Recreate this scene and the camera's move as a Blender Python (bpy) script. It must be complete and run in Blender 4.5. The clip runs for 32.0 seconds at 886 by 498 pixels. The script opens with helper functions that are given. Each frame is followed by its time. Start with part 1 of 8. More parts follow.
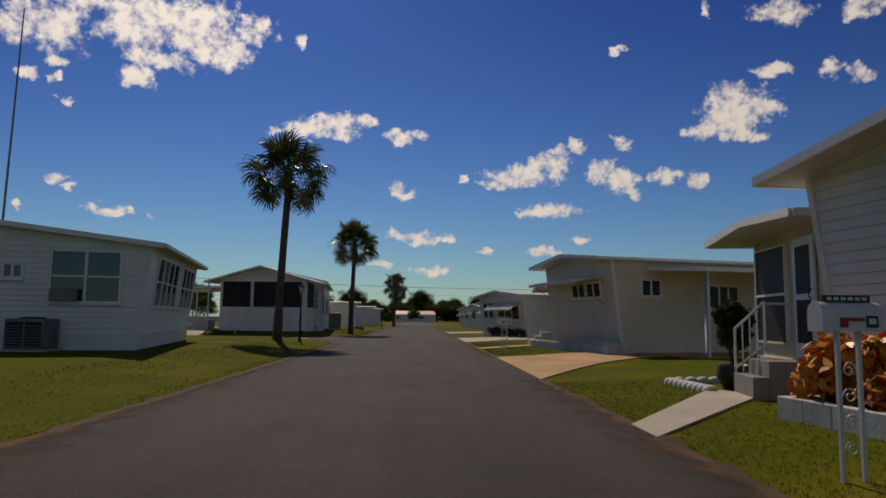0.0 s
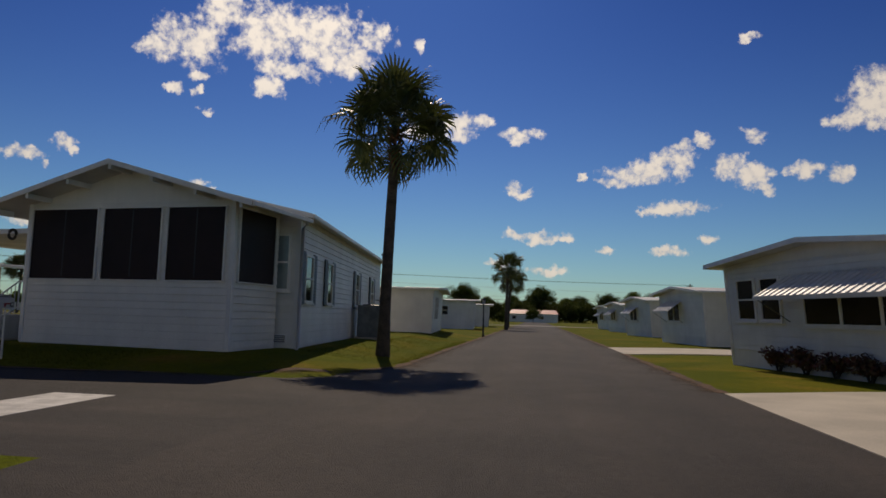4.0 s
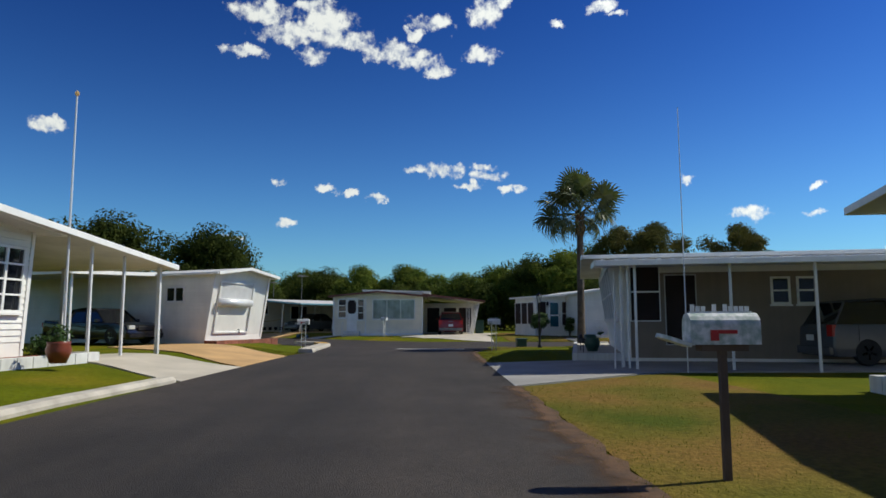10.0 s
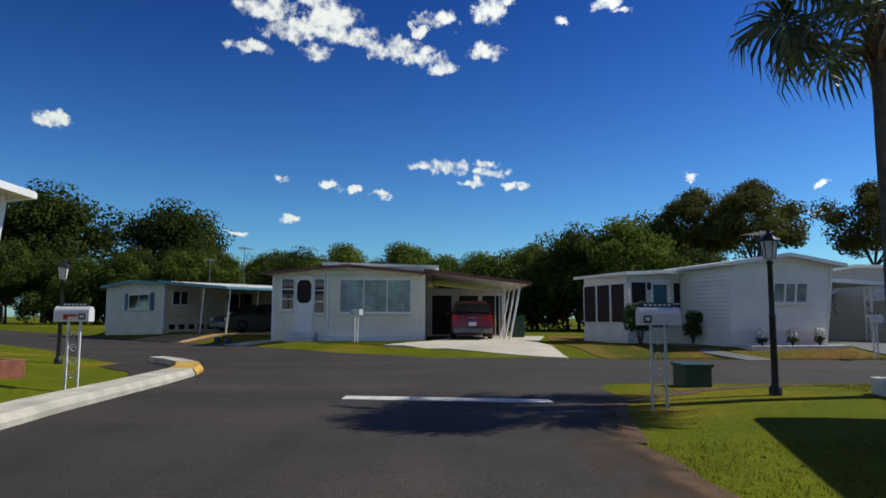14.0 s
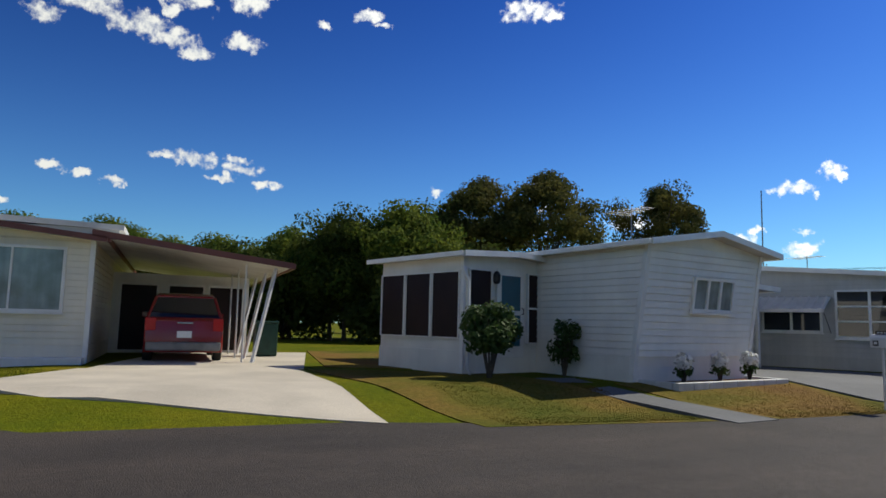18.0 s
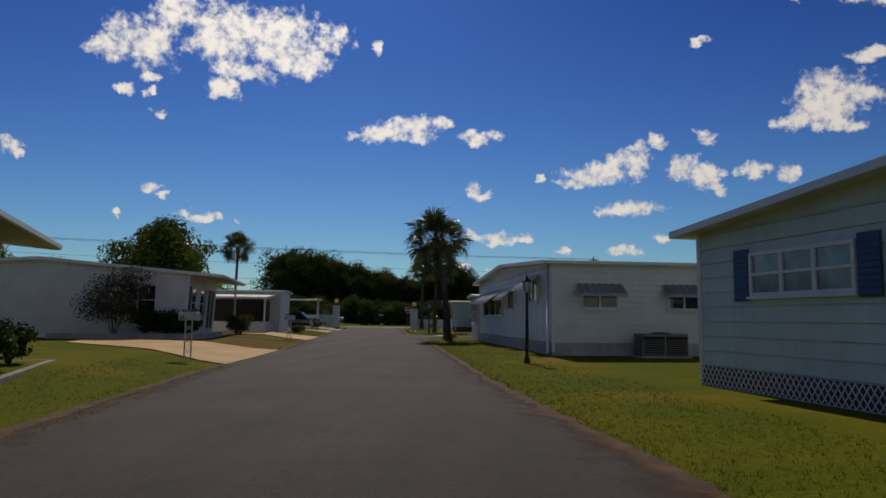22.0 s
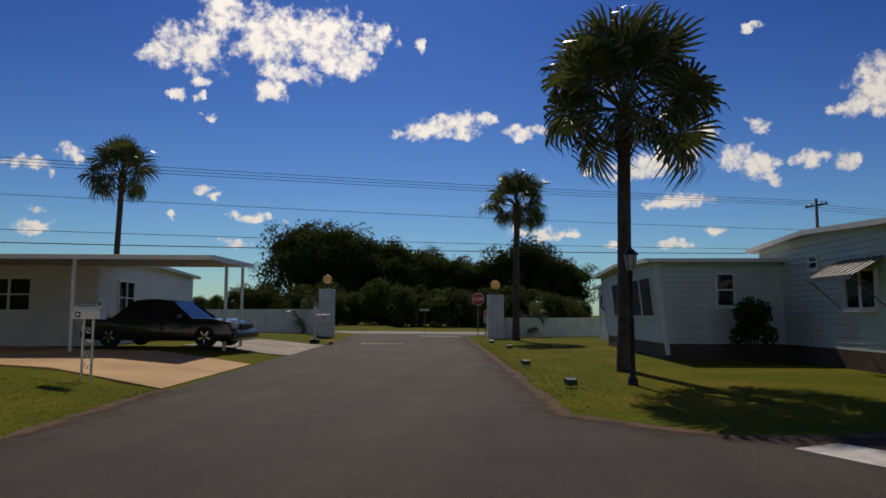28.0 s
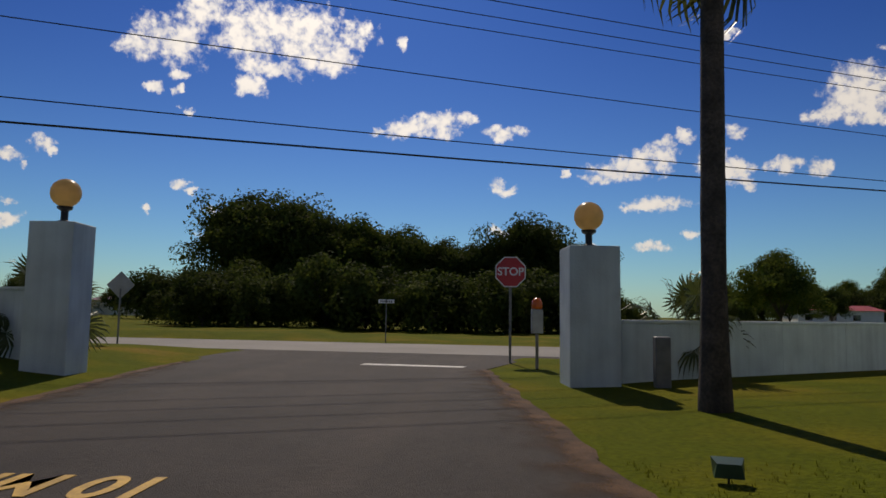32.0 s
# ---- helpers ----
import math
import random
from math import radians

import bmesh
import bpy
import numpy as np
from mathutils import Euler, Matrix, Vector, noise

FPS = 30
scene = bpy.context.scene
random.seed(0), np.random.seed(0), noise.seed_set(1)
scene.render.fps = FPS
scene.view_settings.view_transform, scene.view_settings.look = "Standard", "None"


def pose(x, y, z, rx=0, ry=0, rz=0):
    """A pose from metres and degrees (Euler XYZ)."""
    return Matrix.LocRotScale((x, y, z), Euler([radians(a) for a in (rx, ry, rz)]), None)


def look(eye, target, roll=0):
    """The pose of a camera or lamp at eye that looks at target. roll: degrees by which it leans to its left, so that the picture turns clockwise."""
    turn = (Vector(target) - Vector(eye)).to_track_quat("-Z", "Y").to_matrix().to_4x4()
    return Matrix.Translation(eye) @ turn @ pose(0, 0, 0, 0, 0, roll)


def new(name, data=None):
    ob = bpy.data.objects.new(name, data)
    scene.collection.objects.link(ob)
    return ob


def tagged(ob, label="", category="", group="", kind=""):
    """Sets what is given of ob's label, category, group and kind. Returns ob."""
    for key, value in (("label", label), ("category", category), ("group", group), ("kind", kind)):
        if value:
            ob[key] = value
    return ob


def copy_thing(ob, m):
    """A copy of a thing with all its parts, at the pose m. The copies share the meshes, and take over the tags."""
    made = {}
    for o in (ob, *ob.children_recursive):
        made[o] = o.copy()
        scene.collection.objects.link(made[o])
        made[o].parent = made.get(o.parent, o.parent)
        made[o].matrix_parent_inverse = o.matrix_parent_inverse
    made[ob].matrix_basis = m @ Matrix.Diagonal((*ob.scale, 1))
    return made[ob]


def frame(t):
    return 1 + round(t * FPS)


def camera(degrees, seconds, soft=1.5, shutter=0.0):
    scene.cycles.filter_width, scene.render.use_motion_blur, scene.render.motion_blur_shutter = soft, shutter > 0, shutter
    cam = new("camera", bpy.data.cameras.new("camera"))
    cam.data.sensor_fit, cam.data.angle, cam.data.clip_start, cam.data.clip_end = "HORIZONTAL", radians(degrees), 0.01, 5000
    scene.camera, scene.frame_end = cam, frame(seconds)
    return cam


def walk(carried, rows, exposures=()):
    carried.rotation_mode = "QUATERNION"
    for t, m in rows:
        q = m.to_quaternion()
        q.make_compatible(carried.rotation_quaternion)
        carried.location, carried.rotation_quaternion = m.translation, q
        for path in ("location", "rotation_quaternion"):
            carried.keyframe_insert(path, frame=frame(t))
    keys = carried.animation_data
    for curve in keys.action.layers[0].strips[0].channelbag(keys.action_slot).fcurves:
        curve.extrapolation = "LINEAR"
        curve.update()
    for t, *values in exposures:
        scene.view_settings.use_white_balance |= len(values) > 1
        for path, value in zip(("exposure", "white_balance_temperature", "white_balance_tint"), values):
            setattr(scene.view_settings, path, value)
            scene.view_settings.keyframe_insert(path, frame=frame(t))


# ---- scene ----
cam = camera(66.62, 32.0, soft=1.6)

# seconds, x, y, z, yaw, pitch, roll (lean to the left)
PATH = [
    (0, -0.06, 0.20, 1.22, -2.04, 5.90, 0.67), (0.5, 0.08, 4.10, 1.19, -2.08, 5.93, 0.85), (1, 0.20, 8.44, 1.20, -1.81, 5.81, 1.01),
    (1.5, 0.21, 12.74, 1.18, -2.09, 6.03, 0.97), (2, 0.20, 16.88, 1.21, -2.03, 6.04, 1.36), (2.5, 0.22, 20.74, 1.19, -2.07, 5.82, 1.43),
    (4.5, -1.93, 33.60, 1.20, 15.70, 5.66, 1.33), (5, -3.48, 35.86, 1.22, 26.03, 5.80, 1.07), (5.5, -4.62, 37.56, 1.22, 39.22, 5.86, 1.47),
    (6, -6.79, 38.93, 1.20, 52.87, 5.79, 1.27), (6.5, -8.95, 40.00, 1.24, 64.14, 6.05, 1.67), (7, -11.53, 40.61, 1.22, 72.65, 6.16, 1.26),
    (7.5, -14.78, 40.97, 1.26, 79.44, 6.00, 1.05), (8, -17.70, 41.23, 1.25, 84.50, 6.00, 0.67), (8.5, -20.76, 41.20, 1.23, 87.28, 6.09, 0.29),
    (9, -23.68, 41.19, 1.21, 88.98, 6.24, 0.06), (9.5, -26.33, 41.07, 1.24, 89.52, 6.11, -0.08), (10, -29.05, 41.01, 1.21, 89.21, 6.10, -0.17),
    (10.5, -31.65, 40.94, 1.21, 88.75, 5.88, 0.01), (11, -34.20, 40.94, 1.20, 88.40, 5.85, 0.25), (11.5, -36.68, 40.85, 1.19, 87.91, 5.73, 0.45),
    (12, -39.40, 40.83, 1.17, 88.14, 5.83, 0.48), (12.5, -41.65, 40.78, 1.17, 88.62, 5.71, 0.34), (13, -44.04, 40.73, 1.15, 88.96, 5.88, 0.10),
    (13.5, -46.33, 40.72, 1.14, 89.50, 5.82, 0.16), (15.5, -54.88, 40.74, 1.21, 87.96, 5.99, 0.15), (16, -56.01, 40.86, 1.21, 86.38, 6.06, 0.26),
    (16.5, -56.82, 40.99, 1.24, 84.39, 6.47, 0.41), (17, -57.78, 41.21, 1.25, 81.33, 6.51, 0.58), (17.5, -58.82, 41.58, 1.25, 76.38, 6.57, 0.76),
    (18, -59.92, 41.90, 1.25, 68.30, 6.47, 1.37), (18.5, -60.84, 42.10, 1.18, 59.29, 6.78, 1.19), (19, -61.62, 43.27, 1.19, 49.32, 6.90, 1.18),
    (19.5, -62.15, 44.91, 1.19, 38.30, 6.74, 1.54), (20, -62.26, 46.27, 1.21, 26.43, 6.62, 1.68), (20.5, -62.78, 48.09, 1.20, 15.51, 6.30, 1.78),
    (21, -63.33, 50.11, 1.23, 8.54, 6.05, 1.45), (21.5, -63.71, 52.27, 1.23, 5.44, 5.99, 0.94), (22, -63.95, 54.64, 1.22, 4.53, 5.90, 0.59),
    (22.5, -64.23, 58.13, 1.20, 4.28, 5.90, 0.60), (23, -64.59, 61.68, 1.18, 4.77, 5.98, 0.87), (23.5, -65.04, 65.38, 1.16, 5.23, 6.08, 0.64),
    (24, -65.60, 69.07, 1.22, 6.11, 5.94, 0.42), (24.5, -66.27, 72.84, 1.20, 6.90, 6.09, 0.36), (25, -67.00, 76.53, 1.20, 7.46, 5.94, 0.40),
    (25.5, -67.75, 80.11, 1.20, 7.97, 5.66, 0.25), (27.5, -70.28, 93.93, 1.26, 8.23, 5.71, -0.04), (28, -70.96, 97.26, 1.26, 8.46, 5.58, 0.10),
    (28.5, -71.60, 100.80, 1.22, 8.57, 5.63, -0.02), (29, -72.16, 104.19, 1.22, 8.31, 5.57, 0.13), (29.5, -72.65, 107.37, 1.21, 7.68, 5.51, 0.35),
    (30, -73.15, 110.58, 1.22, 7.16, 5.50, 0.48), (30.5, -73.54, 113.50, 1.21, 6.97, 5.55, 0.59), (31, -73.91, 116.38, 1.20, 6.67, 5.57, 0.74),
    (31.5, -74.29, 119.15, 1.19, 6.21, 5.61, 0.85), (32, -74.65, 121.75, 1.16, 6.63, 5.52, 0.83),
]


def drive_pose(x, y, z, yaw, pitch, roll):
    return pose(x, y, z, 0, 0, yaw) @ pose(0, 0, 0, 90 + pitch) @ pose(0, 0, 0, 0, 0, roll)


# the lens stops down as it turns towards the sun
EXPOSURES = [(0, -0.92, 7700, 16), (2, -0.88, 7700, 15), (4.5, -0.79, 7750, 14), (6, -0.34, 7500, 12), (7.5, 0.0, 6650, 4), (9, 0.10, 6450, 3), (17, 0.18, 6350, 2), (18.8, 0.10, 6950, 8),
             (20.5, -0.48, 7100, 10), (23, -0.86, 7150, 12), (28, -0.71, 7300, 13), (32, -0.66, 7350, 13)]
walk(cam, [(row[0], drive_pose(*row[1:])) for row in PATH], EXPOSURES)

# ---- sky and sun ----
SUN_DIR = Vector((-0.16, 0.68, 0.72)).normalized()
SKY_TINT = (2.5, 6.2, 13.4)
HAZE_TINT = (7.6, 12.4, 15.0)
SUN_EL = math.asin(SUN_DIR.z)
SUN_AZ = math.atan2(SUN_DIR.x, SUN_DIR.y)


def make_world():
    w = bpy.data.worlds.new("sky")
    scene.world = w
    w.use_nodes = True
    nt = w.node_tree
    nt.nodes.clear()
    N, L = nt.nodes.new, nt.links.new
    out, bg, bgc, mix = N("ShaderNodeOutputWorld"), N("ShaderNodeBackground"), N("ShaderNodeBackground"), N("ShaderNodeMixShader")
    sky = N("ShaderNodeTexSky")
    sky.sky_type = "NISHITA"
    sky.sun_disc = False
    sky.sun_elevation, sky.sun_rotation = SUN_EL, SUN_AZ
    sky.air_density, sky.dust_density, sky.ozone_density = 1.1, 0.5, 4.0
    # deep, clear blue: the sky's own colour, steepened and tinted
    down, gam, tintm = N("ShaderNodeVectorMath"), N("ShaderNodeGamma"), N("ShaderNodeVectorMath")
    down.operation, tintm.operation = "SCALE", "MULTIPLY"
    down.inputs["Scale"].default_value = 0.1
    gam.inputs[1].default_value = 1.7
    tintm.inputs[1].default_value = SKY_TINT
    L(sky.outputs[0], down.inputs[0])
    L(down.outputs[0], gam.inputs[0])
    L(gam.outputs[0], tintm.inputs[0])
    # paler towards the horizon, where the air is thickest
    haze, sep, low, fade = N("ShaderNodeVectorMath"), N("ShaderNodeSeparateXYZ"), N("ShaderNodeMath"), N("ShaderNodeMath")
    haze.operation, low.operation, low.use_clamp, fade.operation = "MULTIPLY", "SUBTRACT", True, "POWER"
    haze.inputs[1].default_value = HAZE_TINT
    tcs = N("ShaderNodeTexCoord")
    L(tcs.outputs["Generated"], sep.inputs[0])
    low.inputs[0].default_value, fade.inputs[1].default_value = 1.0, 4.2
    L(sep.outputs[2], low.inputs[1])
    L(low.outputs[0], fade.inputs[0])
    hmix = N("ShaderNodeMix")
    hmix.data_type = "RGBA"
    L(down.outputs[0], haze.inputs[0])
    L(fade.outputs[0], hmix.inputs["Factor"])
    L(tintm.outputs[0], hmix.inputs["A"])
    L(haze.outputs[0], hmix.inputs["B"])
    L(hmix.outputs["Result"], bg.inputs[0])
    bg.inputs[1].default_value = 0.08
    def math_node(op, a, b=None, c=None, clamp=False):
        m = N("ShaderNodeMath")
        m.operation, m.use_clamp = op, clamp
        for i, v in enumerate((a, b, c)):
            if v is None:
                continue
            if isinstance(v, (int, float)):
                m.inputs[i].default_value = v
            else:
                L(v, m.inputs[i])
        return m.outputs[0]

    def vec_node(op, a, b=None, c=None):
        m = N("ShaderNodeVectorMath")
        m.operation = op
        for i, v in enumerate((a, b, c)):
            if v is None:
                continue
            if isinstance(v, tuple):
                m.inputs[i].default_value = v
            else:
                L(v, m.inputs[i])
        return m

    def noise(scale, detail, rough):
        n = N("ShaderNodeTexNoise")
        n.inputs["Scale"].default_value, n.inputs["Detail"].default_value, n.inputs["Roughness"].default_value = scale, detail, rough
        L(tcs.outputs["Generated"], n.inputs["Vector"])
        return n

    # the sky as a map: degrees left of north, degrees above the horizon
    az = math_node("MULTIPLY", math_node("ARCTAN2", math_node("MULTIPLY", sep.outputs[0], -1.0), sep.outputs[1]), 57.29578)
    el = math_node("MULTIPLY", math_node("ARCSINE", sep.outputs[2]), 57.29578)
    flat = N("ShaderNodeCombineXYZ")
    L(az, flat.inputs[0])
    L(el, flat.inputs[1])
    # billows push the outlines about
    billow = vec_node("MULTIPLY", vec_node("SUBTRACT", noise(30, 4, .6).outputs["Color"], (.5, .5, .5)).outputs[0], (3.2, 2.2, 0.0))
    place = vec_node("ADD", flat.outputs[0], billow.outputs[0]).outputs[0]
    near = None
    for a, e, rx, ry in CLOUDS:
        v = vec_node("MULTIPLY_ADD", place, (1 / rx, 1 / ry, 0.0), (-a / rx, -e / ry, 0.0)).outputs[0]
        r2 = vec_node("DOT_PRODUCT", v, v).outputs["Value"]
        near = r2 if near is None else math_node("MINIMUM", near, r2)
    puffs, curls = noise(34, 5, .62).outputs[0], noise(85, 5, .6).outputs[0]
    body = math_node("MULTIPLY", math_node("SUBTRACT", 1.12, math_node("MINIMUM", near, 2.6)), 0.85)
    fray = math_node("ADD", math_node("MULTIPLY", math_node("SUBTRACT", puffs, .5), 2.6), math_node("MULTIPLY", math_node("SUBTRACT", curls, .5), 2.2))
    dens = math_node("ADD", body, fray)
    ramp = N("ShaderNodeMapRange")
    ramp.interpolation_type = "SMOOTHSTEP"
    ramp.inputs["From Min"].default_value, ramp.inputs["From Max"].default_value = -0.1, 1.05
    L(dens, ramp.inputs["Value"])
    fac = math_node("MULTIPLY", ramp.outputs[0], 0.94)
    # thick parts are a little grey, thin billows bright
    tint = N("ShaderNodeValToRGB")
    tint.color_ramp.elements[0].position, tint.color_ramp.elements[0].color = 0.30, (0.60, 0.64, 0.72, 1)
    tint.color_ramp.elements[1].position, tint.color_ramp.elements[1].color = 0.56, (1, 0.985, 0.95, 1)
    L(math_node("ADD", math_node("MULTIPLY", curls, .55), math_node("MULTIPLY", puffs, .45)), tint.inputs[0])
    L(tint.outputs[0], bgc.inputs[0])
    # cloud seen towards the sun is brighter
    glow = math_node("MAXIMUM", vec_node("DOT_PRODUCT", tcs.outputs["Generated"], tuple(SUN_DIR)).outputs["Value"], 0.0)
    L(math_node("MULTIPLY_ADD", math_node("POWER", glow, 3.0), 1.05, .8), bgc.inputs[1])
    L(fac, mix.inputs[0])
    L(bg.outputs[0], mix.inputs[1])
    L(bgc.outputs[0], mix.inputs[2])
    L(mix.outputs[0], out.inputs[0])


# degrees left of north, elevation, half width, half height of each puff of cumulus
HIGH_NORTH = [(29.3, 21.0, 3.0, 2.0), (27.1, 23.5, 2.5, 1.75), (23.1, 22.2, 3.4, 2.6), (18.7, 22.3, 3.9, 2.6), (16.2, 21.1, 1.9, 1.75), (23.0, 18.2, 1.4, .85),
              (29.0, 18.3, 1.2, .5), (30.7, 17.4, .8, .5), (32.0, 20.0, 1.2, .9), (28.6, 17.2, .6, .4), (14.3, 22.8, 1.8, 1.3), (21.6, 19.5, 2.9, .7)]
MID_NORTH = [(10.5, 15.3, 1.5, .75), (8.8, 15.8, 2.0, .95), (6.6, 16.1, 2.0, 1.0), (4.6, 16.4, .9, .6), (12.4, 15.1, 1.0, .4), (1.6, 15.4, 2.0, .65), (10.4, 22.6, .5, .6),
             (27.7, 16.0, .6, .35), (-8.6, 12.0, 3.5, 1.0), (-11.0, 13.0, 1.9, 1.0), (-6.3, 11.4, 1.4, .6), (-11.9, 13.9, .8, .6), (-13.5, 14.5, 1.0, .55),
             (-17.0, 14.4, .9, .6), (-15.2, 12.3, 1.3, .95), (-17.1, 11.5, 1.5, .95), (-18.0, 10.6, .7, .5), (-20.6, 11.6, 1.4, .6), (-22.7, 11.1, 1.0, .7)]
LOW_NORTH = [(-11.1, 9.1, 2.9, .65), (-8.6, 8.9, 1.0, .4), (-3.7, 11.7, .4, .35), (2.3, 11.1, 1.0, .6), (.8, 10.5, .9, .4), (-.6, 7.0, 2.4, .6), (1.6, 7.1, 1.4, .5),
             (-2.7, 6.7, .6, .35), (-5.5, 5.5, .9, .35), (-1.0, 4.0, 2.0, .38), (3.3, 4.5, 1.0, .32), (-13.6, 6.7, 1.1, .45), (-10.8, 5.7, 1.4, .42), (28.5, 9.9, .7, .45),
             (24.6, 7.8, 1.7, .4), (25.7, 5.9, 1.3, .45), (21.8, 7.7, .5, .35), (30.6, 8.0, .4, .3), (37.9, 11.9, 1.0, .6), (36.9, 11.4, .5, .35), (27.6, 9.5, .5, .3)]
NORTH_EAST = [(-25.6, 16.2, 3.0, 1.9), (-24.9, 17.7, 1.5, .9), (-27.8, 16.5, 1.8, 1.0), (-23.3, 15.2, 1.3, .75), (-26.6, 14.4, 1.7, .55), (-28.8, 19.0, 1.3, .7),
              (-17.0, 21.8, .8, .3), (-29.5, 23.1, 2.0, 1.0), (-35.1, 22.4, 1.6, .8), (-24.0, 24.2, .6, .7), (-32.8, 18.4, .9, .55), (-34.6, 17.8, .8, .7)]
NORTH_WEST = [(61.0, 25.8, 2.4, .85), (59.3, 25.4, .9, .45), (40.6, 10.9, 1.6, .5), (39.1, 10.5, .5, .35), (44.3, 7.1, .9, .5), (43.1, 7.7, .5, .35), (40.2, 6.5, 1.3, .6),
              (39.8, 7.9, .6, .3), (64.4, 8.2, 1.5, .6), (60.2, 7.9, 1.0, .35), (52.3, 8.7, 2.1, .75), (53.3, 4.9, 2.6, .5), (59.8, 10.0, .4, .25), (69.0, 11.3, .7, .25)]
HIGH_WEST = [(105.0, 24.7, 2.8, .9), (102.1, 23.3, 3.3, .9), (105.8, 21.8, 1.5, .45), (107.4, 21.5, .9, .35), (100.2, 21.7, 1.2, .65), (99.3, 24.4, 2.4, 1.3),
             (97.3, 23.2, 2.9, 1.0), (100.7, 25.5, 1.4, .5), (93.8, 22.4, 2.5, .85), (91.4, 21.7, 2.0, .8), (89.6, 20.9, 1.2, .5), (85.9, 22.0, 1.5, .75),
             (89.9, 24.7, 2.0, .8), (91.4, 23.7, 1.0, .45), (85.3, 25.5, 1.4, 1.2), (84.1, 26.1, 1.0, .6), (75.2, 25.1, 1.1, .5), (74.0, 24.4, .8, .25), (79.0, 24.4, 1.0, .25)]
LOW_WEST = [(89.4, 12.8, 1.9, .6), (91.6, 12.7, 1.3, .3), (85.7, 13.0, 1.2, .45), (85.2, 12.2, 1.4, .45), (87.0, 11.5, 1.5, .32), (83.3, 11.2, 1.1, .35), (103.3, 11.5, .7, .28),
            (99.3, 11.0, 1.0, .35), (97.1, 10.8, .7, .28), (94.9, 10.5, .7, .26), (102.4, 8.1, .9, .32), (106.5, 6.9, 1.1, .22), (120.4, 14.4, 1.2, .5), (119.6, 14.7, .6, .35)]
# the cumulus goes on unseen south, east and overhead, added large as fill light
FILL_CLOUDS = [(-70, 22, 12, 5), (-62, 12, 6, 1.5), (-100, 35, 15, 8), (-125, 15, 14, 4), (-150, 30, 16, 8), (175, 18, 13, 5), (162, 40, 14, 8), (-110, 58, 18, 11), (140, 12, 9, 2), (120, 45, 14, 7), (60, 55, 12, 6)]
CLOUDS = HIGH_NORTH + MID_NORTH + LOW_NORTH + NORTH_EAST + NORTH_WEST + HIGH_WEST + LOW_WEST + FILL_CLOUDS
make_world()
sun = new("sun", bpy.data.lights.new("sun", "SUN"))
sun.data.energy, sun.data.angle, sun.data.color = 4.2, radians(0.55), (1.0, 0.93, 0.82)
sun.matrix_world = look(SUN_DIR * 200 + Vector((-40, 60, 0)), (-40, 60, 0))


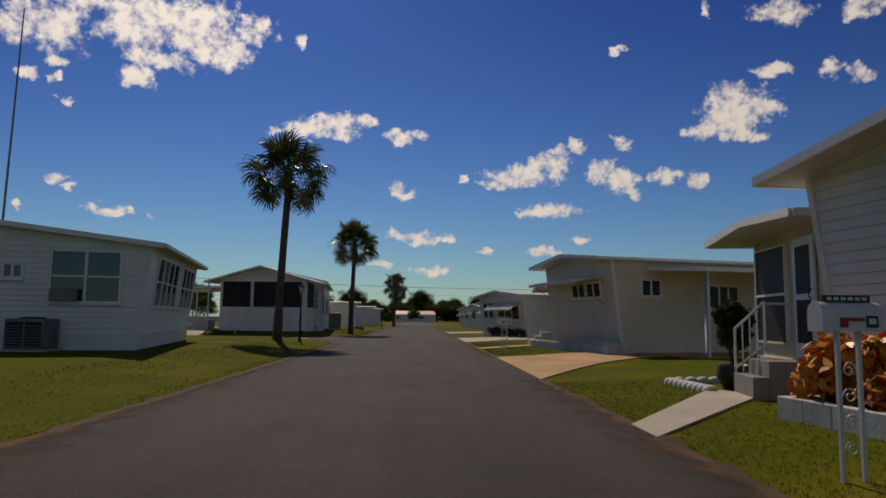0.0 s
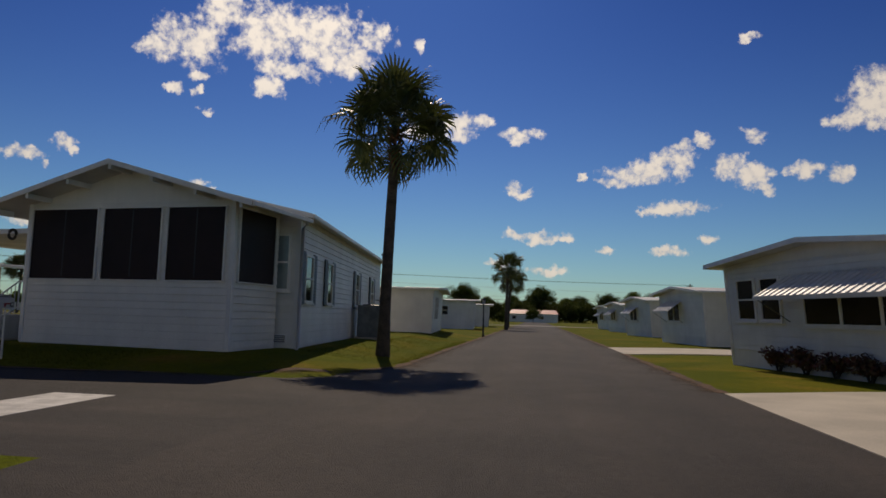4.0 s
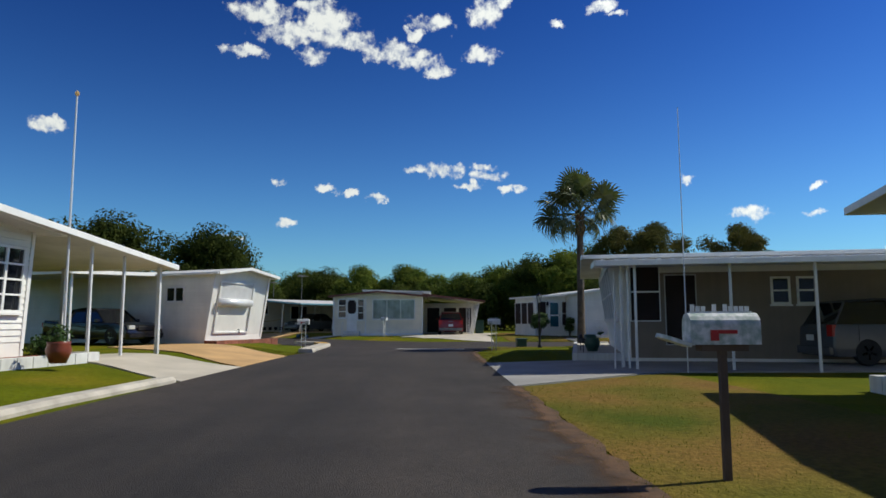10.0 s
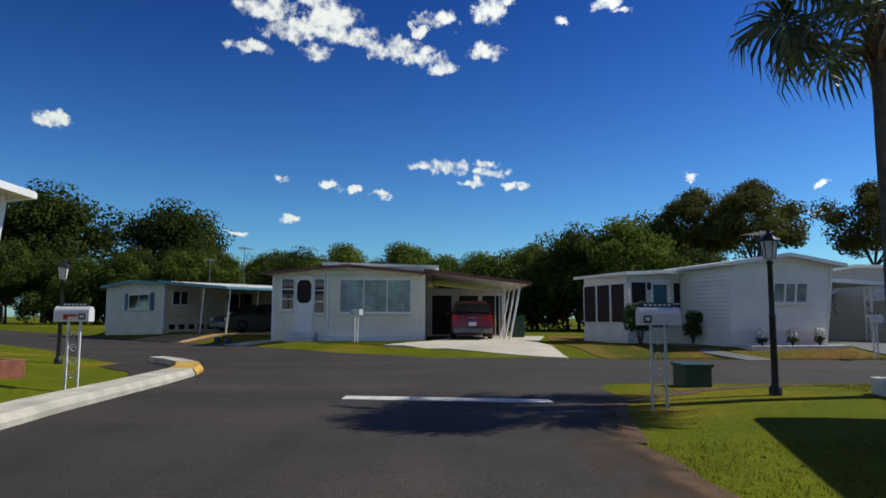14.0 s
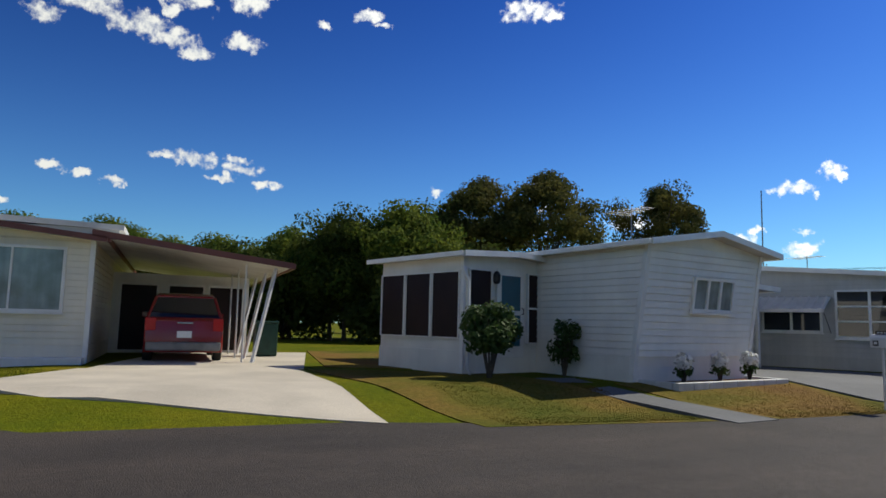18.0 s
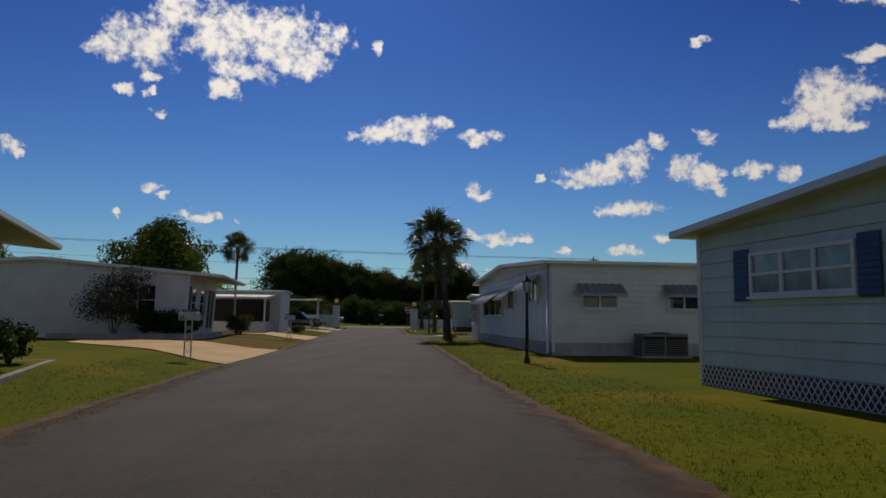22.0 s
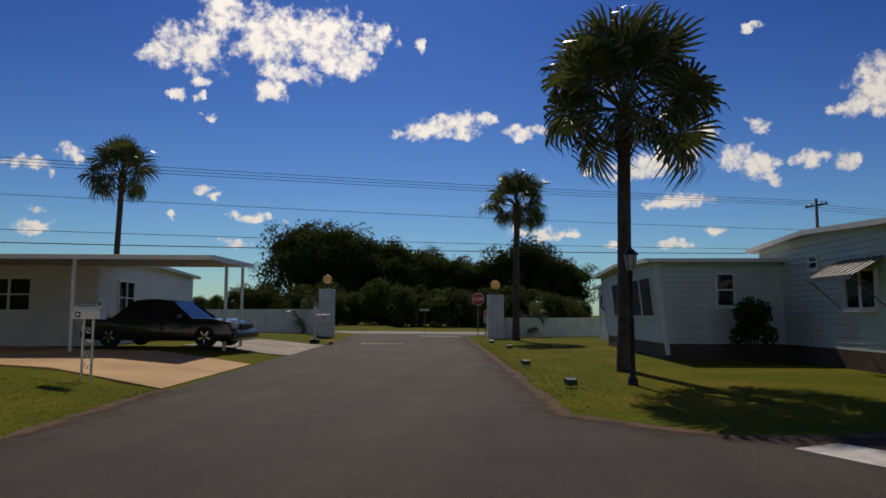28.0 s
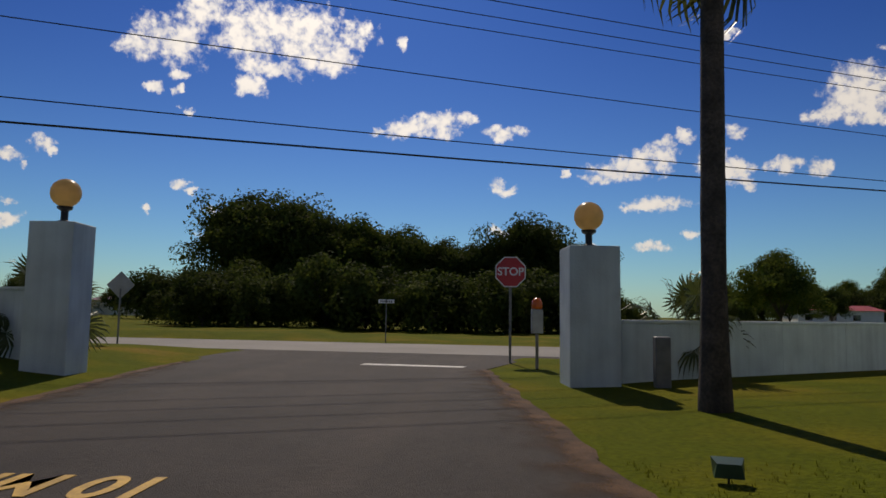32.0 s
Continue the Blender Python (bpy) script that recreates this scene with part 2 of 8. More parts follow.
# ---- materials ----
def mat(name, color, rough=0.6, metal=0.0, var=0.12, scale=3.0, bump=0.0, bscale=60.0, color2=None, streak=0.0, obj_var=0.0, spec=0.5,
        fine=0.0, trans=0.0):
    """Two-scale procedural surface: broad patches and fine grain, bump, optional streaks and per-object change."""
    m = bpy.data.materials.new(name)
    m.use_nodes = True
    nt = m.node_tree
    N, L = nt.nodes.new, nt.links.new
    b = nt.nodes["Principled BSDF"]
    b.inputs["Roughness"].default_value, b.inputs["Metallic"].default_value = rough, metal
    b.inputs["Specular IOR Level"].default_value = spec
    geo = N("ShaderNodeNewGeometry")
    n1 = N("ShaderNodeTexNoise")
    n1.inputs["Scale"].default_value, n1.inputs["Detail"].default_value = scale, 6
    L(geo.outputs["Position"], n1.inputs["Vector"])
    n2 = N("ShaderNodeTexNoise")
    n2.inputs["Scale"].default_value, n2.inputs["Detail"].default_value = bscale, 3
    L(geo.outputs["Position"], n2.inputs["Vector"])
    c2 = color2 or tuple(c * (1 - 2.2 * var) for c in color)
    mix = N("ShaderNodeMix")
    mix.data_type = "RGBA"
    mix.inputs["A"].default_value, mix.inputs["B"].default_value = (*color, 1), (*c2, 1)
    mr = N("ShaderNodeMapRange")
    mr.inputs["From Min"].default_value, mr.inputs["From Max"].default_value = 0.36, 0.64
    L(n1.outputs[0], mr.inputs["Value"])
    L(mr.outputs[0], mix.inputs["Factor"])
    last = mix.outputs["Result"]
    if fine or streak or obj_var:
        val = N("ShaderNodeHueSaturation")
        L(last, val.inputs["Color"])
        acc = None

        def add(sock, lo, hi):
            nonlocal acc
            r = N("ShaderNodeMapRange")
            r.inputs["From Min"].default_value, r.inputs["From Max"].default_value = 0.3, 0.7
            r.inputs["To Min"].default_value, r.inputs["To Max"].default_value = lo, hi
            L(sock, r.inputs["Value"])
            if acc is None:
                acc = r.outputs[0]
            else:
                mm = N("ShaderNodeMath")
                mm.operation = "MULTIPLY"
                L(acc, mm.inputs[0])
                L(r.outputs[0], mm.inputs[1])
                acc = mm.outputs[0]

        if fine:
            add(n2.outputs[0], 1 - fine, 1 + fine)
        if streak:
            mp = N("ShaderNodeMapping")
            mp.inputs["Scale"].default_value = (7, 7, 0.35)
            L(geo.outputs["Position"], mp.inputs["Vector"])
            n3 = N("ShaderNodeTexNoise")
            n3.inputs["Scale"].default_value, n3.inputs["Detail"].default_value = 1.0, 4
            L(mp.outputs[0], n3.inputs["Vector"])
            add(n3.outputs[0], 1 - streak, 1 + streak * 0.4)
        if obj_var:
            oi = N("ShaderNodeObjectInfo")
            r = N("ShaderNodeMapRange")
            r.inputs["To Min"].default_value, r.inputs["To Max"].default_value = 1 - obj_var, 1 + obj_var
            L(oi.outputs["Random"], r.inputs["Value"])
            if acc is None:
                acc = r.outputs[0]
            else:
                mm = N("ShaderNodeMath")
                mm.operation = "MULTIPLY"
                L(acc, mm.inputs[0])
                L(r.outputs[0], mm.inputs[1])
                acc = mm.outputs[0]
        L(acc, val.inputs["Value"])
        last = val.outputs[0]
    L(last, b.inputs["Base Color"])
    if trans:
        tl, ms = N("ShaderNodeBsdfTranslucent"), N("ShaderNodeMixShader")
        ms.inputs[0].default_value = trans
        L(last, tl.inputs["Color"])
        L(b.outputs[0], ms.inputs[1])
        L(tl.outputs[0], ms.inputs[2])
        L(ms.outputs[0], nt.nodes["Material Output"].inputs["Surface"])
    if bump:
        bp = N("ShaderNodeBump")
        bp.inputs["Strength"].default_value, bp.inputs["Distance"].default_value = bump, 0.02
        L(n2.outputs[0], bp.inputs["Height"])
        L(bp.outputs[0], b.inputs["Normal"])
    return m


def asphalt_material(name, color, along, worn=1.0):
    """Rolled asphalt: fine stone, broad patches, and wheel tracks drawn out along one way (x or y)."""
    m = mat(name, color, 0.86, var=0.14, scale=0.5, bump=0.7, bscale=70, fine=0.28, spec=0.35)
    nt = m.node_tree
    N, L = nt.nodes.new, nt.links.new
    b = nt.nodes["Principled BSDF"]
    src = b.inputs["Base Color"].links[0].from_socket
    geo = N("ShaderNodeNewGeometry")
    last = src
    for scale, lo, hi, tone in (((.9, .045, 1), .78, 1.3, (1.06, 1.0, .93)), ((.22, .16, 1), .86, 1.16, (1.0, 1.0, 1.0)), ((2.6, 1.9, 1), .9, 1.1, (1.0, 1.0, 1.0)),
                                ((14, 14, 1), .8, 1.22, (1.0, 1.0, 1.0))):
        mp, n, r, mul = N("ShaderNodeMapping"), N("ShaderNodeTexNoise"), N("ShaderNodeValToRGB"), N("ShaderNodeMix")
        mp.inputs["Scale"].default_value = scale if along == "y" else (scale[1], scale[0], scale[2])
        n.inputs["Scale"].default_value, n.inputs["Detail"].default_value = 1.0, 5
        r.color_ramp.elements[0].position, r.color_ramp.elements[0].color = .33, (lo, lo, lo, 1)
        r.color_ramp.elements[1].position, r.color_ramp.elements[1].color = .67, (hi * tone[0], hi * tone[1], hi * tone[2], 1)
        mul.data_type, mul.blend_type = "RGBA", "MULTIPLY"
        mul.inputs["Factor"].default_value = worn
        L(geo.outputs["Position"], mp.inputs["Vector"])
        L(mp.outputs[0], n.inputs["Vector"])
        L(n.outputs[0], r.inputs[0])
        L(last, mul.inputs["A"])
        L(r.outputs[0], mul.inputs["B"])
        last = mul.outputs["Result"]
    L(last, b.inputs["Base Color"])
    return m


ASPHALT = asphalt_material("asphalt", (0.036, 0.0295, 0.0255), "y")
ASPHALT_CROSS = asphalt_material("asphalt_cross_lane", (0.036, 0.0305, 0.027), "x")
CONCRETE = mat("concrete", (0.53, 0.475, 0.385), 0.85, var=0.1, scale=0.8, bump=0.3, bscale=40, fine=0.08)
CONCRETE_TAN = mat("tan_concrete", (0.56, 0.345, 0.145), 0.85, var=0.12, scale=0.7, bump=0.3, bscale=40, fine=0.08)
CONCRETE_SAND = mat("sandy_concrete", (0.54, 0.42, 0.27), 0.85, var=0.1, scale=0.8, bump=0.3, bscale=40, fine=0.08)
CONCRETE_OLD = mat("stained_concrete", (0.33, 0.28, 0.22), 0.85, var=0.16, scale=0.9, bump=0.3, bscale=40, fine=0.1)
CONCRETE_GREY = mat("grey_concrete", (0.31, 0.30, 0.285), 0.85, var=0.12, scale=0.7, bump=0.3, bscale=40, fine=0.08)
CURB = mat("curb", (0.52, 0.475, 0.40), 0.85, var=0.16, scale=2, bump=0.4, bscale=30)
PAINT_WHITE = mat("road_paint", (0.62, 0.60, 0.56), 0.7, var=0.15, scale=4, fine=0.15, bscale=50)
PAINT_YELLOW = mat("yellow_paint", (0.60, 0.36, 0.05), 0.7, var=0.18, scale=5, fine=0.15, bscale=50)
WHITE = mat("white_siding", (0.84, 0.82, 0.755), 0.5, var=0.05, scale=1.2, bump=0.06, bscale=30, streak=0.03, obj_var=0.02)
WARM_WHITE = mat("warm_white_siding", (0.85, 0.79, 0.64), 0.5, var=0.05, scale=1.2, bump=0.06, bscale=30, streak=0.03, obj_var=0.02)
CREAM = mat("cream_siding", (0.76, 0.68, 0.53), 0.55, var=0.05, scale=1.2, bump=0.06, bscale=30, streak=0.03, obj_var=0.02)
GREENISH = mat("pale_green_siding", (0.62, 0.72, 0.65), 0.55, var=0.05, scale=1.2, bump=0.06, bscale=30, streak=0.07, obj_var=0.03)
TAUPE = mat("taupe_siding", (0.52, 0.51, 0.48), 0.6, var=0.06, scale=1.2, bump=0.06, bscale=30, streak=0.08, obj_var=0.03)
TRIM = mat("white_trim", (0.84, 0.83, 0.79), 0.4, var=0.04, scale=2.5, streak=0.04)
ROOF = mat("white_roof", (0.62, 0.61, 0.58), 0.55, var=0.1, scale=1.0, bump=0.1, bscale=20, streak=0.05)
ROOF_BROWN = mat("brown_fascia", (0.17, 0.055, 0.04), 0.5, var=0.1, scale=2)
ROOF_BLUE = mat("blue_fascia", (0.12, 0.30, 0.38), 0.5, var=0.1, scale=2)
METAL_WHITE = mat("white_aluminium", (0.74, 0.74, 0.73), 0.35, metal=0.15, var=0.05, scale=3, streak=0.05)
METAL_BLACK = mat("black_iron", (0.018, 0.018, 0.02), 0.45, metal=0.3, var=0.15, scale=6)
METAL_GREY = mat("grey_metal", (0.22, 0.22, 0.22), 0.5, metal=0.6, var=0.15, scale=4)
GLASS = mat("window_glass", (0.012, 0.014, 0.018), 0.04, var=0.1, scale=0.7, spec=0.8)
GLASS_BLUE = mat("blue_door_glass", (0.03, 0.12, 0.17), 0.08, var=0.1, scale=0.7, spec=0.7)
CURTAIN = mat("pale_curtain_behind_glass", (0.30, 0.37, 0.37), 0.12, var=0.2, scale=2.0, spec=0.7, streak=0.2)
SCREEN = mat("dark_screen", (0.022, 0.010, 0.009), 0.55, var=0.25, scale=0.8, spec=0.3)
SHADOWBOX = mat("painted_gap_shade", (0.10, 0.09, 0.08), 0.8, var=0.15, scale=1)
SHUTTER_BLUE = mat("blue_shutter", (0.03, 0.075, 0.16), 0.5, var=0.1, scale=3)
SHUTTER_BLACK = mat("black_shutter", (0.02, 0.022, 0.025), 0.5, var=0.1, scale=3)
BLOCK = mat("painted_block", (0.66, 0.66, 0.63), 0.7, var=0.08, scale=1.5, bump=0.3, bscale=25, streak=0.12, obj_var=0.05)
SKIRT = mat("skirting", (0.55, 0.54, 0.50), 0.7, var=0.1, scale=1.5, bump=0.2, bscale=25, streak=0.15)
BRICK = mat("red_brick", (0.30, 0.10, 0.06), 0.85, var=0.16, scale=5, bump=0.4, bscale=40, obj_var=0.2)
MULCH = mat("red_mulch", (0.26, 0.07, 0.03), 0.95, var=0.25, scale=12, bump=0.8, bscale=50, fine=0.3)
STUCCO = mat("gate_stucco", (0.70, 0.77, 0.74), 0.8, var=0.08, scale=1.5, bump=0.4, bscale=30, streak=0.1)
BALL = mat("amber_globe", (0.86, 0.66, 0.34), 0.3, var=0.1, scale=3, trans=.6)
BARK_PALM = mat("palm_bark", (0.11, 0.085, 0.065), 0.9, var=0.22, scale=4, bump=0.9, bscale=26, fine=0.3)
BOOT = mat("palm_boots", (0.17, 0.085, 0.035), 0.9, var=0.25, scale=8, bump=0.6, bscale=30)
FROND = mat("palm_frond", (0.055, 0.08, 0.024), 0.36, var=0.28, scale=2.5, obj_var=0.3, color2=(0.10, 0.11, 0.03), spec=0.5, trans=0.3)
BARK = mat("bark", (0.10, 0.08, 0.06), 0.9, var=0.2, scale=4, bump=0.8, bscale=30, fine=0.25)
LEAF = mat("oak_leaf", (0.035, 0.055, 0.012), 0.85, var=0.3, scale=0.6, obj_var=0.25, color2=(0.085, 0.105, 0.02), spec=0.1, trans=0.4)
LEAF_LIGHT = mat("light_leaf", (0.05, 0.09, 0.015), 0.85, var=0.3, scale=0.8, obj_var=0.25, color2=(0.16, 0.19, 0.03), spec=0.1, trans=0.45)
LEAF_PINE = mat("pine_leaf", (0.06, 0.07, 0.018), 0.85, var=0.3, scale=0.7, obj_var=0.25, color2=(0.12, 0.11, 0.03), spec=0.1, trans=0.4)
LEAF_BUSH = mat("bush_leaf", (0.030, 0.068, 0.016), 0.65, var=0.3, scale=6, color2=(0.07, 0.11, 0.03), spec=0.15, trans=0.3)
CROTON = mat("croton_leaf", (0.62, 0.10, 0.012), 0.45, var=0.3, scale=9, color2=(0.70, 0.36, 0.02))
RED_LEAF = mat("maroon_leaf", (0.12, 0.02, 0.015), 0.5, var=0.3, scale=9, color2=(0.10, 0.07, 0.02))
PETAL = mat("white_petal", (0.75, 0.74, 0.70), 0.6, var=0.05, scale=20)
TERRACOTTA = mat("terracotta_glaze", (0.22, 0.05, 0.025), 0.35, var=0.15, scale=5)
POT_GREEN = mat("green_plastic", (0.02, 0.07, 0.045), 0.4, var=0.12, scale=5)
RUBBER = mat("rubber", (0.015, 0.015, 0.015), 0.8, var=0.1, scale=8)
CHROME = mat("bright_metal", (0.6, 0.6, 0.6), 0.18, metal=0.95, var=0.05, scale=5)
CAR_BLACK = mat("black_car_paint", (0.012, 0.012, 0.016), 0.12, var=0.05, scale=2, spec=0.7)
CAR_BLUE = mat("dark_blue_car_paint", (0.02, 0.026, 0.045), 0.15, var=0.05, scale=2, spec=0.7)
CAR_RED = mat("red_car_paint", (0.22, 0.010, 0.010), 0.18, var=0.05, scale=2, spec=0.7)
CAR_GREY = mat("grey_car_paint", (0.10, 0.10, 0.11), 0.2, var=0.05, scale=2, spec=0.6)
LIGHT_RED = mat("red_lens", (0.45, 0.01, 0.01), 0.2, var=0.05, scale=5)
LIGHT_CLEAR = mat("clear_lens", (0.55, 0.56, 0.55), 0.1, var=0.05, scale=5)
SIGN_RED = mat("sign_red", (0.50, 0.02, 0.025), 0.4, var=0.05, scale=4)
SIGN_WHITE = mat("sign_white", (0.78, 0.78, 0.76), 0.5, var=0.04, scale=4)
SIGN_BACK = mat("sign_back", (0.32, 0.33, 0.33), 0.5, metal=0.4, var=0.1, scale=4)
ORANGE = mat("orange_reflector", (0.75, 0.14, 0.01), 0.3, var=0.1, scale=4)
WIRE = mat("cable", (0.02, 0.02, 0.022), 0.6, var=0.1, scale=2)
FLAG_RED = mat("red_flag", (0.45, 0.02, 0.02), 0.4, var=0.08, scale=8)
PLAQUE = mat("black_plaque", (0.02, 0.02, 0.02), 0.4, var=0.1, scale=8)
WOOD_OLD = mat("weathered_wood", (0.20, 0.16, 0.12), 0.85, var=0.2, scale=4, bump=0.4, bscale=40)
MAUVE_TWIG = mat("dry_twig_leaf", (0.085, 0.065, 0.05), 0.7, var=0.3, scale=6, color2=(0.06, 0.07, 0.03), spec=0.2)
SIDING_TAN = mat("tan_siding", (0.42, 0.36, 0.28), 0.6, var=0.06, scale=1.2, bump=0.06, bscale=30, streak=0.06)
CARPORT_SHADE = mat("carport_shade_beige", (0.26, 0.21, 0.16), 0.7, var=0.08, scale=1.2, bump=0.1, bscale=30, streak=0.06)
SKIRT_BROWN = mat("brown_skirting", (0.13, 0.09, 0.065), 0.8, var=0.15, scale=2, bump=0.3, bscale=25, streak=0.12)
AWNING_GREY = mat("grey_aluminium_awning", (0.34, 0.35, 0.36), 0.45, metal=0.3, var=0.1, scale=3, streak=0.1)
RED_ROOF = mat("red_metal_roof", (0.42, 0.06, 0.04), 0.5, var=0.1, scale=1)


def grass_material(name, stops):
    m = bpy.data.materials.new(name)
    m.use_nodes = True
    nt = m.node_tree
    N, L = nt.nodes.new, nt.links.new
    b = nt.nodes["Principled BSDF"]
    b.inputs["Roughness"].default_value, b.inputs["Specular IOR Level"].default_value = 0.95, 0.06
    geo = N("ShaderNodeNewGeometry")

    def noise_at(scale, detail=5):
        n = N("ShaderNodeTexNoise")
        n.inputs["Scale"].default_value, n.inputs["Detail"].default_value = scale, detail
        L(geo.outputs["Position"], n.inputs["Vector"])
        return n.outputs[0]

    def ramp(sock, stops):
        r = N("ShaderNodeValToRGB")
        while len(r.color_ramp.elements) < len(stops):
            r.color_ramp.elements.new(0.5)
        for el, (p, c) in zip(r.color_ramp.elements, stops):
            el.position, el.color = p, (*c, 1)
        L(sock, r.inputs[0])
        return r.outputs[0]

    base = ramp(noise_at(0.33), stops)
    fine = ramp(noise_at(14, 6), [(0.35, (0.74, 0.75, 0.7)), (0.65, (1.18, 1.15, 1.1))])
    mx = N("ShaderNodeMix")
    mx.data_type, mx.blend_type = "RGBA", "MULTIPLY"
    mx.inputs["Factor"].default_value = 0.85
    L(base, mx.inputs["A"])
    L(fine, mx.inputs["B"])
    L(mx.outputs["Result"], b.inputs["Base Color"])
    bp = N("ShaderNodeBump")
    bp.inputs["Strength"].default_value, bp.inputs["Distance"].default_value = 0.6, 0.05
    L(noise_at(30, 4), bp.inputs["Height"])
    L(bp.outputs[0], b.inputs["Normal"])
    return m


LAWN = grass_material("lawn", [(0.28, (0.20, 0.14, 0.02)), (0.40, (0.135, 0.13, 0.006)), (0.54, (0.085, 0.105, 0.004)), (0.72, (0.12, 0.135, 0.005))])
LAWN_DRY = grass_material("dry_lawn", [(0.30, (0.15, 0.085, 0.03)), (0.44, (0.175, 0.112, 0.03)), (0.54, (0.13, 0.108, 0.02)), (0.68, (0.065, 0.085, 0.01))])
OLD_ASPHALT = mat("old_grey_asphalt", (0.13, 0.135, 0.14), 0.88, var=0.12, scale=0.6, bump=0.4, bscale=60, fine=0.2)
GLASS_DIM = mat("dim_brown_glass", (0.02, 0.013, 0.010), 0.18, var=0.2, scale=1.0, spec=0.25)
GRASS = mat("grass_blade", (0.09, 0.115, 0.005), 0.7, var=0.3, scale=0.4, color2=(0.14, 0.125, 0.015), fine=0.2, bscale=4, trans=0.55, spec=0.2)


# ---- mesh helpers ----
def box(bm, x0, x1, y0, y1, z0, z1, bevel=0.0):
    vs = [bm.verts.new((x, y, z)) for z in (z0, z1) for x, y in ((x0, y0), (x1, y0), (x1, y1), (x0, y1))]
    fs = [bm.faces.new([vs[i] for i in q]) for q in ((3, 2, 1, 0), (4, 5, 6, 7), (0, 1, 5, 4), (1, 2, 6, 5), (2, 3, 7, 6), (3, 0, 4, 7))]
    if bevel:
        es = list({e for f in fs for e in f.edges})
        bmesh.ops.bevel(bm, geom=es, offset=bevel, segments=2, affect="EDGES", profile=0.5)
    return bm


def hexa(bm, pts):
    """A solid from eight corners: four below, four above, both counter-clockwise."""
    vs = [bm.verts.new(p) for p in pts]
    for q in ((3, 2, 1, 0), (4, 5, 6, 7), (0, 1, 5, 4), (1, 2, 6, 5), (2, 3, 7, 6), (3, 0, 4, 7)):
        bm.faces.new([vs[i] for i in q])
    return bm


def tube(bm, pts, radii, seg=8, caps=True):
    """A round bar through points, with a radius at each."""
    pts = [Vector(p) for p in pts]
    if isinstance(radii, (int, float)):
        radii = [radii] * len(pts)
    rings = []
    for i, p in enumerate(pts):
        d = (pts[min(i + 1, len(pts) - 1)] - pts[max(i - 1, 0)]).normalized()
        side = d.cross(Vector((0, 0, 1)) if abs(d.z) < 0.95 else Vector((1, 0, 0))).normalized()
        up = side.cross(d)
        rings.append([bm.verts.new(p + (side * math.cos(2 * math.pi * k / seg) + up * math.sin(2 * math.pi * k / seg)) * radii[i])
                      for k in range(seg)])
    for a, b in zip(rings, rings[1:]):
        for k in range(seg):
            bm.faces.new((a[k], a[(k + 1) % seg], b[(k + 1) % seg], b[k]))
    if caps:
        bm.faces.new(rings[0][::-1])
        bm.faces.new(rings[-1])
    return bm


def lathe(bm, profile, seg=14, x=0, y=0):
    rings = [[bm.verts.new((x + r * math.cos(2 * math.pi * k / seg), y + r * math.sin(2 * math.pi * k / seg), z)) for k in range(seg)]
             for r, z in profile]
    for a, b in zip(rings, rings[1:]):
        for k in range(seg):
            bm.faces.new((a[k], a[(k + 1) % seg], b[(k + 1) % seg], b[k]))
    bm.faces.new(rings[0][::-1])
    bm.faces.new(rings[-1])
    return bm


def prism(bm, outline, z0, z1):
    """A slab over an outline of (x, y), counter-clockwise."""
    lo = [bm.verts.new((x, y, z0)) for x, y in outline]
    hi = [bm.verts.new((x, y, z1)) for x, y in outline]
    bm.faces.new(lo[::-1])
    bm.faces.new(hi)
    n = len(outline)
    for i in range(n):
        bm.faces.new((lo[i], lo[(i + 1) % n], hi[(i + 1) % n], hi[i]))
    return bm


def mesh_of(name, bm, material, smooth=False):
    bmesh.ops.recalc_face_normals(bm, faces=bm.faces[:])
    me = bpy.data.meshes.new(name)
    bm.to_mesh(me)
    bm.free()
    for p in me.polygons:
        p.use_smooth = smooth
    if material:
        me.materials.append(material)
    return me


def part(name, bm, material, parent, label="", m=None, smooth=False):
    """One mesh object under a thing or a part; bm may be a mesh that is shared already."""
    me = bm if isinstance(bm, bpy.types.Mesh) else mesh_of(name, bm, material, smooth)
    ob = new(name, me)
    ob.parent = parent
    if m is not None:
        ob.matrix_local = m
    if label:
        ob["label"] = label
    return ob


def thing(name, m, label, category, group=""):
    ob = new(name)
    ob.empty_display_size = 0.3
    ob.matrix_world = m
    return tagged(ob, label, category, group)


def solid(name, bm, material, label, category, group="", m=None, kind="", smooth=False):
    ob = new(name, mesh_of(name, bm, material, smooth))
    if m is not None:
        ob.matrix_world = m
    return tagged(ob, label, category, group, kind)


# ---- lie of the land ----
def seg_dist(px, py, ax, ay, bx, by):
    dx, dy = bx - ax, by - ay
    t = max(0.0, min(1.0, ((px - ax) * dx + (py - ay) * dy) / (dx * dx + dy * dy)))
    return math.hypot(px - ax - t * dx, py - ay - t * dy)


# road centre lines: ax, ay, bx, by, half width
ROADS = [(-0.85, -30, -0.85, 260, 3.3), (-0.85, 39.2, -64, 39.2, 3.3), (-64.5, 36.5, -65.3, 58, 3.3), (-65.3, 58, -79.2, 140, 3.3),
         (-64.2, 39.1, -87.2, 18.1, 3.3), (-87.2, 18.1, -150, -41, 3.3), (-170, 149.7, 40, 137.7, 3.0),
         (-69.3, 99.5, -63, 105.2, 2.9), (-63, 105.2, -58, 107.2, 2.9), (-58, 107.2, -30, 110, 3.0)]


def road_gap(x, y):
    return min(seg_dist(x, y, *r[:4]) - r[4] for r in ROADS)


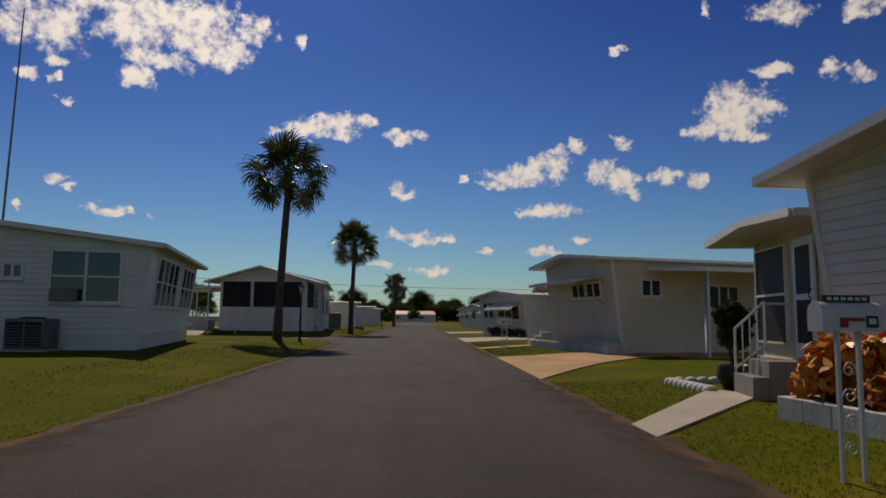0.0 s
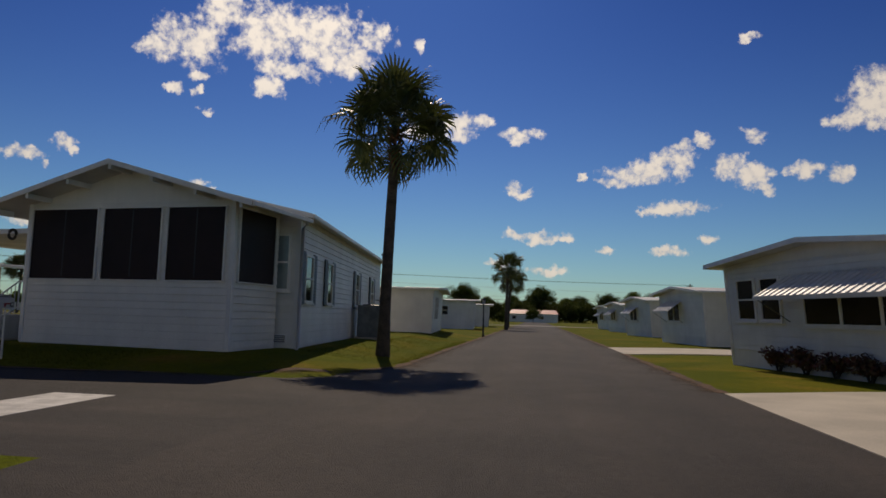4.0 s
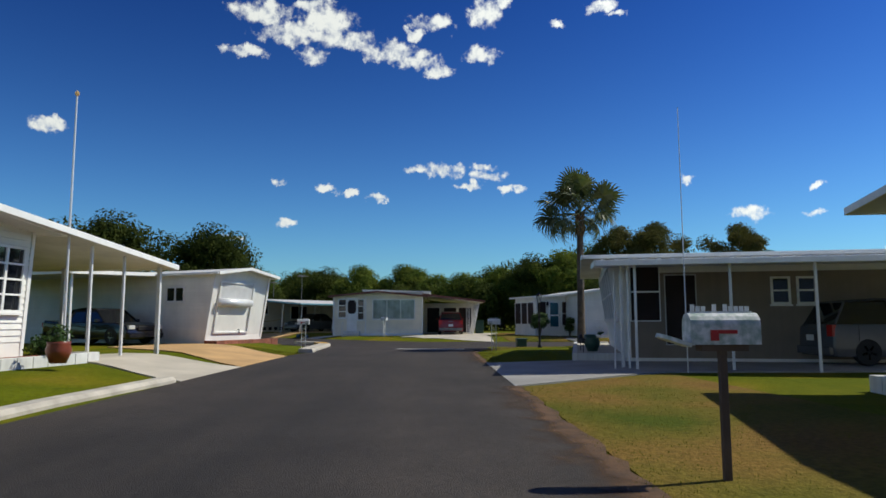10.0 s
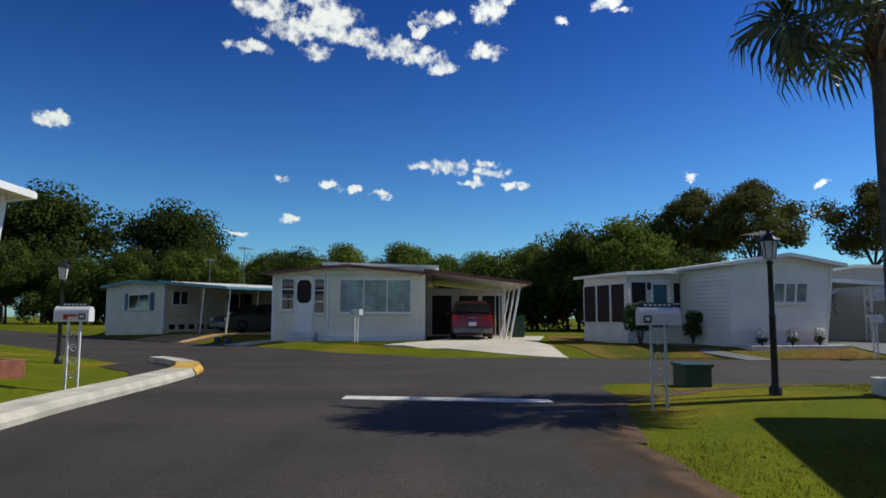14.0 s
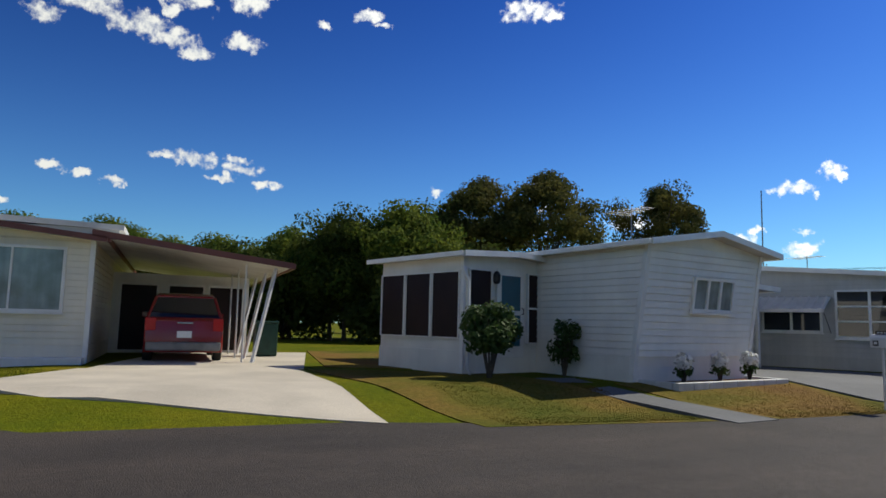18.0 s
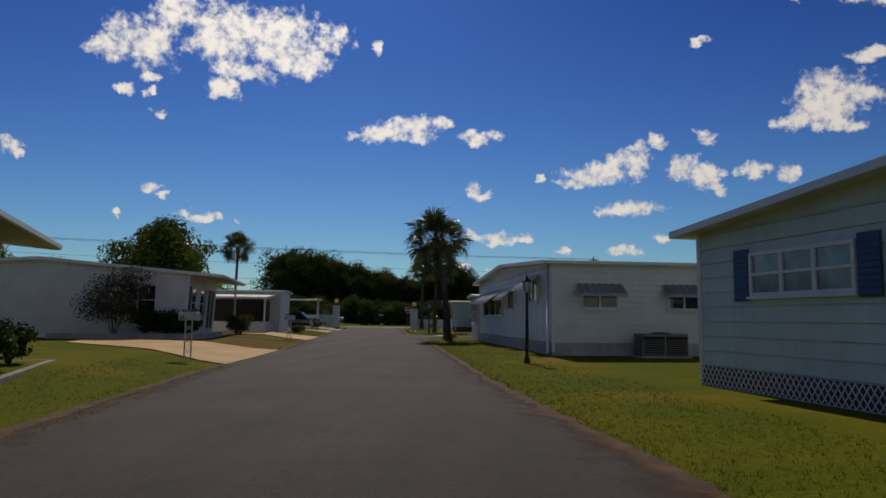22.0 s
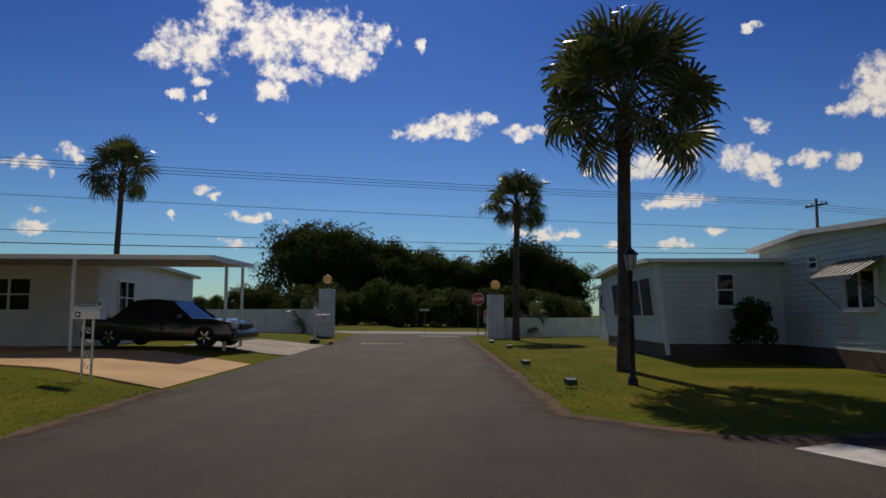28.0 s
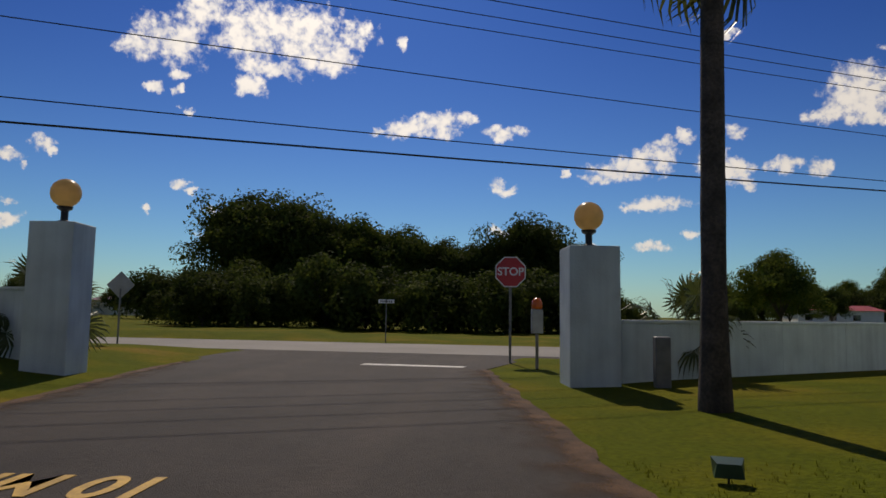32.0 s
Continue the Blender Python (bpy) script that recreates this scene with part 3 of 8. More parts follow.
def ground_z(x, y):
    """Lots on the inland sides rise a little from the road edge."""
    d = road_gap(x, y)
    if d <= 0:
        return 0.0
    s = min(1.0, d / (1.4 if x < -70.5 and y < 42 else 3.0))
    s = s * s * (3 - 2 * s)
    if x > -4:
        top = 0.05
    elif y < 39:
        top = 0.30 if x > -60 else (0.2 if x > -79 else 0.36)
    elif x < -68.5 - (y - 60) * 0.17:
        top = 0.24
    elif x > -22 and y < 75:
        f = min(1.0, (x + 22) / 6)
        top = 0.06 + 0.22 * f * f * (3 - 2 * f)
    else:
        top = 0.06
    return top * s


def at(x, y, rot=0.0, dz=0.0):
    return pose(x, y, ground_z(x, y) + dz, 0, 0, rot)


# ---- ground, roads, drives ----
def steps_between(a, b, step):
    n = max(1, round((b - a) / step))
    return [a + (b - a) * i / n for i in range(n)]


def make_ground():
    xs = [-2500, -900, -400, -220, -160] + steps_between(-125, 30, 0.9) + [30, 70, 150, 400, 1000, 2500]
    ys = [-2500, -900, -300, -100, -50] + steps_between(-25, 160, 0.9) + [160, 200, 260, 400, 900, 2500]
    nx = len(xs)
    verts = [(x, y, ground_z(x, y)) for y in ys for x in xs]
    faces = [(j * nx + i, j * nx + i + 1, (j + 1) * nx + i + 1, (j + 1) * nx + i) for j in range(len(ys) - 1) for i in range(nx - 1)]
    me = bpy.data.meshes.new("ground")
    me.from_pydata(verts, [], faces)
    me.polygons.foreach_set("use_smooth", [True] * len(faces))
    me.materials.append(LAWN)
    tagged(new("ground", me), "flat lawn, green with dry tan patches", "lawn", kind="structure")


make_ground()
ROAD_A = [(-3.8, -30), (2.45, -30), (2.45, 260), (-3.8, 260), (-3.8, 46.2), (-3.8, 31.4)]
ROAD_B = [(-3.8, 31.4), (-3.8, 46.2), (-4.7, 44.2), (-6.2, 43.0), (-9, 42.5), (-55, 42.5), (-56.5, 35.9), (-9.5, 35.9), (-6.5, 35.2),
          (-4.8, 33.6)]
ROAD_C = [(-56.5, 35.9), (-55, 42.5), (-58, 43.2), (-60, 46), (-61.0, 52), (-62.5, 60), (-64.05, 68), (-66.5, 84), (-67.8, 92), (-68.5, 96.2), (-67.6, 97.1), (-66.9, 97.7), (-64.9, 98.9), (-61, 101.5), (-55, 104), (-30, 107), (-30, 113), (-58, 110.8),
          (-62.9, 109.6), (-65.3, 107.4), (-67.1, 105.4), (-67.8, 104.85), (-69.1, 104.7), (-70.7, 106),
          (-72.85, 120), (-74.1, 127.4), (-75.4, 136), (-74.5, 139.5), (-71, 142.6), (-88, 143.4), (-84.5, 140.5), (-82.3, 136.5), (-80.5, 128),
          (-78.4, 115), (-74.9, 95.9), (-71.8, 79), (-70.5, 69.3), (-68.75, 60), (-68.4, 57.5), (-67.6, 52), (-67.6, 47), (-68.6, 43.3), (-71.0, 39.0), (-72.4, 37.4), (-74.6, 34.8), (-76.9, 32.2),
          (-80.2, 28.9), (-84.4, 24.9), (-88.6, 20.9), (-152, -39), (-147, -44), (-82.5, 14.5), (-66, 31.5), (-63, 34.3), (-60, 35.6)]


def make_roads():
    for name, outline, label in (("road", ROAD_A, "dark grey asphalt lane between mobile homes"),
                                 ("road", ROAD_B, "dark grey asphalt side lane"),
                                 ("road", ROAD_C, "dark grey asphalt lane leading to the gate")):
        area = sum(a[0] * b[1] - b[0] * a[1] for a, b in zip(outline, outline[1:] + outline[:1]))
        bm = prism(bmesh.new(), outline if area > 0 else outline[::-1], -0.06, 0.014)
        solid(name, bm, ASPHALT_CROSS if outline is ROAD_B else ASPHALT, label, "road", kind="structure")


make_roads()
def dust_material():
    """Rusty sand that thins out over the asphalt."""
    m = mat("sandy_verge", (0.12, 0.062, 0.027), 0.95, var=0.25, scale=3, bump=0.7, bscale=50, fine=0.35)
    nt = m.node_tree
    N, L = nt.nodes.new, nt.links.new
    b, out = nt.nodes["Principled BSDF"], nt.nodes["Material Output"]
    at_, geo, n, add, ramp, clear, mix = (N("ShaderNodeAttribute"), N("ShaderNodeNewGeometry"), N("ShaderNodeTexNoise"), N("ShaderNodeMath"), N("ShaderNodeMapRange"),
                                          N("ShaderNodeBsdfTransparent"), N("ShaderNodeMixShader"))
    at_.attribute_name = "dust"
    n.inputs["Scale"].default_value, n.inputs["Detail"].default_value = 2.2, 7
    L(geo.outputs["Position"], n.inputs["Vector"])
    add.operation = "MULTIPLY_ADD"
    add.inputs[1].default_value = 1.5
    L(n.outputs[0], add.inputs[0])
    L(at_.outputs["Fac"], add.inputs[2])
    ramp.interpolation_type = "SMOOTHSTEP"
    ramp.inputs["From Min"].default_value, ramp.inputs["From Max"].default_value = .72, 1.75
    L(add.outputs[0], ramp.inputs["Value"])
    L(ramp.outputs[0], mix.inputs[0])
    L(clear.outputs[0], mix.inputs[1])
    L(b.outputs[0], mix.inputs[2])
    L(mix.outputs[0], out.inputs["Surface"])
    return m


VERGE = dust_material()


def verge(lines, label="rusty sand and dead grass along the asphalt edge"):
    """A ragged strip of dirt over each road edge, thinning out over the asphalt; the lawn lies on the right of each line."""
    bm = bmesh.new()
    dust = bm.verts.layers.float.new("dust")
    rnd = random.Random(8)
    for pts in lines:
        last = None
        for (ax, ay), (bx, by) in zip(pts, pts[1:]):
            ln = math.hypot(bx - ax, by - ay)
            ux, uy = (bx - ax) / ln, (by - ay) / ln
            n = max(1, int(ln / .35))
            for i in range(n + 1):
                x, y = ax + ux * ln * i / n, ay + uy * ln * i / n
                row = []
                for o, d in ((-.6, 0.0), (-.24, .26), (-.07 - rnd.random() * .05, .62), (.02, 1.0), (.05 + rnd.random() * .12, 1.0)):
                    px, py = x + uy * o, y - ux * o
                    v = bm.verts.new((px, py, max(ground_z(px, py), .014) + .007))
                    v[dust] = d
                    row.append(v)
                if last:
                    for k in range(4):
                        bm.faces.new((last[k], last[k + 1], row[k + 1], row[k]))
                last = row
    solid("verge", bm, VERGE, label, "verge", kind="structure")


EDGES = [[(2.45, -6), (2.45, 14)], [(2.45, 21.8), (2.45, 35.4)], [(2.45, 43.1), (2.45, 56)], [(2.45, 61.6), (2.45, 140)], [(-3.8, 31.4), (-3.8, -6)], [(-3.8, 130), (-3.8, 46.2)],
         [(-3.8, 46.2), (-4.7, 44.2), (-6.2, 43.0), (-9, 42.5), (-12.8, 42.5)], [(-9.5, 35.9), (-6.5, 35.2), (-4.8, 33.6), (-3.8, 31.4)], [(-29, 35.9), (-9.5, 35.9)],
         [(-31, 42.5), (-41.6, 42.5)], [(-48.5, 42.5), (-55, 42.5), (-58, 43.2), (-60, 46), (-61.0, 52), (-62.5, 60), (-64.05, 68), (-66.5, 84), (-67.8, 92), (-68.5, 96.2), (-67.6, 97.1), (-66.9, 97.7), (-64.9, 98.9), (-61, 101.5)],
         [(-62.9, 109.6), (-65.3, 107.4), (-67.1, 105.4), (-67.8, 104.85), (-69.1, 104.7), (-70.7, 106), (-72.85, 120), (-74.1, 127.4), (-75.4, 136)],
         [(-82.3, 136.5), (-80.5, 128), (-79.9, 124.3)], [(-77.2, 107.8), (-74.9, 96)], [(-74, 90), (-71.85, 79.2)], [(-70.8, 71.3), (-70.5, 69.3), (-68.8, 60.5)]]
verge(EDGES)
ROADWAY = mat("pale_asphalt", (0.24, 0.225, 0.20), 0.85, var=0.1, scale=0.3, bump=0.3, bscale=60, fine=0.15)
solid("main_road", prism(bmesh.new(), [(-300, 154.0), (140, 128.9), (140, 134.9), (-300, 160.0)], -0.05, 0.016), ROADWAY,
      "pale sunlit asphalt main road outside the gate", "road", kind="structure")
solid("pavement", prism(bmesh.new(), [(-300, 162.6), (140, 137.5), (140, 139.2), (-300, 164.3)], -0.05, 0.03), CONCRETE,
      "pale concrete footpath along the main road", "pavement", kind="structure")


def patch(name, corners, material, label, nu=8, nv=8, lift=0.035, category="driveway", bow=0.0):
    """A slab laid on the land between four corners; its last edge may bow inwards."""
    a, b, c, d = [Vector((*p, 0)) for p in corners]
    bm = bmesh.new()
    grid = []
    for j in range(nv + 1):
        row = []
        for i in range(nu + 1):
            p = a.lerp(b, i / nu).lerp(d.lerp(c, i / nu), j / nv)
            u = j / nv
            p.y += bow * 4 * u * (1 - u) * (1 - i / nu)
            row.append(bm.verts.new((p.x, p.y, ground_z(p.x, p.y) + (lift if j else min(lift, .024)))))
        grid.append(row)
    for j in range(nv):
        for i in range(nu):
            bm.faces.new((grid[j][i], grid[j][i + 1], grid[j + 1][i + 1], grid[j + 1][i]))
    rim = grid[0][:] + [r[-1] for r in grid[1:]] + grid[-1][-2::-1] + [r[0] for r in grid[-2:0:-1]]
    low = [bm.verts.new((v.co.x, v.co.y, v.co.z - 0.14)) for v in rim]
    n = len(rim)
    for i in range(n):
        bm.faces.new((rim[i], low[i], low[(i + 1) % n], rim[(i + 1) % n]))
    return solid(name, bm, material, label, category, kind="structure")


def kerb(name, pts, label, material=None, w=.3, h=.13):
    """A low kerb that follows a line, with a rounded outer edge."""
    bm = bmesh.new()
    rows = []
    for i, p in enumerate(pts):
        a, b = Vector((*pts[max(i - 1, 0)], 0)), Vector((*pts[min(i + 1, len(pts) - 1)], 0))
        d = (b - a).normalized()
        s = Vector((-d.y, d.x, 0))
        c = Vector((*p, 0))
        rows.append([bm.verts.new(c + s * o + Vector((0, 0, z))) for o, z in ((-w / 2, -.1), (-w / 2, h * .5), (-w / 2 + .06, h), (w / 2, h), (w / 2, -.1))])
    for a, b in zip(rows, rows[1:]):
        for k in range(4):
            bm.faces.new((a[k], a[k + 1], b[k + 1], b[k]))
    bm.faces.new(rows[0])
    bm.faces.new(rows[-1][::-1])
    return solid(name, bm, material or CURB, label, "kerb", kind="structure")


# ---- mobile homes ----
UNIT_BOARDS = {}


def board_mesh(x0, x1, h, material):
    key = (round(x0, 2), round(x1, 2), round(h, 3), material.name)
    if key not in UNIT_BOARDS:
        bm = bmesh.new()
        g = min(.013, h * .3)
        hexa(bm, [(x0, -0.034, g), (x1, -0.034, g), (x1, 0.0, g), (x0, 0.0, g), (x0, -0.010, h), (x1, -0.010, h), (x1, 0.0, h), (x0, 0.0, h)])
        UNIT_BOARDS[key] = mesh_of("siding_board", bm, material)
    return UNIT_BOARDS[key]


def lattice(xs, zs, y0, y1):
    """One joined frame: bars fill every other column and row of the grid, the cells between stay open."""
    bm = bmesh.new()
    nx, nz = len(xs) - 1, len(zs) - 1
    full = lambda i, j: 0 <= i < nx and 0 <= j < nz and (i % 2 == 0 or j % 2 == 0)
    fr = [[bm.verts.new((x, y0, z)) for x in xs] for z in zs]
    bk = [[bm.verts.new((x, y1, z)) for x in xs] for z in zs]
    for j in range(nz):
        for i in range(nx):
            if not full(i, j):
                continue
            bm.faces.new((fr[j][i], fr[j][i + 1], fr[j + 1][i + 1], fr[j + 1][i]))
            bm.faces.new((bk[j][i], bk[j + 1][i], bk[j + 1][i + 1], bk[j][i + 1]))
            for di, dj, p, q in ((-1, 0, (j, i), (j + 1, i)), (1, 0, (j, i + 1), (j + 1, i + 1)), (0, -1, (j, i), (j, i + 1)), (0, 1, (j + 1, i), (j + 1, i + 1))):
                if not full(i + di, j + dj):
                    bm.faces.new((fr[p[0]][p[1]], fr[q[0]][q[1]], bk[q[0]][q[1]], bk[p[0]][p[1]]))
    return bm


def ribbed(bm, p00, p10, p11, p01, t, pitch, rise):
    """A slab whose top is folded into ribs that run from edge 0 to edge 1; corners in order, ribs spaced along the second way."""
    a0, a1, b1, b0 = map(Vector, (p00, p10, p11, p01))
    ln = (b0 - a0).length
    n = max(1, int(ln / pitch))
    fs = []
    for k in range(n):
        c, g = (k + .5) / n, .5 / n
        wd = min(.03, pitch * .2) / ln
        fs += [(c - wd * 1.5, 0), (c - wd * .7, rise), (c + wd * .7, rise), (c + wd * 1.5, 0)]
    fs = [(0, 0)] + fs + [(1, 0)]
    up = Vector((0, 0, 1))
    e0 = [bm.verts.new(a0.lerp(b0, f) + up * (t + d)) for f, d in fs]
    e1 = [bm.verts.new(a1.lerp(b1, f) + up * (t + d)) for f, d in fs]
    lo = [bm.verts.new(p) for p in (a0, a1, b1, b0)]
    for i in range(len(fs) - 1):
        bm.faces.new((e0[i], e1[i], e1[i + 1], e0[i + 1]))
    bm.faces.new(lo[::-1])
    bm.faces.new((lo[0], lo[1], e1[0], e0[0]))
    bm.faces.new((lo[2], lo[3], e0[-1], e1[-1]))
    bm.faces.new([lo[3], lo[0]] + e0)
    bm.faces.new([lo[1], lo[2]] + e1[::-1])
    return bm


class Home:
    """A mobile home. Its own frame: x along the front, y into the lot, z up, the origin at the front corner on the viewer's left."""

    def __init__(self, label, p0, p1, depth, hw, rise=0.35, slant=0.0, over=(0.5, 0.3, 0.2), board=0.14, skin=WHITE, roof=ROOF, edge=TRIM,
                 skirt=0.45, skirt_mat=None, z=None, ribs=0.0, category="mobile home", gable=True, boards="FLR", ridge="y"):
        self.W = W = math.hypot(p1[0] - p0[0], p1[1] - p0[1])
        self.D, self.hw, self.rise, self.slant, self.skin = depth, hw, rise, slant, skin
        rot = math.degrees(math.atan2(p1[1] - p0[1], p1[0] - p0[0]))
        z = ground_z((p0[0] + p1[0]) / 2, (p0[1] + p1[1]) / 2) if z is None else z
        self.ob = thing("mobile_home", pose(p0[0], p0[1], z, 0, 0, rot), label, category)
        pk = hw + (rise if gable else 0)
        n = math.hypot(slant, hw)
        up = Vector((0, -slant / n, hw / n))
        inn = up.cross(Vector((1, 0, 0)))
        self.walls = {
            "F": Matrix(((1, inn.x, up.x, 0), (0, inn.y, up.y, 0), (0, inn.z, up.z, 0), (0, 0, 0, 1))),
            "L": Matrix.Translation((0, depth, 0)) @ pose(0, 0, 0, 0, 0, -90),
            "R": Matrix.Translation((W, 0, 0)) @ pose(0, 0, 0, 0, 0, 90),
            "B": Matrix.Translation((W, depth, 0)) @ pose(0, 0, 0, 0, 0, 180)}
        shapes = {"F": [(0, 0), (W, 0), (W, n), (W / 2, n * pk / hw), (0, n)], "L": [(0, 0), (depth, 0), (depth + slant, hw), (0, hw)],
                  "R": [(0, 0), (depth, 0), (depth, hw), (-slant, hw)], "B": [(0, 0), (W, 0), (W, hw), (W / 2, pk), (0, hw)]}
        if ridge == "x":
            shapes = {"F": [(0, 0), (W, 0), (W, n), (0, n)], "L": [(0, 0), (depth, 0), (depth + slant, hw), (depth / 2, pk), (0, hw)],
                      "R": [(0, 0), (depth, 0), (depth, hw), (depth / 2, pk), (-slant, hw)], "B": [(0, 0), (W, 0), (W, hw), (0, hw)]}
        for side, shape in shapes.items():
            bm = bmesh.new()
            y0, y1 = (0.0, 0.09) if side in "FB" else (0.002, 0.088)
            lo = [bm.verts.new((x, y0, zz)) for x, zz in shape]
            hi = [bm.verts.new((x, y1, zz)) for x, zz in shape]
            bm.faces.new(lo)
            bm.faces.new(hi[::-1])
            for i in range(len(shape)):
                bm.faces.new((lo[i], lo[(i + 1) % len(shape)], hi[(i + 1) % len(shape)], hi[i]))
            wall = part("wall", bm, skin, self.ob, m=self.walls[side])
            if board and side in boards:
                top = n if side == "F" else hw
                k, zz = 0, skirt
                while zz < top - 0.02:
                    h = min(board, top - zz)
                    f = zz / hw
                    x0, x1 = {"F": (0.02, W - 0.02), "L": (0.0, depth + slant * f), "R": (-slant * f, depth), "B": (0, W)}[side]
                    part("siding_board", board_mesh(x0, x1, h, skin), None, wall, m=Matrix.Translation((0, 0, zz)))
                    zz += board
        skirt_mat = skirt_mat or skin
        # corner trims
        for x in (0, W):
            bm = bmesh.new()
            hexa(bm, [(x - 0.05, -0.05, 0.1), (x + 0.05, -0.05, 0.1), (x + 0.05, 0.05, 0.1), (x - 0.05, 0.05, 0.1),
                      (x - 0.05, -0.05 - slant, hw), (x + 0.05, -0.05 - slant, hw), (x + 0.05, 0.05 - slant, hw), (x - 0.05, 0.05 - slant, hw)])
            part("corner_trim", bm, TRIM, self.ob)
        if skirt:
            for x0, x1, y0, y1 in ((-0.035, W + 0.035, -0.04, 0.03), (-0.04, 0.03, 0.031, depth), (W - 0.03, W + 0.04, 0.031, depth)):
                bm = box(bmesh.new(), x0, x1, y0, y1, -0.45, skirt)
                part("skirting", bm, skirt_mat, self.ob)
        # roof
        of, os, ob = over
        y0, y1, t = -of - slant, depth + ob, 0.085
        if ridge == "x":
            self.cross_roof(os, y0, y1, pk, t, roof, edge)
            return
        bm = bmesh.new()
        k = (pk - hw) / (W / 2)
        prof = [(-os, hw - os * k), (W / 2, pk), (W + os, hw - os * k)]
        a = [[bm.verts.new((x, y, zz + dz)) for x, zz in prof] for y in (y0, y1) for dz in (0.0, t)]
        lo0, hi0, lo1, hi1 = a
        for i in range(2):
            bm.faces.new((hi0[i], hi0[i + 1], hi1[i + 1], hi1[i]))
            bm.faces.new((lo0[i], lo1[i], lo1[i + 1], lo0[i + 1]))
            bm.faces.new((lo0[i], lo0[i + 1], hi0[i + 1], hi0[i]))
            bm.faces.new((lo1[i], hi1[i], hi1[i + 1], lo1[i + 1]))
        for i in (0, 2):
            bm.faces.new((lo0[i], hi0[i], hi1[i], lo1[i]))
        part("roof", bm, roof, self.ob)
        # edge boards and gutters
        for i in range(2):
            (xa, za), (xb, zb) = prof[i], prof[i + 1]
            e = 0.004 if i else 0
            bm = bmesh.new()
            hexa(bm, [(xa + e, y0 - .03, za - .025), (xb, y0 - .03, zb - .025), (xb, y0 - .002, zb - .025), (xa + e, y0 - .002, za - .025),
                      (xa + e, y0 - .03, za + t + .012), (xb, y0 - .03, zb + t + .012), (xb, y0 - .002, zb + t + .012), (xa + e, y0 - .002, za + t + .012)])
            part("fascia", bm, edge, self.ob)
        for x0, x1 in ((prof[0][0] - .07, prof[0][0] - .002), (prof[2][0] + .002, prof[2][0] + .07)):
            part("gutter", box(bmesh.new(), x0, x1, y0 + .01, y1, prof[0][1] - .02, prof[0][1] + .085, 0.012), edge, self.ob)

    def cross_roof(self, side, y0, y1, pk, t, roof, edge):
        """A low roof whose ridge runs along the front, with rake boards at its ends and a gutter in front."""
        k = (pk - self.hw) / (self.D / 2)
        prof = [(y0, self.hw + y0 * k), (self.D / 2, pk), (y1, self.hw - (y1 - self.D) * k)]
        xa, xb = -side, self.W + side
        bm = bmesh.new()
        lo0, hi0, lo1, hi1 = [[bm.verts.new((x, y, z + dz)) for y, z in prof] for x in (xa, xb) for dz in (0.0, t)]
        for i in range(2):
            bm.faces.new((hi0[i], hi1[i], hi1[i + 1], hi0[i + 1]))
            bm.faces.new((lo0[i], lo0[i + 1], lo1[i + 1], lo1[i]))
            bm.faces.new((lo0[i], hi0[i], hi0[i + 1], lo0[i + 1]))
            bm.faces.new((lo1[i], lo1[i + 1], hi1[i + 1], hi1[i]))
        for i in (0, 2):
            bm.faces.new((lo0[i], lo1[i], hi1[i], hi0[i]))
        part("roof", bm, roof, self.ob)
        for x0, x1 in ((xa - .03, xa - .002), (xb + .002, xb + .03)):
            for (ya, za), (yb, zb) in zip(prof, prof[1:]):
                bm = bmesh.new()
                hexa(bm, [(x0, ya, za - .04), (x1, ya, za - .04), (x1, yb, zb - .04), (x0, yb, zb - .04),
                          (x0, ya, za + t + .012), (x1, ya, za + t + .012), (x1, yb, zb + t + .012), (x0, yb, zb + t + .012)])
                part("fascia", bm, edge, self.ob)
        for y in (y0 - .072, y1 + .002):
            part("gutter", box(bmesh.new(), xa, xb, y, y + .07, prof[0][1] - .02, prof[0][1] + .09, 0.012), edge, self.ob)

    def M(self, side, x, z, off=0.0):
        return self.walls[side] @ Matrix.Translation((x, -0.031 - off, z))

    def window(self, side, x, z, w, h, cols=1, rows=2, glass=None, trim=TRIM, bar=0.035, label=""):
        glass = glass or GLASS
        f = 0.03 if glass is SCREEN else 0.06
        cw, ch = (w - 2 * f) / cols, (h - 2 * f) / rows
        xs, zs = [0, f], [0, f]
        for i in range(1, cols):
            xs += [f + i * cw - bar, f + i * cw + bar]
        for j in range(1, rows):
            zs += [f + j * ch - .022, f + j * ch + .022]
        bm = lattice(xs + [w - f, w], zs + [h - f, h], -0.05, 0.026)
        win = part("window", bm, trim, self.ob, label, self.M(side, x, z))
        for i in range(cols):
            for j in range(rows):
                pb = box(bmesh.new(), f + i * cw, f + (i + 1) * cw, -0.016, -0.006, f + j * ch, f + (j + 1) * ch)
                part("pane", pb, glass, win)
        if glass is not SCREEN:
            part("window_sill", box(bmesh.new(), -.03, w + .03, -0.09, -0.002, -0.045, -0.002), trim, win)
        return win

    def shutter(self, side, x, z, w, h, material=SHUTTER_BLUE):
        n = int(h / 0.09)
        bm = bmesh.new()
        ring = []
        for i in range(n):
            zz, dz = .04 + i * (h - .08) / n, (h - .08) / n
            ring += [(-.046, zz), (-.036, zz + dz * .9)]
        prof = [(0, 0), (-.036, 0)] + ring + [(-.036, h), (0, h)]
        lo = [bm.verts.new((0, y, z_)) for y, z_ in prof]
        hi = [bm.verts.new((w, y, z_)) for y, z_ in prof]
        bm.faces.new(lo)
        bm.faces.new(hi[::-1])
        for i in range(len(prof)):
            bm.faces.new((lo[i], lo[(i + 1) % len(prof)], hi[(i + 1) % len(prof)], hi[i]))
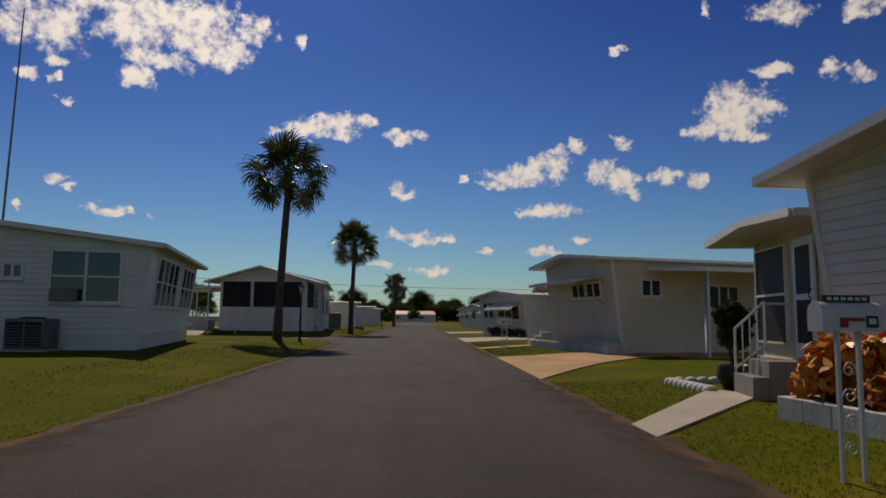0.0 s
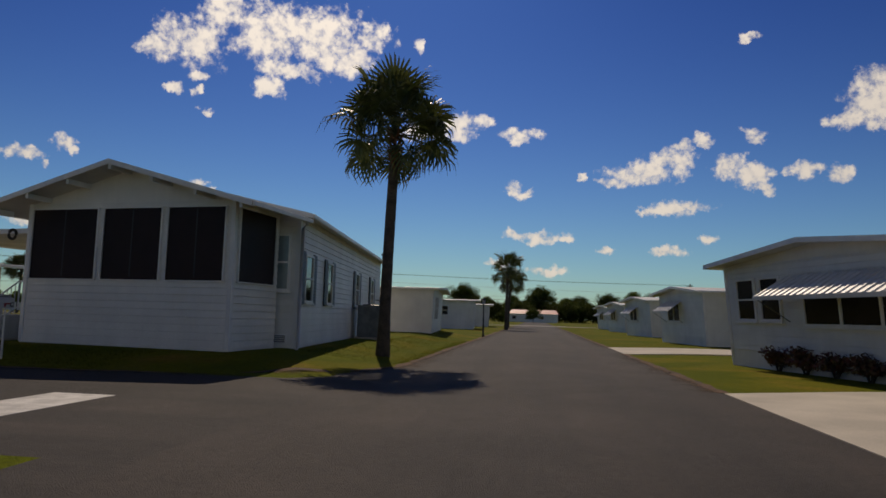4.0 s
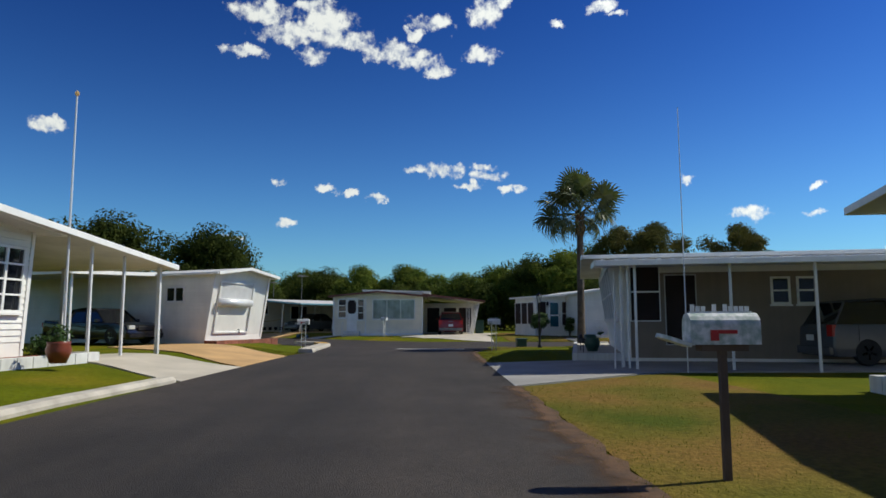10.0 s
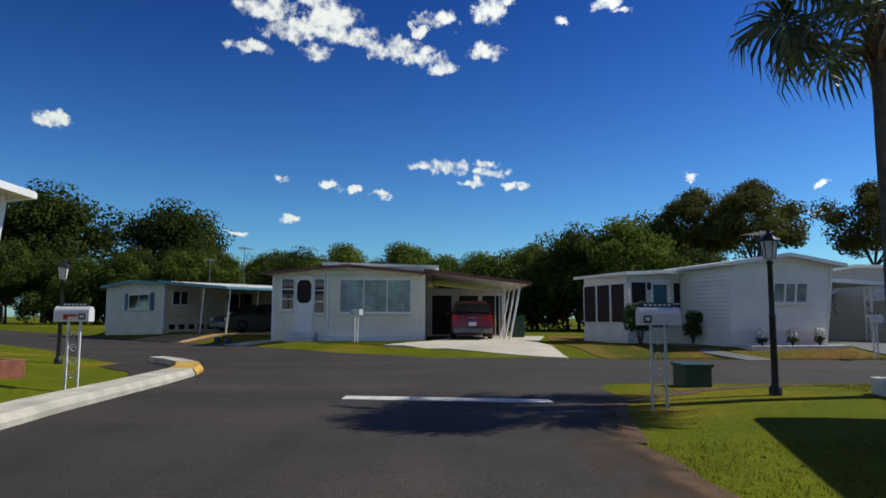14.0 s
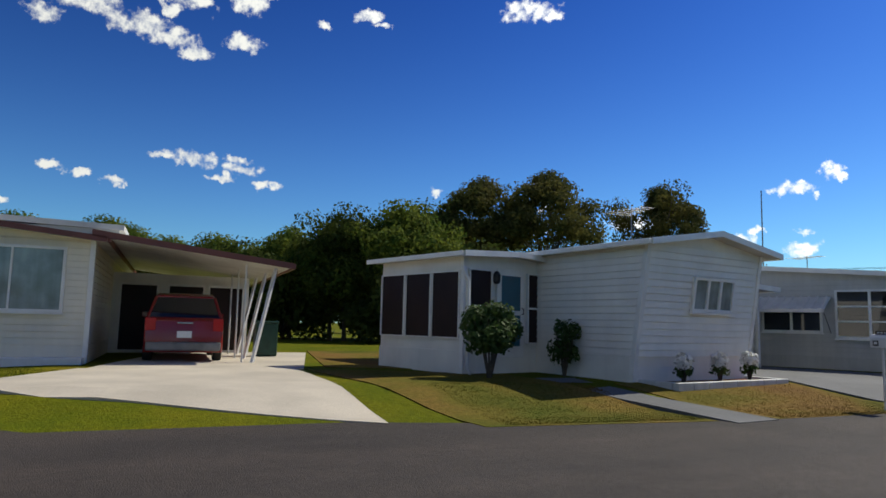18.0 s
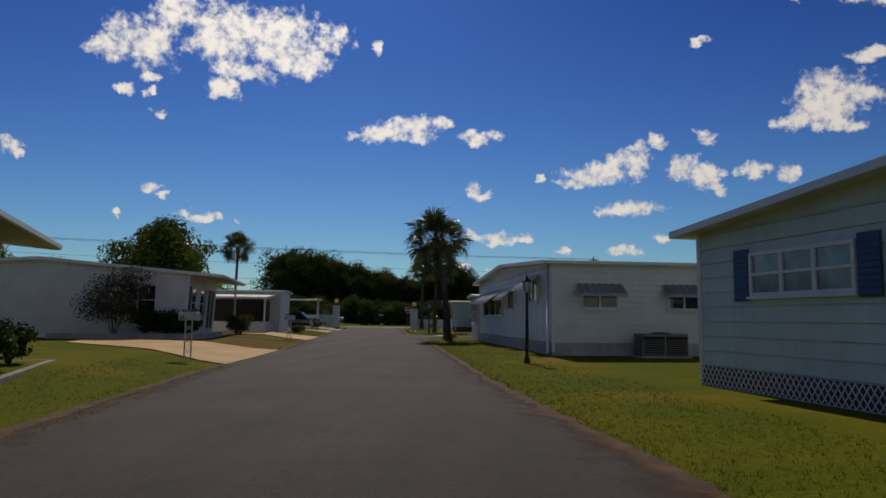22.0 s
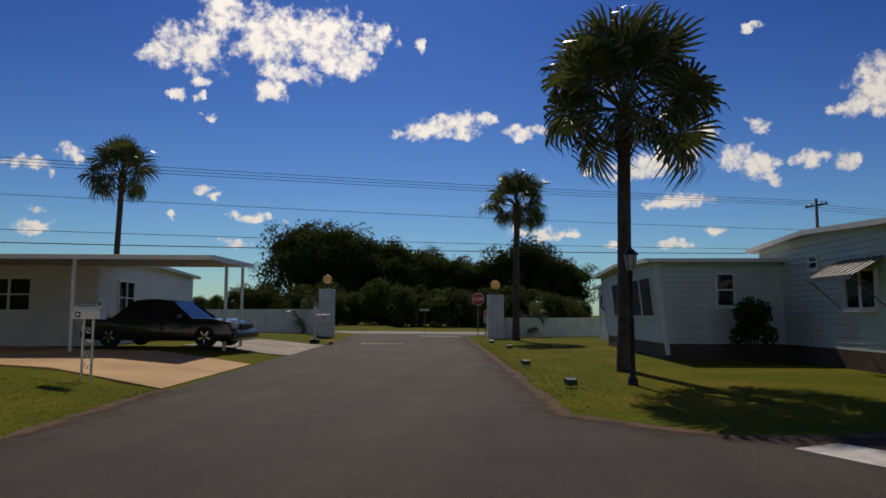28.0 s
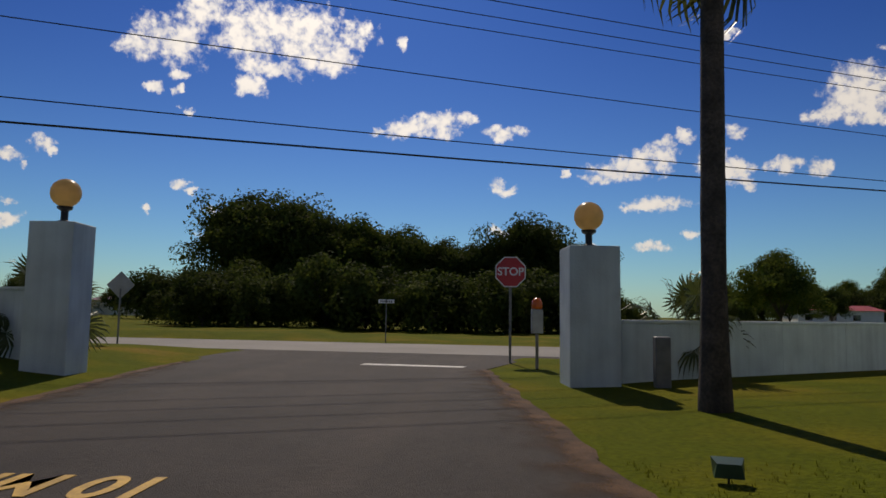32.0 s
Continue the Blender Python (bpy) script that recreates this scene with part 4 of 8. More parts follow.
        part("shutter", bm, material, self.ob, m=self.M(side, x, z))

    def door(self, side, x, z, w=0.85, h=2.0, glass=None, label=""):
        bm = box(bmesh.new(), 0, w, -0.045, 0.0, 0, h, 0.008)
        d = part("door", bm, TRIM, self.ob, label, self.M(side, x, z))
        for z0, z1 in ((0.25, 0.48 * h), (0.53 * h, h - 0.15)):
            part("pane", box(bmesh.new(), 0.13, w - 0.13, -0.056, -0.047, z0, z1), glass or SCREEN, d)
        part("handle", tube(bmesh.new(), [(w - .07, -.05, .95), (w - .07, -.1, .97), (w - .07, -.1, 1.08), (w - .07, -.05, 1.1)], 0.012, 6), METAL_BLACK, d)

    def awning(self, side, x, z, w, out=0.75, drop=0.42, material=METAL_WHITE, arms=True, stays=False):
        """A sloping slatted metal hood over a window, hinged at height z."""
        bm = bmesh.new()
        ribbed(bm, (0, -out, -drop), (0, 0, 0), (w, 0, 0), (w, -out, -drop), .02, .22, .03)
        aw = part("awning", bm, material, self.ob, m=self.M(side, x, z))
        part("valance", box(bmesh.new(), 0, w, -out - .03, -out - .002, -drop - .07, -drop + .03), material, aw)
        if stays:
            for xx in (0.3, w - 0.3):
                part("support_arm", tube(bmesh.new(), [(xx, -out + .05, -drop), (xx + .5, -.04, -1.05)], 0.012, 6), METAL_GREY, aw)
        elif arms:
            for xx in (0.03, w - 0.03):
                part("support_arm", tube(bmesh.new(), [(xx, -0.0, -drop - 0.65), (xx, -out + .02, -drop - .02)], 0.014, 6), METAL_GREY, aw)

    def post(self, x, y, top, w=0.09, material=METAL_WHITE, base=-0.4):
        part("post", box(bmesh.new(), x - w / 2, x + w / 2, y - w / 2, y + w / 2, base, top, 0.01), material, self.ob)

    def lean_roof(self, x0, x1, y0, y1, z0, z1, material=ROOF, edge=TRIM, ribs=0.0, name="carport_roof", t=0.09):
        """A flat roof falling from z0 at x0 to z1 at x1."""
        bm = bmesh.new()
        ribbed(bm, (x0, y0, z0), (x1, y0, z1), (x1, y1, z1), (x0, y1, z0), t, ribs or 2.4, .045 if ribs else .012)
        roof = part(name, bm, material, self.ob)
        e = 0.03 if x1 > x0 else -0.03
        bm = bmesh.new()
        hexa(bm, [(x0, y0 - .03, z0 - .03), (x1 + e, y0 - .03, z1 - .03), (x1 + e, y0 - .003, z1 - .03), (x0, y0 - .003, z0 - .03),
                  (x0, y0 - .03, z0 + t + .02), (x1 + e, y0 - .03, z1 + t + .02), (x1 + e, y0 - .003, z1 + t + .02), (x0, y0 - .003, z0 + t + .02)])
        part("fascia", bm, edge, roof)
        xa, xb = sorted((x1 + e * 0.1, x1 + e * 3))
        part("gutter", box(bmesh.new(), xa, xb, y0, y1, z1 - .03, z1 + t + .01, 0.015), edge, roof)

    def downspout(self, x, y, top, dx=0.12):
        part("downspout", tube(bmesh.new(), [(x + dx, y, top), (x + dx, y, top - .12), (x, y, top - .28), (x, y, 0.1), (x, y - .12, 0.02)], 0.045, 8),
             METAL_WHITE, self.ob, smooth=True)

    def planter(self, x0, x1, y0, y1, h=0.22, fill=MULCH, material=BLOCK):
        """A low bed edged with painted blocks."""
        n = max(2, int((x1 - x0) / 0.42))
        w = (x1 - x0) / n
        bed = part("planter_bed", box(bmesh.new(), x0 + .12, x1 - .12, y0 + .12, y1, -0.3, h - 0.06), fill, self.ob)
        me = mesh_of("block", box(bmesh.new(), 0.006, w - .006, 0, .14, -0.35, h, 0.012), material)
        for i in range(n):
            part("block", me, None, bed, m=Matrix.Translation((x0 + i * w, y0, 0)))
        m = max(1, int((y1 - y0) / 0.42))
        d = (y1 - y0 - .145) / m
        me2 = mesh_of("block", box(bmesh.new(), 0, .14, 0.006, d - .006, -0.35, h, 0.012), material)
        for x in (x0, x1 - .14):
            for i in range(m):
                part("block", me2, None, bed, m=Matrix.Translation((x, y0 + .145 + i * d, 0)))

    def stair(self, x, y, rot, n=4, w=1.1, rise=0.18, run=0.27, rails=True, material=BLOCK):
        """Steps that climb along their own +y up to a door."""
        M = Matrix.Translation((x, y, 0)) @ pose(0, 0, 0, 0, 0, rot)
        st = part("stair", box(bmesh.new(), 0, w, n * run, n * run + 0.6, -0.3, n * rise), material, self.ob, m=M)
        for i in range(n):
            part("step", box(bmesh.new(), 0, w, i * run, (i + 1) * run - .002, -0.3, (i + 1) * rise, 0.012), material, st)
        if rails:
            for xx in ((0.03,) if rails == "left" else (0.03, w - 0.03)):
                part("handrail", tube(bmesh.new(), [(xx, 0.02, 0.95), (xx, n * run, n * rise + .9), (xx, n * run + .5, n * rise + .9)], 0.022, 6), METAL_WHITE, st)
                part("lower_rail", tube(bmesh.new(), [(xx, 0.02, 0.3), (xx, n * run, n * rise + .2)], 0.016, 6), METAL_WHITE, st)
                for i in range(n * 2 + 1):
                    yy = 0.03 + i * run / 2
                    part("baluster", tube(bmesh.new(), [(xx, yy, 0.1 + yy / run * rise), (xx, yy, 0.95 + (yy / run) * rise * 0.93)], 0.012 if i % 4 else 0.022, 5), METAL_WHITE, st)

    def lattice_skirt(self, side, x0, x1, h):
        """Crossed slats over the skirting, with diamond gaps."""
        n = int((x1 - x0) / 0.12)
        bm = bmesh.new()
        for k in range(n):
            a, b = x0 + k * (x1 - x0) / n, x0 + (k + 1) * (x1 - x0) / n
            for s, (p, q) in enumerate(((a, b), (b, a))):
                y = -.062 - .008 * s
                for z0 in (0.0, h / 2):
                    hexa(bm, [(p - .011, y, z0), (p + .011, y, z0), (p + .011, y + .007, z0), (p - .011, y + .007, z0),
                              (q - .011, y, z0 + h / 2), (q + .011, y, z0 + h / 2), (q + .011, y + .007, z0 + h / 2), (q - .011, y + .007, z0 + h / 2)])
        part("lattice", bm, TRIM, self.ob, "white lattice skirting", self.walls[side])["kind"] = "stuff"
        # added dark board: its colour stands for the shade behind the slats
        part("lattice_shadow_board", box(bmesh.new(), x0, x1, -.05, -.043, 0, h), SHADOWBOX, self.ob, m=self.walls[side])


def ac_unit(x, y, rot, w, d, h, label):
    ob = thing("air_conditioner", at(x, y, rot), label, "air conditioner")
    part("base_slab", box(bmesh.new(), -w / 2 - .08, w / 2 + .08, -d / 2 - .08, d / 2 + .08, -.2, .05, .01), CONCRETE, ob)
    part("casing", box(bmesh.new(), -w / 2, w / 2, -d / 2, d / 2, .052, h, .02), METAL_GREY, ob)
    for k in range(2):
        x0 = -w / 2 + .05 + k * (w / 2 - .02)
        g = part("grille", box(bmesh.new(), x0, x0 + w / 2 - .08, -d / 2 - .012, -d / 2 - .002, .1, h - .08), SCREEN, ob)
        for j in range(int((h - .2) / .07)):
            part("louvre", box(bmesh.new(), x0, x0 + w / 2 - .08, -d / 2 - .022, -d / 2 - .013, .12 + j * .07, .14 + j * .07), METAL_GREY, g)
    part("fan_guard", lathe(bmesh.new(), [(min(w, d) * .4, h), (min(w, d) * .4, h + .03), (min(w, d) * .1, h + .05), (.01, h + .05)], 16), METAL_BLACK, ob)
    return ob


def antenna(x, y, h, label="thin grey aerial mast beside the home", yagi=True):
    ob = thing("aerial_mast", at(x, y), label, "aerial")
    part("mast", tube(bmesh.new(), [(0, 0, -.2), (0, 0, h)], [.03, .018], 6), METAL_GREY, ob)
    if not yagi:
        for k in range(12):
            a, b = (-.12, .12) if k % 2 else (.12, -.12)
            part("brace", tube(bmesh.new(), [(a, 0, .05 + k * .25), (b, 0, .3 + k * .25)], .01, 4), METAL_GREY, ob)
        for s in (-.13, .13):
            part("rail", tube(bmesh.new(), [(s, 0, -.2), (s, 0, 3.2)], .014, 5), METAL_GREY, ob)
        return ob
    boom = part("boom", tube(bmesh.new(), [(-.7, 0, h - .1), (.7, 0, h - .1)], .014, 5), METAL_GREY, ob)
    for k in range(6):
        part("element", tube(bmesh.new(), [(-.65 + k * .26, -.5 + .05 * k, h - .1), (-.65 + k * .26, .5 - .05 * k, h - .1)], .008, 4), METAL_GREY, boom)
    return ob


# ---- street furniture ----
def mailbox(x, y, rot, legs="double", label="white mailbox on scrolled white iron legs beside the lane", plaque=True, flag=True, h=1.05,
            body=None, size=1.0, leg_mat=None, door_open=False):
    """rot turns its door, which faces its own -y."""
    body = body or METAL_WHITE
    ob = thing("mailbox", at(x, y, rot), label, "mailbox", "roadside mailboxes")
    leg_mat = leg_mat or (METAL_WHITE if legs == "double" else METAL_BLACK)
    w, l, hh = 0.17 * size, 0.50 * size, 0.14 * size
    bm = bmesh.new()
    prof = [(-w / 2, 0), (w / 2, 0)] + [(w / 2 * math.cos(a), hh + w / 2 * math.sin(a)) for a in [math.pi * i / 8 for i in range(9)]]
    lo = [bm.verts.new((px, -l / 2, h + pz)) for px, pz in prof]
    hi = [bm.verts.new((px, l / 2, h + pz)) for px, pz in prof]
    bm.faces.new(lo)
    bm.faces.new(hi[::-1])
    for i in range(len(prof)):
        bm.faces.new((lo[i], lo[(i + 1) % len(prof)], hi[(i + 1) % len(prof)], hi[i]))
    shell = part("box", bm, body, ob)
    bm = bmesh.new()
    lo = [bm.verts.new((px * 1.06, -l / 2 - .018, h + pz * 1.03 - .004)) for px, pz in prof]
    hi = [bm.verts.new((px * 1.06, -l / 2 + .012, h + pz * 1.03 - .004)) for px, pz in prof]
    bm.faces.new(lo)
    bm.faces.new(hi[::-1])
    for i in range(len(prof)):
        bm.faces.new((lo[i], lo[(i + 1) % len(prof)], hi[(i + 1) % len(prof)], hi[i]))
    hinge = Matrix.Translation((0, -l / 2, h))
    part("lid", bm, body, shell, "door hanging open" if door_open else "", hinge @ pose(0, 0, 0, 72) @ hinge.inverted() if door_open else None)
    if flag:
        for s in (-1, 1):
            bm = box(bmesh.new(), *sorted((s * (w / 2 + .004), s * (w / 2 + .014))), -0.12, 0.08, h + hh * .55, h + hh * .55 + .028)
            box(bm, *sorted((s * (w / 2 + .004), s * (w / 2 + .014))), -0.12, -0.06, h + hh * .2, h + hh * .55)
            if s > 0:
                part("flag", bm, FLAG_RED, shell, "red signal flag")
            else:
                bm.free()
    if plaque == "letters":
        part("name_rail", box(bmesh.new(), -0.004, 0.004, -0.24, 0.24, h + hh + w / 2 - .01, h + hh + w / 2 + .012), METAL_WHITE, shell)
        for i in range(11):
            if i not in (3, 5):
                part("lettering", box(bmesh.new(), -.005, .005, -0.23 + i * .042, -0.2 + i * .042, h + hh + w / 2 + .013, h + hh + w / 2 + (.065 if i in (0, 4, 6) else .05)), SIGN_WHITE, shell)
    elif plaque == "number":
        pl = part("number_plate", box(bmesh.new(), w / 2 + .001, w / 2 + .007, -.12, .0, h + .03, h + .15), PLAQUE, shell)
        for yy in (-.1, -.05):
            part("lettering", box(bmesh.new(), w / 2 + .0075, w / 2 + .009, yy, yy + .035, h + .05, h + .13), SIGN_WHITE, pl)
        pl = part("number_plate", box(bmesh.new(), -w / 2 - .007, -w / 2 - .001, -.12, .0, h + .03, h + .15), PLAQUE, shell)
        for yy in (-.1, -.05):
            part("lettering", box(bmesh.new(), -w / 2 - .009, -w / 2 - .0075, yy, yy + .035, h + .05, h + .13), SIGN_WHITE, pl)
    elif plaque:
        part("name_plate", box(bmesh.new(), -0.012, 0.012, -0.2, 0.2, h + hh + w / 2, h + hh + w / 2 + .055), PLAQUE, shell, "black name plate")
        for i in range(6):
            for s in (-1, 1):
                part("lettering", box(bmesh.new(), *sorted((s * .0125, s * .016)), -0.17 + i * .06, -0.13 + i * .06, h + hh + w / 2 + .015, h + hh + w / 2 + .04),
                     SIGN_WHITE, shell)
        for s in (-1, 1):
            pl = part("number_plate", box(bmesh.new(), *sorted((s * (w / 2 + .001), s * (w / 2 + .006))), 0.10, 0.20, h + .03, h + .12), PLAQUE, shell)
            part("lettering", box(bmesh.new(), *sorted((s * (w / 2 + .006), s * (w / 2 + .009))), 0.12, 0.18, h + .055, h + .10), SIGN_WHITE, pl)
    if legs == "double":
        for yy in (-0.09, 0.09):
            part("leg", box(bmesh.new(), -.018, .018, yy - .014, yy + .014, -0.3, h, 0.003), leg_mat, ob)
        for i in range(4):
            z0 = 0.2 + i * 0.2
            pts = []
            for k in range(15):
                a = k / 14 * 2.6 * math.pi
                r = 0.065 * (1 - k / 20)
                pts.append((0, (1 if i % 2 else -1) * (r * math.cos(a)) * 0.9, z0 + r * math.sin(a) + 0.05))
            part("scroll", tube(bmesh.new(), pts, 0.007, 5), leg_mat, ob)
    elif legs == "arm":
        part("post", box(bmesh.new(), -.05, .05, l / 2 + .02, l / 2 + .12, -0.3, h + .5, 0.006), leg_mat, ob)
        part("finial", lathe(bmesh.new(), [(.07, h + .502), (.07, h + .53), (.02, h + .58), (.002, h + .6)], 4, 0, l / 2 + .07), leg_mat, ob)
        part("arm", box(bmesh.new(), -.045, .045, -l / 2 + .04, l / 2 + .018, h - .09, h - .003, 0.004), leg_mat, ob)
        part("base", box(bmesh.new(), -.17, .17, l / 2 - .1, l / 2 + .24, -0.3, .2, 0.02), METAL_BLACK, ob, "dark block round the foot")
    else:
        part("leg", box(bmesh.new(), -.028, .028, -.028, .028, -0.3, h, 0.005), leg_mat, ob)
        part("bracket", box(bmesh.new(), -.06, .06, -.18, .18, h - .05, h - .002, 0.004), leg_mat, ob)
    return ob


def lamp_post(x, y, h=2.35, label="black iron lamp post with a lantern on the lawn", sign=False, material=None):
    material = material or METAL_BLACK
    ob = thing("lamp_post", at(x, y), label, "lamp post", "garden lamp posts")
    part("pole", lathe(bmesh.new(), [(.09, -0.2), (.09, .1), (.06, .14), (.05, .2), (.045, 1.1), (.055, 1.12), (.04, 1.16), (.036, h - .42), (.06, h - .40), (.03, h - .36)], 10),
         material, ob, smooth=True)
    lan = part("lantern", lathe(bmesh.new(), [(.05, h - .36), (.075, h - .33), (.115, h - .08), (.09, h - .07)], 6), LIGHT_CLEAR, ob, "pale lantern glass")
    part("cap", lathe(bmesh.new(), [(.15, h - .075), (.155, h - .06), (.06, h + .03), (.025, h + .05), (.03, h + .08), (.004, h + .12)], 6), material, lan)
    for k in range(6):
        a = k * math.pi / 3
        part("bar", tube(bmesh.new(), [(.078 * math.cos(a), .078 * math.sin(a), h - .34), (.12 * math.cos(a), .12 * math.sin(a), h - .07)], .008, 4), material, lan)
    if sign:
        part("meter_box", box(bmesh.new(), .03, .16, -.06, .06, .35, .5, .006), material, ob)
    return ob


# ---- palms ----
def fan_leaf(size, seed, n=30, droop=0.35):
    """A costapalmate fan on a long stalk: pleated leaflets almost all round, tips drooping. Grows along +x."""
    rnd = random.Random(seed)
    bm = bmesh.new()
    stalk = size * 1.32
    tube(bm, [(0, 0, 0), (stalk * .5, 0, stalk * .07), (stalk, 0, 0)], [.03, .02, .012], 5)
    for i in range(n):
        a = (i / (n - 1) - .5) * math.radians(300)
        ln = size * (0.78 + .2 * rnd.random()) * (1 - .12 * abs(a) / 2.6)
        d = Vector((math.cos(a), math.sin(a), .25 * math.sin(3 * a + seed)))
        s = Vector((-math.sin(a), math.cos(a), 0))
        o = Vector((stalk, 0, 0))
        wd = size * .042
        lift = (i % 2) * .04 + abs(math.sin(a)) * ln * .12
        p1 = o + d * ln * .5 + Vector((0, 0, lift - droop * ln * .12))
        p2 = o + d * ln * .82 + Vector((0, 0, lift - droop * ln * .5))
        p3 = o + d * ln * (.96 - droop * .15) + Vector((0, 0, lift - droop * ln * (1.0 + .4 * rnd.random())))
        q = [bm.verts.new(p) for p in (o, p1 + s * wd, p1 - s * wd, p2 + s * wd * .6, p2 - s * wd * .6, p3)]
        bm.faces.new((q[0], q[2], q[1]))
        bm.faces.new((q[1], q[2], q[4], q[3]))
        bm.faces.new((q[3], q[4], q[5]))
    return bm


FAN = [mesh_of("palm_leaf", fan_leaf(0.92, 3 + i, droop=0.2 + .13 * i), FROND) for i in range(5)]


def palm(x, y, trunk, top, lean=(0.0, 0.0), spread=1.0, leaves=46, seed=0, label="tall sabal palm with a round crown of fan leaves", r=0.17, boots=True,
         bend=0.5):
    rnd = random.Random(seed)
    ob = thing("palm_tree", at(x, y), label, "palm tree", "palms")
    n = 14
    pts, rad = [], []
    for i in range(n + 1):
        f = i / n
        g = f ** (1 + bend)
        pts.append((lean[0] * g, lean[1] * g, -0.3 + (trunk + .3) * f))
        rad.append(r * (1.28 - .35 * min(1, f * 4) + .05 * rnd.random()) * (1 - .12 * f))
    part("trunk", tube(bmesh.new(), pts, rad, 12), BARK_PALM, ob, smooth=True)
    head = Vector((lean[0], lean[1], trunk))
    if boots:
        bm = bmesh.new()
        for k in range(34):
            a, zz = k * 2.4, -0.75 + k * .03
            d = Vector((math.cos(a), math.sin(a), 0))
            s = Vector((-d.y, d.x, 0))
            o = head + Vector((0, 0, zz)) + d * r * .75
            hexa(bm, [o - s * .05, o + s * .05, o + s * .04 - d * .05, o - s * .04 - d * .05,
                      o - s * .03 + d * .13 + Vector((0, 0, .3)), o + s * .03 + d * .13 + Vector((0, 0, .3)), o + s * .03 + d * .09 + Vector((0, 0, .3)),
                      o - s * .03 + d * .09 + Vector((0, 0, .3))])
        part("leaf_base", bm, BOOT, ob, "tan stubs of old leaf bases")["kind"] = "stuff"
    up = (top - trunk)
    leaves = int(leaves * .7)
    for k in range(leaves):
        f = (k + .5) / leaves
        el = math.radians(82 - 122 * f ** 1.15 + rnd.uniform(-14, 14))
        az = math.degrees(k * 2.39996) + rnd.uniform(-22, 22)
        sc = spread * rnd.uniform(.82, 1.1) * (1.0 if f < .8 else .92)
        m = Matrix.Translation(head + Vector((0, 0, up * .12))) @ pose(0, 0, 0, 0, -math.degrees(el), az) @ pose(0, 0, 0, rnd.uniform(-65, 65)) @ Matrix.Scale(sc, 4)
        part("palm_leaf", FAN[min(4, int(f * 5))], None, ob, m=m)
    return ob


# ---- broadleaf trees and bushes ----
def leaf_cluster(bm, centre, radius, count, size, rnd, flat=1.0):
    for _ in range(count):
        while True:
            v = Vector((rnd.uniform(-1, 1), rnd.uniform(-1, 1), rnd.uniform(-1, 1)))
            if 0.25 < v.length < 1:
                break
        p = Vector(centre) + Vector((v.x * radius, v.y * radius, v.z * radius * flat))
        n = (v.normalized() + Vector((rnd.uniform(-.9, .9), rnd.uniform(-.9, .9), rnd.uniform(-.4, 1)))).normalized()
        t = n.cross(Vector((rnd.uniform(-1, 1), rnd.uniform(-1, 1), rnd.uniform(-1, 1)))).normalized()
        b = n.cross(t)
        s = size * rnd.uniform(.6, 1.3)
        q = [bm.verts.new(p + t * s), bm.verts.new(p + b * s * .55), bm.verts.new(p - t * s), bm.verts.new(p - b * s * .55)]
        bm.faces.new(q)


def crown_tree(h, rad, seed, leaf_mat, clumps=34, per=110, size=.16, trunk_f=.35, flat=.75, gappy=0.0, label="", trunk_r=0.16):
    """A trunk that forks into limbs, each carrying clumps of leaves."""
    rnd = random.Random(seed)
    ob = thing("tree", Matrix.Identity(4), label, "tree", "trees behind the homes")
    bm = bmesh.new()
    fork = h * trunk_f
    tube(bm, [(0, 0, -.4), (.05, .03, fork * .5), (.1 * rad * .2, 0, fork)], [trunk_r * 1.3, trunk_r, trunk_r * .8], 8)
    ends = []
    for k in range(9):
        a = k * 2.4 + rnd.uniform(-.3, .3)
        rr = rad * rnd.uniform(.35, .85)
        zz = h * rnd.uniform(.55, .92)
        e = Vector((math.cos(a) * rr, math.sin(a) * rr, zz))
        mid = Vector((math.cos(a) * rr * .4, math.sin(a) * rr * .4, fork + (zz - fork) * .55))
        tube(bm, [(0.02 * rad, 0, fork * .95), mid, e], [trunk_r * .55, trunk_r * .35, trunk_r * .12], 6)
        ends.append(e)
        ends.append(mid.lerp(e, .6) + Vector((rnd.uniform(-1, 1), rnd.uniform(-1, 1), rnd.uniform(-.3, .6))) * rad * .25)
    part("trunk", bm, BARK, ob, smooth=True)
    bm = bmesh.new()
    for k in range(clumps):
        if k < len(ends):
            c = ends[k]
        else:
            a, u = rnd.uniform(0, 6.283), rnd.random() ** .5
            zz = rnd.uniform(trunk_f + .12, .97)
            lim = math.sin(min(1, (1.02 - zz) / .55) * math.pi / 2)
            c = Vector((math.cos(a) * u * rad * lim, math.sin(a) * u * rad * lim, h * zz))
        leaf_cluster(bm, c, rad * rnd.uniform(.2, .36) * (1 - gappy * .35), per, size, rnd, flat)
    part("crown", bm, leaf_mat, ob)
    return ob


def set_tree(proto, x, y, s, rot, sz=1.0):
    return copy_thing(proto, pose(x, y, ground_z(x, y), 0, 0, rot) @ Matrix.Diagonal((s, s, s * sz, 1)))


